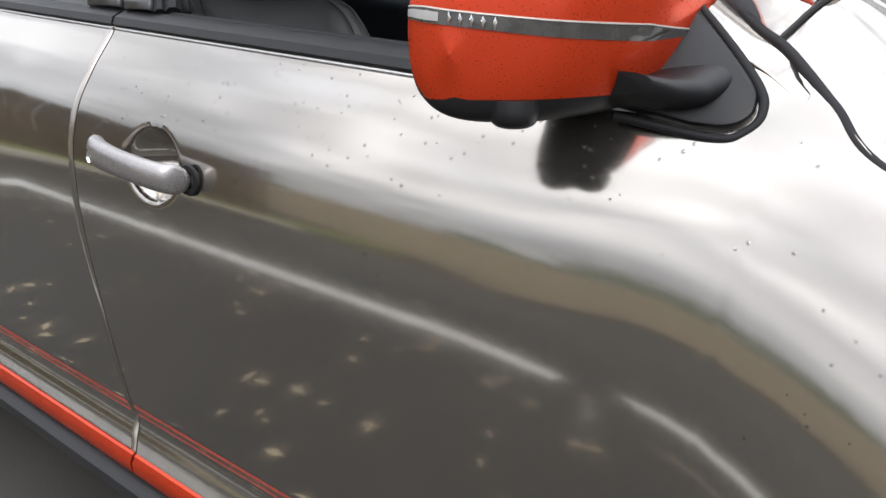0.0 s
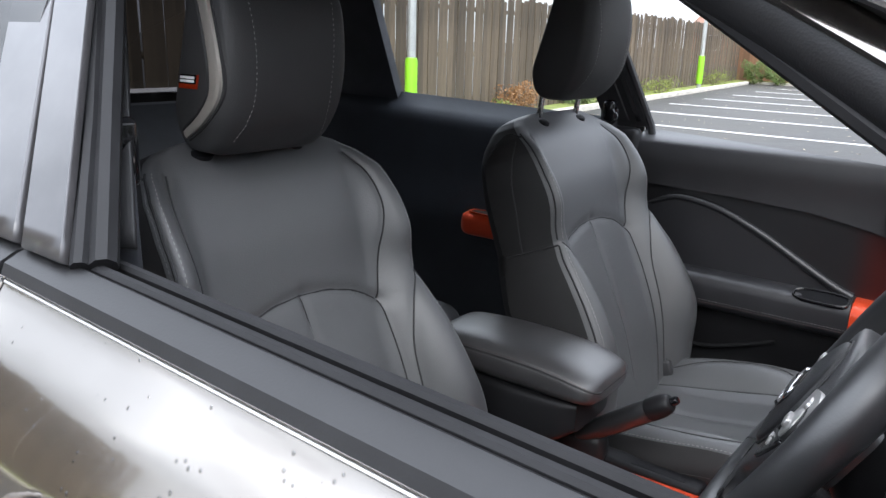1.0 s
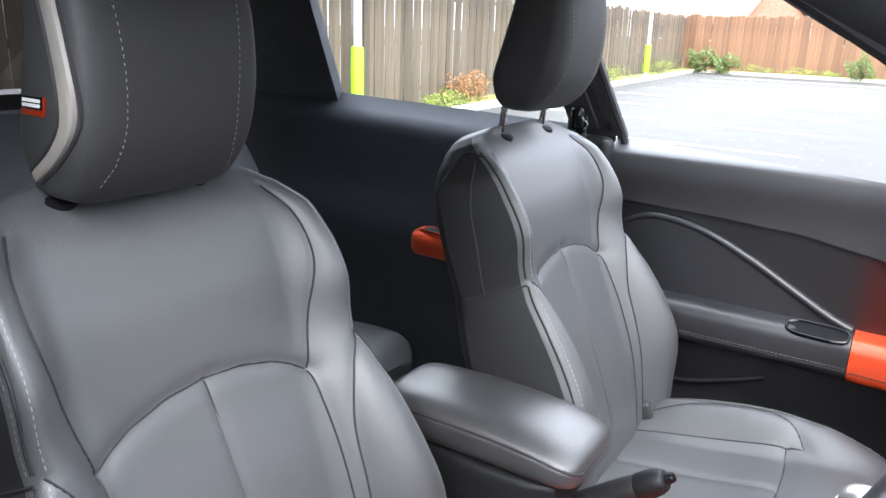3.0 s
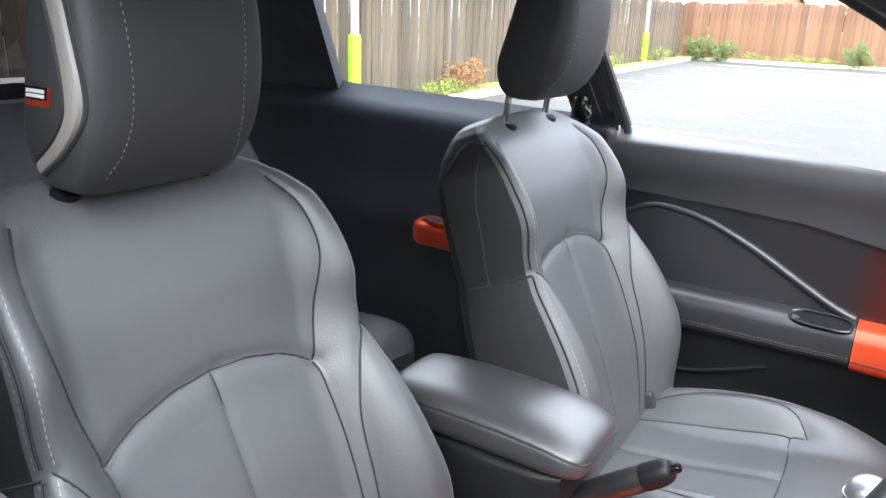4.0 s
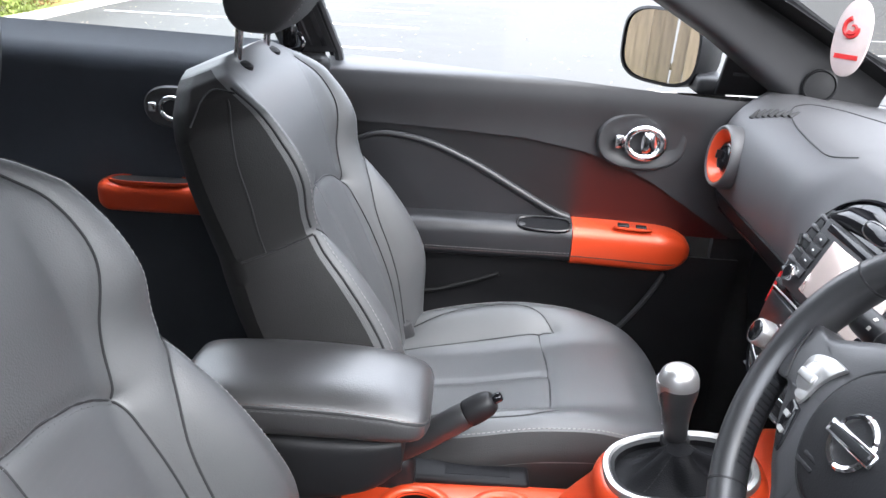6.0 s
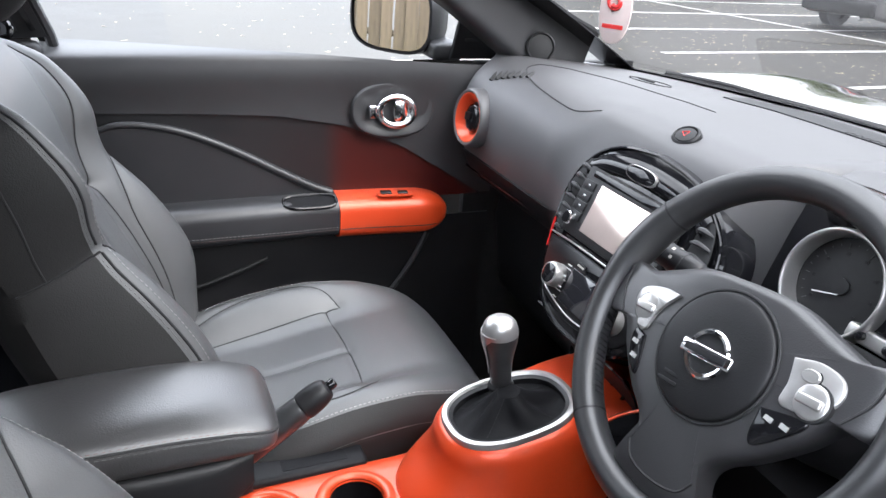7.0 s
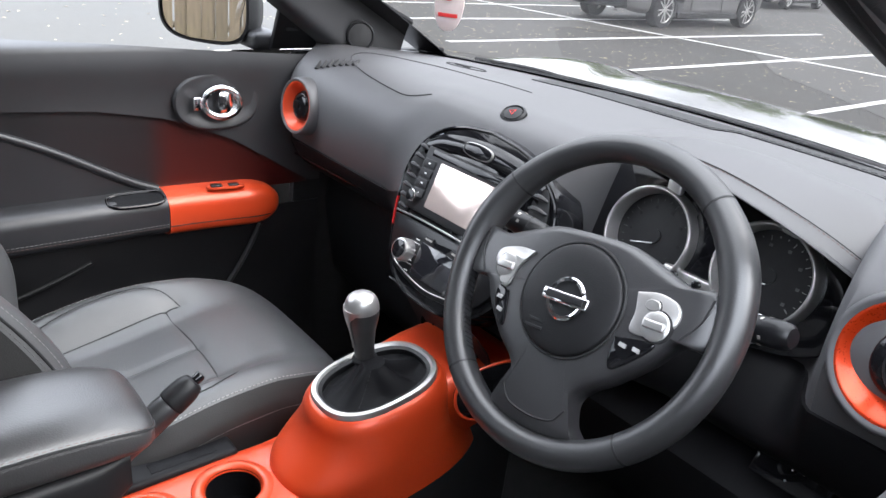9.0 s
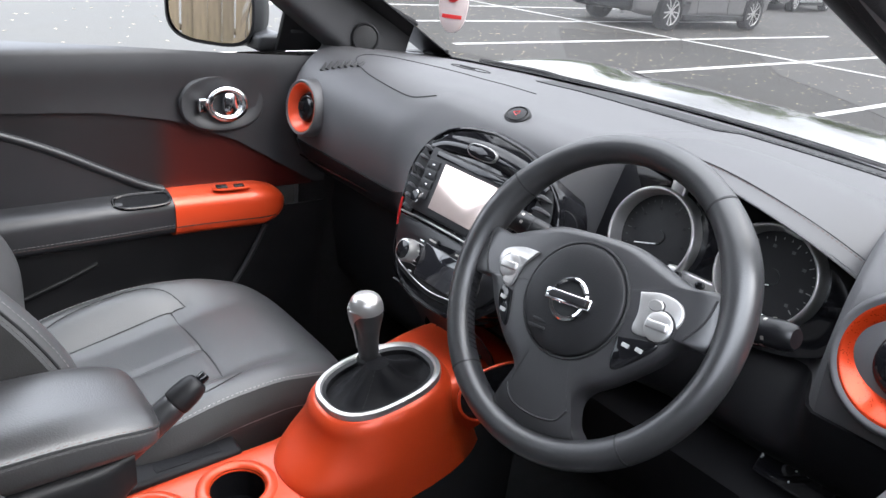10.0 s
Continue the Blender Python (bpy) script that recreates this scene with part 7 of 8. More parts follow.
# right rear window glass and its header
for sg in (-1, 1):
    x0, x1 = -0.76, -0.015
    rows = [[(x0 + (x1 - x0) * u + (0.04 * (1 - u) - 0.10 * u) * k, sg * (0.770 - 0.20 * k), belt(0) + 0.01 + 0.35 * k) for u in np.linspace(0, 1, 12)] for k in np.linspace(0, 1, 8)]
    gl_ = part("rear_side_glass", Geo().net(np.array(rows)), TINT if sg < 0 else GLASS, car, "tinted rear side glass" if sg < 0 else "clear rear side glass with rain drops")
    gl_.visible_shadow = False
# left B pillar trim, seals and belt hanger
bar((0.000, 0.745, 1.09), (-0.105, 0.600, 1.42), (0.055, 0.01, 0), (0.055, 0.01, 0), (0, -1, -0.35), 0.010, "far_b_pillar", DOORSKIN, car, "black far door pillar trim")
for u, wd, mt in ((-0.022, 0.010, DASH), (0.010, 0.006, DASH), (0.032, 0.005, RUBBER)):
    bar((u, 0.733, 1.10), (u - 0.105, 0.588, 1.43), (wd, 0.004, 0), (wd, 0.004, 0), (0, -1, -0.35), 0.003, "pillar_strip", mt, car)
g = Geo()
g.tube([(0.062, 0.755, 1.05), (0.055, 0.752, 1.09), (-0.045, 0.605, 1.42)], 0.010, 8)
part("far_door_seal", g, DOORSKIN, car)
g = Geo()
g.tube([(0.045, 0.775, 1.07), (0.035, 0.770, 1.10), (-0.060, 0.615, 1.42)], 0.008, 8)
part("far_window_run", g, RUBBER, car)
part("far_b_pillar_lower", Geo().box((-0.075, 0.700, 0.25), (0.045, 0.745, 1.085), bevel=0.02), PLASTIC, car)
part("belt_hanger", Geo().box((-0.040, 0.665, 1.100), (-0.010, 0.700, 1.150), bevel=0.010), GLOSS, car)
g = Geo()
g.tube([(-0.025, 0.680, 1.13), (-0.035, 0.675, 0.80), (-0.03, 0.68, 0.45)], 0.022, 10, squash=0.2)
part("far_seat_belt", g, DARKCLOTH, car)
g = Geo()
g.tube(spl([(-0.005, 0.660, 1.128), (0.006, 0.648, 1.118), (0.004, 0.642, 1.104), (-0.012, 0.648, 1.098)], 14), 0.005, 8)
part("coat_hook", g, GLOSS, car)
# left rear door card
rc = []
for x in np.linspace(-1.35, -0.02, 50):
    z = np.linspace(0.30, 1.112, 50)
    zz = z - 0.03 * (x + 0.4) * (z > 1.0)
    y = 0.700 + 0.052 * smooth01((z - 1.035) / 0.080) ** 1.6 + 0 * z - 0.02 * np.exp(-((z - 0.78) / 0.09) ** 2)
    rc.append(np.stack([0 * z + x, y, zz], 1))
rdoor = thing("rear_door", (-0.4, 0.72, 0.3), "far rear door card in black with an orange pull cup", "car door")
part("rear_card", Geo().net(np.stack(rc)), REARCARD, rdoor, solid=0.006)
rows = []
for x in np.concatenate([-0.445 + 0.03 * (1 - np.cos(np.linspace(0, np.pi / 2, 10))), np.linspace(-0.41, -0.17, 16)]):
    q = np.sqrt(max(0, 1 - max(0, (-0.405 - x) / 0.0402) ** 2))
    w = np.linspace(0, 2 * np.pi, 40, endpoint=False)
    c, s = np.cos(w), np.sin(w)
    e = 2 / 3.6
    rows.append(np.stack([0 * w + x, 0.69 - (0.060 * (0.2 + 0.8 * q)) * np.sign(c) * np.abs(c) ** e * (c > 0), 0.779 + (0.015 + 0.020 * q) * np.sign(s) * np.abs(s) ** e], 1))
rr = part("rear_pull", Geo().net(np.stack(rows), wrap_v=True, cap=True), REDTRIM, rdoor, "orange rear door pull")
m = pose(-0.322, 0.662, 0.8145)
part("pull_cup_rim", Geo().net(np.stack([oval(m, a, b, 40, 3, z) for a, b, z in ((0.092, 0.0275, -0.003), (0.092, 0.0275, 0.003), (0.087, 0.0235, 0.003), (0.086, 0.0225, -0.002))]), wrap_v=True), REDTRIM, rr)
# flat dark plane over the pull, painting the shade inside its cup
part("pull_cup_shade", Geo().net(np.stack([oval(m, 0.0865 * k, 0.0230 * k, 40, 3, 0.0006) for k in (1, 0.5, 0.01)]), wrap_v=True), SEAM, rr)
part("rear_window_switch", Geo().box((-0.225, 0.650, 0.814), (-0.200, 0.668, 0.819), bevel=0.002), GLOSS, rr)
m = frame_of((-0.275, 0.690, 0.965), (-0.03, -1, 0.05), (1, 0, 0))
rh = part("rear_handle_dish", Geo().net(np.stack([oval(m, a, b, 48, 2.3, z) for a, b, z in ((0.062, 0.044, 0.0), (0.058, 0.040, 0.005), (0.045, 0.030, 0.001), (0.001, 0.001, 0.0))]), wrap_v=True), DOORSKIN, rdoor)
g = Geo()
w = np.linspace(0, 2 * np.pi, 40, endpoint=False)
g.tube(at(m, np.stack([0.006 + 0.026 * np.cos(w), 0.022 * np.sin(w), 0.020 + 0.004 * np.cos(w)], 1)), 0.006, 10, closed=True)
part("rear_pull_ring", g, CHROME, rh, "chrome pull ring")
part("rear_lock_lever", Geo().box((-0.048, -0.010, 0.004), (-0.030, 0.010, 0.016), m, 0.003), CHROME, rh)
# rear bench
bench = thing("rear_seat", (-0.7, 0, 0.2), "dark rear bench seat in black leather", "car seat")
part("bench_cushion", Geo().net(rounded_loft(spl([(-0.95, 0.0, 0.60, 0.36, 0.52), (-0.75, 0.0, 0.62, 0.36, 0.545), (-0.50, 0.0, 0.62, 0.36, 0.57), (-0.40, 0.0, 0.60, 0.37, 0.565), (-0.355, 0.0, 0.55, 0.40, 0.52)], 30), 60, 6), wrap_v=True, cap=True), LEATHER, bench)
br_ = []
for k in np.linspace(0, 1, 30):
    xx, zz = -0.80 - 0.22 * k, 0.50 + 0.60 * k
    w = np.linspace(0, 2 * np.pi, 60, endpoint=False)
    c, s = np.cos(w), np.sin(w)
    h = 0.61 - 0.08 * k ** 4
    t_ = 0.075 * (1 - 0.6 * k ** 8)
    br_.append(np.stack([xx + t_ * np.sign(s) * np.abs(s) ** 0.5, h * np.sign(c) * np.abs(c) ** (1 / 3), zz + 0 * w], 1))
part("bench_back", Geo().net(np.stack(br_), wrap_v=True, cap=True), DARKCLOTH, bench)
# floor and bulkheads
fl = part("floor", Geo().net(np.array([[(x, y, 0.21) for y in np.linspace(0.78, -0.80, 8)] for x in np.linspace(-1.68, 1.30, 12)])), CARPET, None, solid=0.02)
tagged(fl, "black carpeted car floor", "floor", kind="structure")
bh = part("wall_front", Geo().net(np.array([[(1.30, y, z) for y in np.linspace(0.78, -0.80, 8)] for z in np.linspace(0.21, 1.02, 8)])), CARPET, None, solid=0.02)
tagged(bh, "black front bulkhead under the dashboard", "wall", kind="structure")
for sg in (1, -1):
    kp = part("wall_side", Geo().net(np.array([[(x, sg * 0.745, z) for x in (0.88, 1.05, 1.30)] for z in (0.21, 0.6, 1.04)])), CARPET, None, solid=0.02)
    tagged(kp, "black side trim of the footwell", "wall", kind="structure")
# raindrops on the painted panels
rng = np.random.RandomState(4)
g = Geo()
prof = [(1.0, 0.0), (0.85, 0.30), (0.5, 0.52), (0.05, 0.6)]


def drop(c, n, r):
    m_ = frame_of(c, n, (0.3, 0.1, 1))
    g.lathe([(a * r, b * r) for a, b in prof], m_, 7)


for k in range(620):
    x = rng.uniform(0.12, 0.98)
    z = 1.06 - abs(rng.normal(0, 0.07))
    p = spl(side_profile(x), 200)
    i = np.argmin(np.abs(p[:, 1] - z))
    if np.hypot((x - HX) / HA, (z - HZ) / HB) < 1.2 or i < 8:
        continue
    d_ = p[min(i + 1, 199)] - p[i - 1]
    n_ = np.array([0, d_[1], -d_[0]])
    n_ = n_ * (-1 if n_[1] > 0 else 1)
    drop((x, p[i, 0], p[i, 1]), n_ / np.linalg.norm(n_), rng.uniform(0.0014, 0.0036))
DROP = glass("water", (0.75, 0.75, 0.75))
rd = part("rain_drops", g, DROP, ddoor)
tagged(rd, kind="stuff")
g = Geo()
for k in range(260):
    x = rng.uniform(1.02, 1.5)
    p = spl(side_profile(x), 200)
    i = rng.randint(30, 110)
    if p[i, 1] > np.interp(x, [1.02, 1.065, 1.112, 1.25, 1.40, 1.75], [1.089, 1.052, 1.013, 0.963, 0.942, 0.885]) - 0.01:
        continue
    d_ = p[i + 1] - p[i - 1]
    n_ = np.array([0, d_[1], -d_[0]])
    n_ = n_ * (-1 if n_[1] > 0 else 1)
    drop((x, p[i, 0], p[i, 1]), n_ / np.linalg.norm(n_), rng.uniform(0.0012, 0.003))
rd = part("rain_drops", g, DROP, car)
tagged(rd, kind="stuff")


# ---- the car park ----
gnd = part("ground", Geo().net(np.array([[(x, y, 0.0) for y in np.linspace(-400, 400, 9)] for x in np.linspace(-400, 400, 9)])), ASPHALT)
tagged(gnd, "damp dark asphalt car park with scattered leaves", "ground", kind="structure")
pt = part("asphalt_patch", Geo().plate([(-3.2, 6.4, 0), (0.6, 6.0, 0), (0.9, 15.5, 0), (-1.7, 15.8, 0), (-1.9, 10.2, 0), (-2.6, 10.0, 0)], (0, 0, 1), 0.003), PATCH, smooth=False)
tagged(pt, "darker patched strip of asphalt", "pavement", kind="structure")


def painted(a, b, w=0.09):
    a, b = np.array((*a, 0.0)), np.array((*b, 0.0))
    d = (b - a) / np.linalg.norm(b - a)
    s = np.array((-d[1], d[0], 0)) * w / 2
    n = max(3, int(np.linalg.norm(b - a) / 0.4))
    rng_ = np.random.RandomState(int(abs(a[0] * 31 + a[1] * 17)) % 1000)
    rows = []
    for t in np.linspace(0, 1, n):
        c = a + (b - a) * t
        j = 1 + rng_.normal(0, 0.05)
        rows.append([c - s * j, c - s * j + [0, 0, 0.004], c + s * j + [0, 0, 0.004], c + s * j])
    ob = part("bay_line", Geo().net(np.array(rows)), ROADWHITE, smooth=False)
    tagged(ob, "worn white painted parking bay line", "road marking", "parking bay lines", "structure")
    return ob


# bays ahead of the car, either side of a long spine line
painted((11.55, 2.0), (10.15, 16.5))
for y, x0, x1 in ((4.72, 7.0, 14.9), (6.75, 6.2, 16.3), (8.72, 6.0, 16.0), (10.70, 5.6, 15.6), (2.6, 7.0, 15.2), (12.8, 5.6, 15.4)):
    painted((x0, y - 0.06), (x1, y + 0.10))
painted((6.05, 8.66), (5.80, 8.30))
painted((5.65, 10.62), (5.40, 10.28))
# bays beside the far fence
for k in range(8):
    y = 8.70 + 2.42 * k * (1.0 if k < 6 else 1.0)
    painted((-5.5, y + 0.10), (-0.55, y - 0.12))
# the line beside the car
painted((-6.5, -2.22), (0.22, -2.10), 0.10)
painted((0.42, -1.92), (1.5, -1.86), 0.10)

# kerb stones under the fences
FD = np.array((-0.0735, 0.9973))


def beside(y, out=0.0):
    """A place along the weathered fence at y, out metres in front of it."""
    return (-6.42 - 0.0737 * (y - 10.0) + out, y)


for i in range(37):
    x, y = beside(-5.9 + 0.915 * i, 0.66)
    kb = part("kerb_stone", Geo().box((-0.075, 0.0, -0.05), (0.075, 0.905, 0.10), pose(x, y, 0, 0, 0, 4.21), bevel=0.012), CONCRETE)
    tagged(kb, "pale concrete kerb stone along the fence", "kerb", "kerb stones")
for i in range(17):
    x = -7.05 + 0.915 * i
    kb = part("kerb_stone", Geo().box((x, 28.35, -0.05), (x + 0.905, 28.50, 0.10), bevel=0.012), CONCRETE)
    tagged(kb, "pale concrete kerb stone along the fence", "kerb", "kerb stones")
vg = part("verge", Geo().net(np.array([[(beside(y, -0.3)[0], y, 0.06), (beside(y, 0.2)[0], y, 0.09), (beside(y, 0.60)[0], y, 0.07)] for y in np.linspace(-8, 29.2, 60)])), GRASS)
tagged(vg, "thin grassy verge under the fence", "grass", kind="structure")
vg = part("verge", Geo().net(np.array([[(x, 28.45, 0.07), (x, 29.0, 0.10), (x, 29.6, 0.08)] for x in np.linspace(-7.7, 9, 40)])), GRASS)
tagged(vg, "thin grassy verge under the fence", "grass", kind="structure")


# lamp posts with lime sleeves
def lamp_post(x, y, name="lamp_post"):
    t = thing(name, (x, y, 0), "pale grey post with a lime green sleeve by the fence", "post", "sleeved posts")
    g = Geo()
    g.tube([(x, y, 0.0), (x, y, 3.2), (x, y, 6.0)], [0.062, 0.052, 0.045], 20)
    part("pole", g, POSTGREY, t)
    part("sleeve", Geo().lathe([(0.062, 0.22), (0.088, 0.22), (0.088, 0.97), (0.080, 1.01), (0.055, 1.02)], pose(x, y, 0), 28), GREENBAND, t, "lime green plastic sleeve")
    part("base_collar", Geo().lathe([(0.085, 0.0), (0.085, 0.05), (0.06, 0.06)], pose(x, y, 0), 24), POSTGREY, t)


lamp_post(-6.02, 7.27)
lamp_post(-6.72, 21.6)


# shrubs and weeds: many small leaves on stems
def leaf_cloud(name, spots, count, size, mat, seed, label, category, stems=True):
    r = np.random.RandomState(seed)
    t = thing(name, spots[0][0], label, category)
    g, sg_ = Geo(), Geo()
    V, F = [], []
    for (cx, cy, cz), (ax, ay, az) in spots:
        n = int(count / len(spots))
        for k in range(n):
            d = r.normal(0, 1, 3)
            d /= np.linalg.norm(d)
            q = r.uniform(0.35, 1.0) ** 0.6 * (0.8 + 0.3 * math.sin(5 * d[0] + 3 * d[2] + seed))
            c = np.array((cx, cy, cz)) + d * q * (ax, ay, az)
            if c[2] < 0.03:
                continue
            a = r.normal(0, 1, 3)
            a /= np.linalg.norm(a)
            b = np.cross(a, r.normal(0, 1, 3))
            b /= np.linalg.norm(b) + 1e-9
            s = size * r.uniform(0.6, 1.4)
            i = len(V)
            V += [c - a * s, c + b * s * 0.45 + a * s * 0.1, c + a * s, c - b * s * 0.45 + a * s * 0.1]
            F.append((i, i + 1, i + 2, i + 3))
        if stems:
            for k in range(7):
                a = r.uniform(0, 6.28)
                sg_.tube(spl([(cx, cy, 0.0), (cx + 0.4 * ax * math.cos(a), cy + 0.4 * ay * math.sin(a), cz), (cx + 0.8 * ax * math.cos(a), cy + 0.8 * ay * math.sin(a), cz + 0.7 * az)], 8), np.linspace(0.012, 0.003, 8), 5)
    g.raw(V, F)
    part("leaves", g.mesh("leaves", mat, False), mat, t)
    if stems:
        part("stems", sg_, BARK, t)
    return t


leaf_cloud("shrub", [((-6.9, 28.3, 0.42), (0.7, 0.45, 0.55)), ((-6.1, 28.3, 0.36), (0.7, 0.45, 0.42))], 5200, 0.034, LEAFGREEN, 3, "leafy green shrub at the fence corner", "shrub")
leaf_cloud("shrub", [((-1.6, 28.4, 0.40), (0.55, 0.42, 0.55))], 2600, 0.030, LEAFGREEN, 5, "bushy green weed against the fence", "shrub")
leaf_cloud("weeds", [((-4.9, 28.75, 0.16), (0.9, 0.28, 0.24)), ((-3.4, 28.75, 0.18), (0.9, 0.28, 0.22)), ((-2.5, 28.7, 0.14), (0.5, 0.25, 0.18)), ((*beside(18.5, 0.35), 0.25), (0.25, 2.0, 0.30)), ((*beside(24.5, 0.35), 0.30), (0.3, 2.6, 0.34)), ((1.4, 28.75, 0.16), (1.6, 0.25, 0.18))], 5200, 0.026, GRASS, 7, "straggling yellow-green weeds along the kerb", "weeds")
leaf_cloud("bramble", [((*beside(10.5, 0.25), 0.30), (0.30, 0.75, 0.34))], 1300, 0.028, LEAFDRY, 9, "brown dying bramble against the fence", "shrub")
leaf_cloud("bramble", [((*beside(9.6, 0.35), 0.14), (0.3, 0.7, 0.20))], 900, 0.030, GRASS, 11, "low green bramble at the fence foot", "shrub")
leaf_cloud("shrub", [((*beside(4.6, 0.3), 0.35), (0.35, 0.8, 0.40)), ((*beside(13.2, 0.3), 0.22), (0.3, 0.8, 0.26))], 2200, 0.034, LEAFGREEN, 13, "low green shrub at the fence foot", "shrub")

# fallen leaves
rng = np.random.RandomState(21)
V, F = [], []
for k in range(5200):
    if k < 650:
        x, y = rng.uniform(-4, 3.2), rng.uniform(-4.6, -0.95)
    elif k < 4200:
        x, y = rng.uniform(4, 20), rng.uniform(1, 16)
    else:
        x, y = rng.uniform(-6.4, 4), rng.uniform(3, 28)
    a = rng.uniform(0, 6.28)
    s = rng.uniform(0.012, 0.034)
    c, d = np.array((math.cos(a), math.sin(a), 0.0)), np.array((-math.sin(a), math.cos(a), 0.0))
    z = 0.006
    i = len(V)
    V += [np.array((x, y, z)) - c * s, np.array((x, y, z + 0.006)) + d * s * 0.5, np.array((x, y, z + 0.003)) + c * s, np.array((x, y, z + 0.004)) - d * s * 0.5]
    F.append((i, i + 1, i + 2, i + 3))
fl_ = part("fallen_leaves", Geo().raw(V, F).mesh("fallen_leaves", LEAFFALL, False), LEAFFALL)
tagged(fl_, "pale yellow-brown fallen leaves scattered on the asphalt", "leaves", kind="stuff")


# ---- parked cars ----
def parked_car(place, turn, paint, label):
    """A hatchback about 4.5 m long, nose along +x of its own axes."""
    M = Matrix.Translation(place) @ Matrix.Rotation(radians(turn), 4, "Z")
    t = thing("parked_car", M, label, "car", "parked cars")
    def put(name, g, mat, parent=None, lab="", **kw):
        g.v = [at(M, v) for v in g.v]
        return part(name, g, mat, parent or t, lab, **kw)
    # body: sections along x, each a half ring of (y, z)
    keys = [(-2.25, 0.62, 0.40, 0.78, 0.80), (-2.20, 0.78, 0.30, 0.88, 0.92), (-1.9, 0.86, 0.24, 0.93, 1.00), (-1.2, 0.90, 0.20, 0.94, 1.02), (0.0, 0.90, 0.20, 0.92, 0.99), (0.9, 0.90, 0.20, 0.88, 0.97), (1.5, 0.88, 0.22, 0.80, 0.90), (2.0, 0.82, 0.26, 0.72, 0.80), (2.22, 0.66, 0.34, 0.62, 0.68), (2.28, 0.45, 0.40, 0.56, 0.60)]
    rows = []
    for x, h, lo, sh, top in spl(keys, 60):
        ring = [(h * 0.86, lo), (h * 0.97, lo + 0.08), (h, lo + 0.28), (h * 1.0, sh - 0.16), (h * 0.97, sh - 0.03), (h * 0.90, top - 0.01), (h * 0.6, top + 0.02), (0.0, top + 0.03)]
        ring = ring + [(-y, z) for y, z in ring[-2::-1]]
        p = spl(ring, 61)
        # wheel arches
        q = np.stack([0 * p[:, 0] + x, p[:, 0], p[:, 1]], 1)
        for wx in (-1.32, 1.42):
            d = np.hypot(q[:, 0] - wx, q[:, 2] - 0.32)
            k = (d < 0.36) & (np.abs(q[:, 1]) > 0.5)
            q[k, 1] = np.sign(q[k, 1]) * 0.58
        rows.append(q)
    body = put("body", Geo().net(np.stack(rows), cap=True), paint, lab="", sharp=50)
    gh = [(-2.10, 0.60, 0.98, 1.02), (-1.75, 0.66, 0.98, 1.28), (-1.2, 0.69, 0.98, 1.42), (-0.4, 0.70, 0.98, 1.46), (0.2, 0.69, 0.98, 1.43), (0.6, 0.67, 0.98, 1.30), (1.15, 0.62, 0.95, 0.99)]
    rows = []
    for x, h, lo, top in spl(gh, 30):
        rows.append(spl([(x, 0.84, lo), (x, h + 0.03 + 0.06 * (top < 1.1), lo + (top - lo) * 0.7), (x, h * 0.85, top), (x, 0, top + 0.02), (x, -h * 0.85, top), (x, -h - 0.03 - 0.06 * (top < 1.1), lo + (top - lo) * 0.7), (x, -0.84, lo)], 30))
    put("glasshouse", Geo().net(np.stack(rows)), GLOSS, lab="dark glazed cabin")
    rf_ = [[(x, y, z + 0.012) for x, y, z in (r[9], r[12], r[15], r[17], r[20])] for r in np.stack(rows)[4:22]]
    put("roof", Geo().net(np.array(rf_)), paint)
    for sg in (-1, 1):
        put("sill", Geo().box((-0.95, sg * 0.885 - 0.02, 0.18), (1.05, sg * 0.885 + 0.02, 0.27), bevel=0.01), PLASTIC)
        for xx in (-0.55, 0.45):
            g = Geo()
            g.tube([(xx, sg * 0.905, 0.30), (xx - 0.04, sg * 0.908, 0.6), (xx - 0.02, sg * 0.89, 0.92)], 0.005, 5)
            put("door_gap", g, SEAM, body)
            put("door_pull", Geo().box((xx - 0.28, sg * 0.905 - 0.012, 0.80), (xx - 0.10, sg * 0.905 + 0.012, 0.83), bevel=0.008), paint, body)
        for wx in (-1.32, 1.42):
            m = frame_of((wx, sg * 0.80, 0.32), (0, sg, 0), (1, 0, 0))
            wh = put("wheel", Geo().lathe(spl([(0.20, -0.10), (0.31, -0.10), (0.325, -0.06), (0.325, 0.06), (0.31, 0.10), (0.235, 0.105)], 20), m, 40, cap=False), RUBBER)
            put("rim", Geo().lathe([(0.235, 0.10), (0.232, 0.085), (0.222, 0.080)], m, 40, cap=False), SATIN, wh)
            put("rim_dish", Geo().lathe([(0.222, 0.080), (0.215, 0.02), (0.05, 0.01)], m, 40), PLASTIC, wh)
            for k in range(10):
                mm = m @ Matrix.Rotation(radians(36 * k + (4 if k % 2 else -4)), 4, "Z")
                put("rim_arm", Geo().box((0.03, -0.012, 0.060), (0.222, 0.012, 0.088), mm, 0.004), SATIN, wh)
            put("hub_cap", Geo().lathe([(0.05, 0.05), (0.05, 0.09), (0.03, 0.097), (0.0005, 0.098)], m, 24), SATIN, wh)
        put("tail_lamp", Geo().box((-2.235, sg * 0.66 - 0.16, 0.74), (-1.98, sg * 0.66 + 0.13, 0.90), bevel=0.04), TAILRED)
    put("rear_bumper", Geo().box((-2.30, -0.72, 0.30), (-2.12, 0.72, 0.54), bevel=0.06), PLASTIC)
    put("plate_bar", Geo().box((-2.315, -0.26, 0.56), (-2.20, 0.26, 0.67), bevel=0.004), WHITEPRINT)
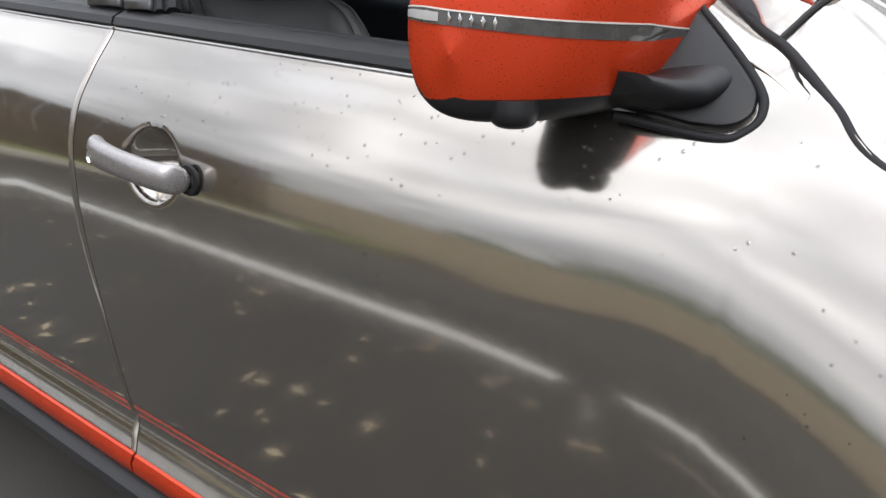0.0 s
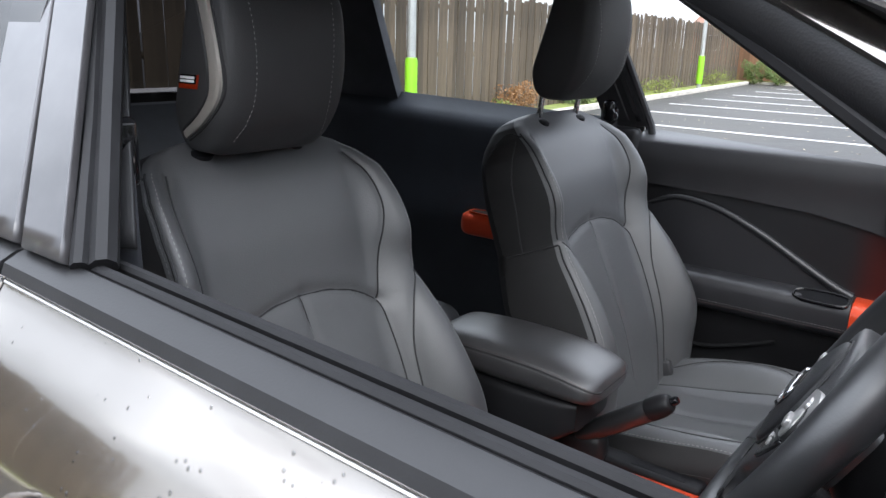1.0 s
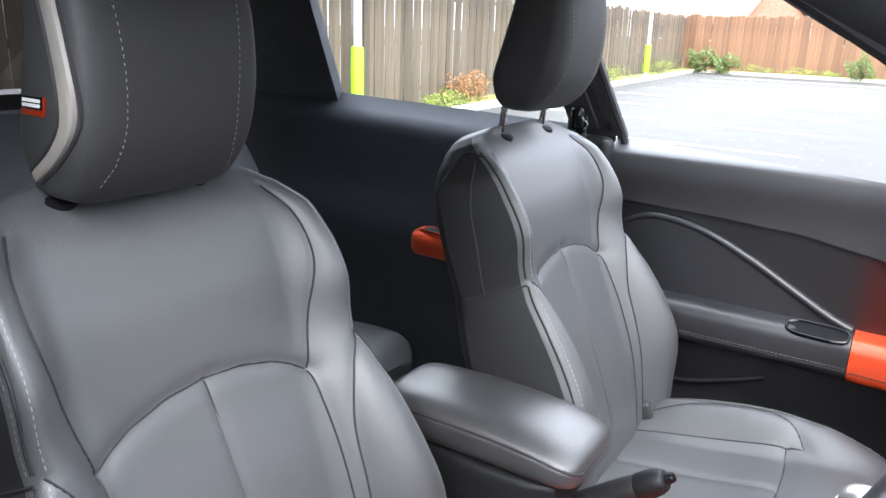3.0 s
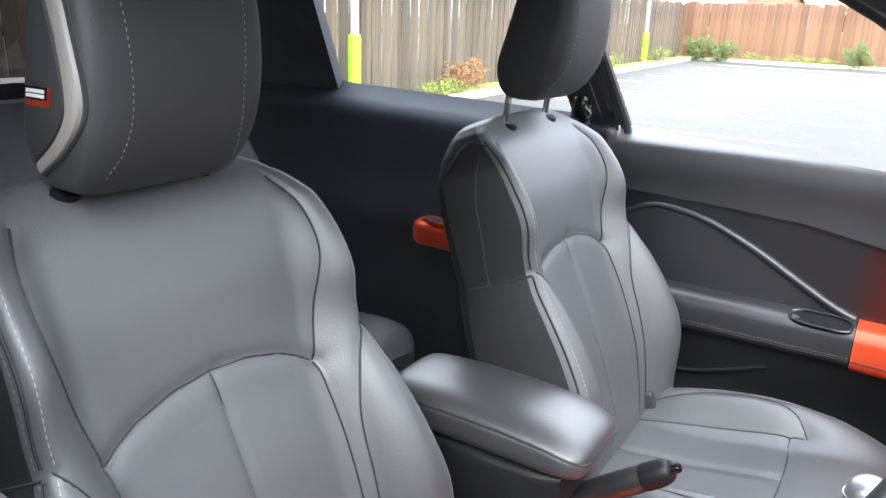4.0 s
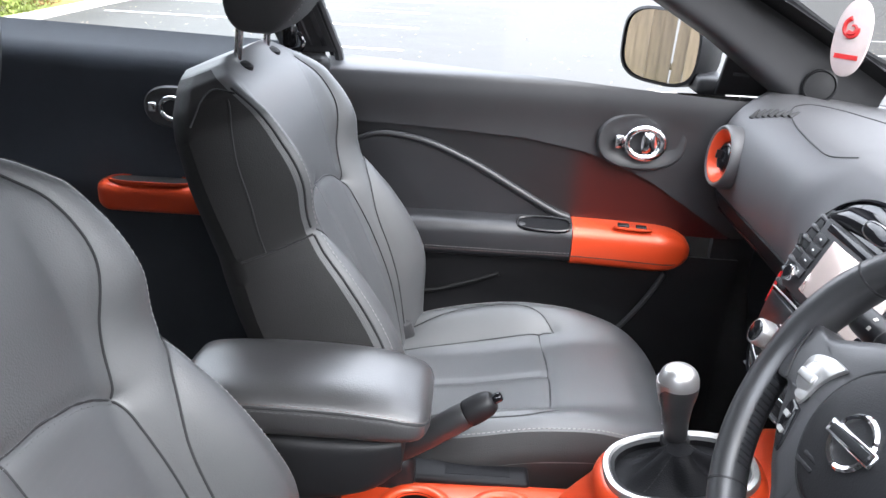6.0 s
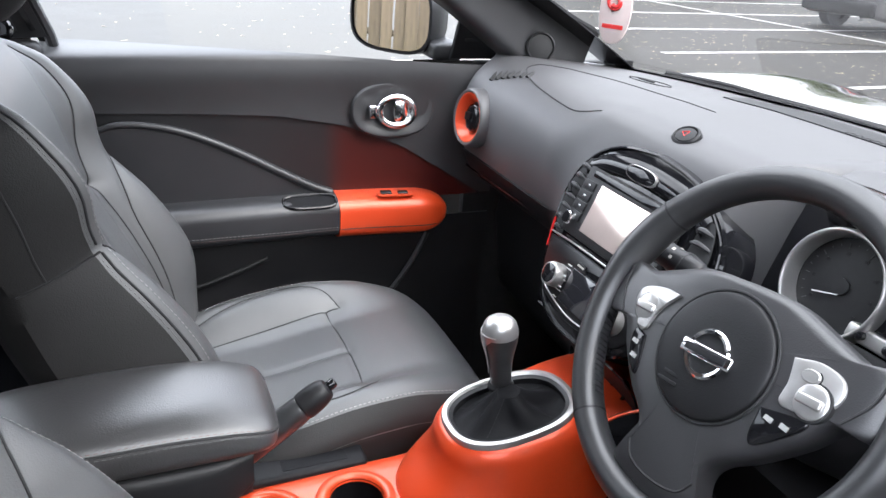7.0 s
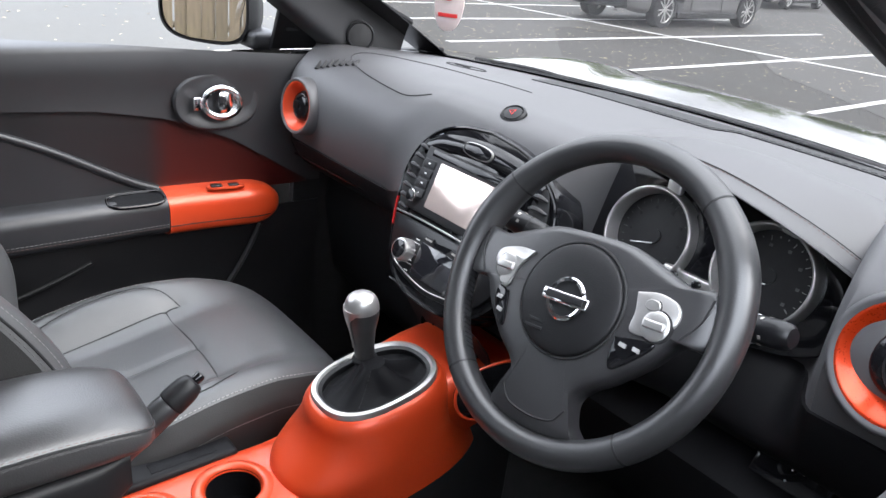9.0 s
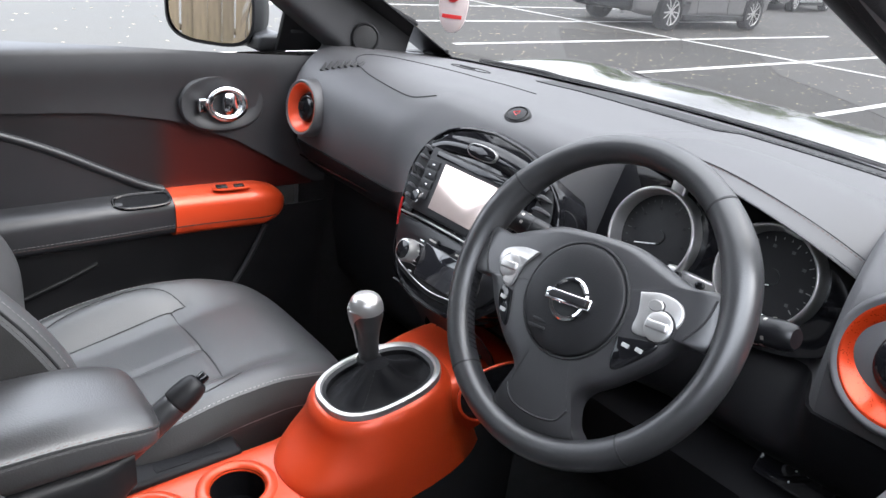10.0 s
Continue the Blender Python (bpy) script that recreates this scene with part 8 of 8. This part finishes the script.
    put("exhaust_tip", Geo().lathe([(0.035, 0.0), (0.04, 0.0), (0.04, 0.10), (0.035, 0.10)], frame_of((-2.22, -0.5, 0.28), (-1, 0, 0)), 20), CHROME)
    return t


parked_car((13.36, 8.62, 0), 0, CARGREY, "grey metallic hatchback parked across a bay line")
parked_car((24.0, 12.2, 0), 8, CARWHITE, "pale hatchback parked far across the car park")
parked_car((12.6, 14.6, 0), 2, CARWHITE, "pale hatchback parked in a far bay")


# ---- houses beyond the fence ----
def house(x, y, w, d, h, turn, label):
    M = pose(x, y, 0, 0, 0, turn)
    t = thing("house", M, label, "house", "houses")
    def put(name, g, mat, parent=None, **kw):
        g.v = [at(M, v) for v in g.v]
        return part(name, g, mat, parent or t, **kw)
    put("wall", Geo().box((-w / 2, -d / 2, 0), (w / 2, d / 2, h)), BRICK, smooth=False)
    r = h + d * 0.42
    put("roof", Geo().net(np.array([[(xx, -d / 2 - 0.4, h - 0.15), (xx, 0, r), (xx, d / 2 + 0.4, h - 0.15)] for xx in (-w / 2 - 0.3, 0, w / 2 + 0.3)])), ROOFTILE, solid=0.12, smooth=False)
    for sx in (-1, 1):
        put("gable", Geo().plate([(sx * w / 2, -d / 2, h), (sx * w / 2, d / 2, h), (sx * w / 2, 0, r - 0.12)], (sx, 0, 0), 0.02), BRICK, smooth=False)
    for k in (-0.28, 0.28):
        for z in (1.0, 3.6):
            if z + 1.2 < h:
                wd = put("window", Geo().box((k * w - 0.65, -d / 2 - 0.06, z), (k * w + 0.65, -d / 2 + 0.02, z + 1.15), bevel=0.01), WHITEPRINT)
                put("pane", Geo().box((k * w - 0.57, -d / 2 - 0.075, z + 0.08), (k * w + 0.57, -d / 2 - 0.05, z + 1.07)), GLOSS, wd)
    return t


house(-1.5, 52, 9, 8, 2.4, 4, "brick house with a brown tiled roof beyond the fence")
house(-14, 60, 9, 8, 2.6, -20, "low brick house with a brown tiled roof beyond the fence")
house(14, 58, 10, 8, 2.6, 10, "brick house with a brown tiled roof beyond the fence")

# near-side garden wall, seen only in reflections; unseen hedge added to block low light
leaf_cloud("hedge", [((-20 + 2.6 * k, -13.0 + 0.7 * math.sin(k * 2.1), 1.3 + 0.3 * math.sin(k * 1.3)), (2.2, 1.3, 1.2 + 0.3 * math.sin(k * 1.3))) for k in range(9)], 5000, 0.22, LEAFGREEN, 31, "unseen hedge added behind the garden wall to block low light", "hedge")
# unseen trees, added to darken the asphalt's reflections and block light from ahead
leaf_cloud("blocker_trees", [((38 + 2.0 * math.sin(k * 1.9), -12 + 3.4 * k, 4.6 + 1.2 * math.sin(k * 2.3)), (2.6, 2.4, 4.2 + 1.2 * math.sin(k * 2.3))) for k in range(16)], 14000, 0.36, LEAFGREEN, 33, "unseen row of trees added ahead to darken reflections and block light", "trees")
nw = part("garden_wall", Geo().box((-22, -9.3, 0), (1.5, -9.05, 1.6)), WALLSTONE, smooth=False)
tagged(nw, "cream block garden wall closing the car park", "wall", kind="structure")


# ---- fence boards ----
def fence(name, x0, y0, dx, dy, count, pitch, mat, label, seed, height=2.0):
    r = random.Random(seed)
    t = thing(name, (x0, y0, 0), label, "fence")
    nx, ny = -dy, dx
    metas = []
    for k in range(6):
        g = Geo()
        w, h = pitch * r.uniform(0.44, 0.52), height + r.uniform(-0.05, 0.05)
        e = 0.008
        g.raw([(-w, -0.009, 0.05), (w, -0.009, 0.05), (w, 0.009, 0.05), (-w, 0.009, 0.05), (-w, -0.009, h - e), (w, -0.009, h - e), (w, 0.009, h), (-w, 0.009, h)],
              [(0, 3, 2, 1), (0, 1, 5, 4), (1, 2, 6, 5), (2, 3, 7, 6), (3, 0, 4, 7), (4, 5, 6, 7)])
        metas.append(g.mesh("board", mat, False))
    for k in range(count):
        ob = new("board", metas[r.randrange(6)])
        o = 0.012 if k % 2 else -0.006
        ob.location = (x0 + dx * pitch * k + nx * o, y0 + dy * pitch * k + ny * o, r.uniform(-0.03, 0.03))
        ob.rotation_euler = (0, r.uniform(-0.008, 0.008), math.atan2(dy, dx) + r.uniform(-0.06, 0.06))
        ob.parent = t
        ob.matrix_parent_inverse = t.matrix_world.inverted()
    L = count * pitch
    for z in (0.35, 1.05, 1.75):
        a, b = np.array((x0 - nx * -0.035, y0 - ny * -0.035, z)), np.array((x0 + dx * L + nx * 0.035, y0 + dy * L + ny * 0.035, z))
        g = Geo()
        g.tube([a + [nx * 0.02, ny * 0.02, 0], b + [nx * 0.02, ny * 0.02, 0]], 0.035, 4)
        part("rail", g, mat, t, smooth=False)
    return t


fence("board_fence", *beside(-6.0), FD[0], FD[1], 262, 0.1352, BOARDOLD, "weathered grey-brown close-board wooden fence", 1)
fence("board_fence", -7.8, 29.3, 1, 0, 118, 0.142, BOARDNEW, "orange-brown close-board wooden fence", 2, 2.05)
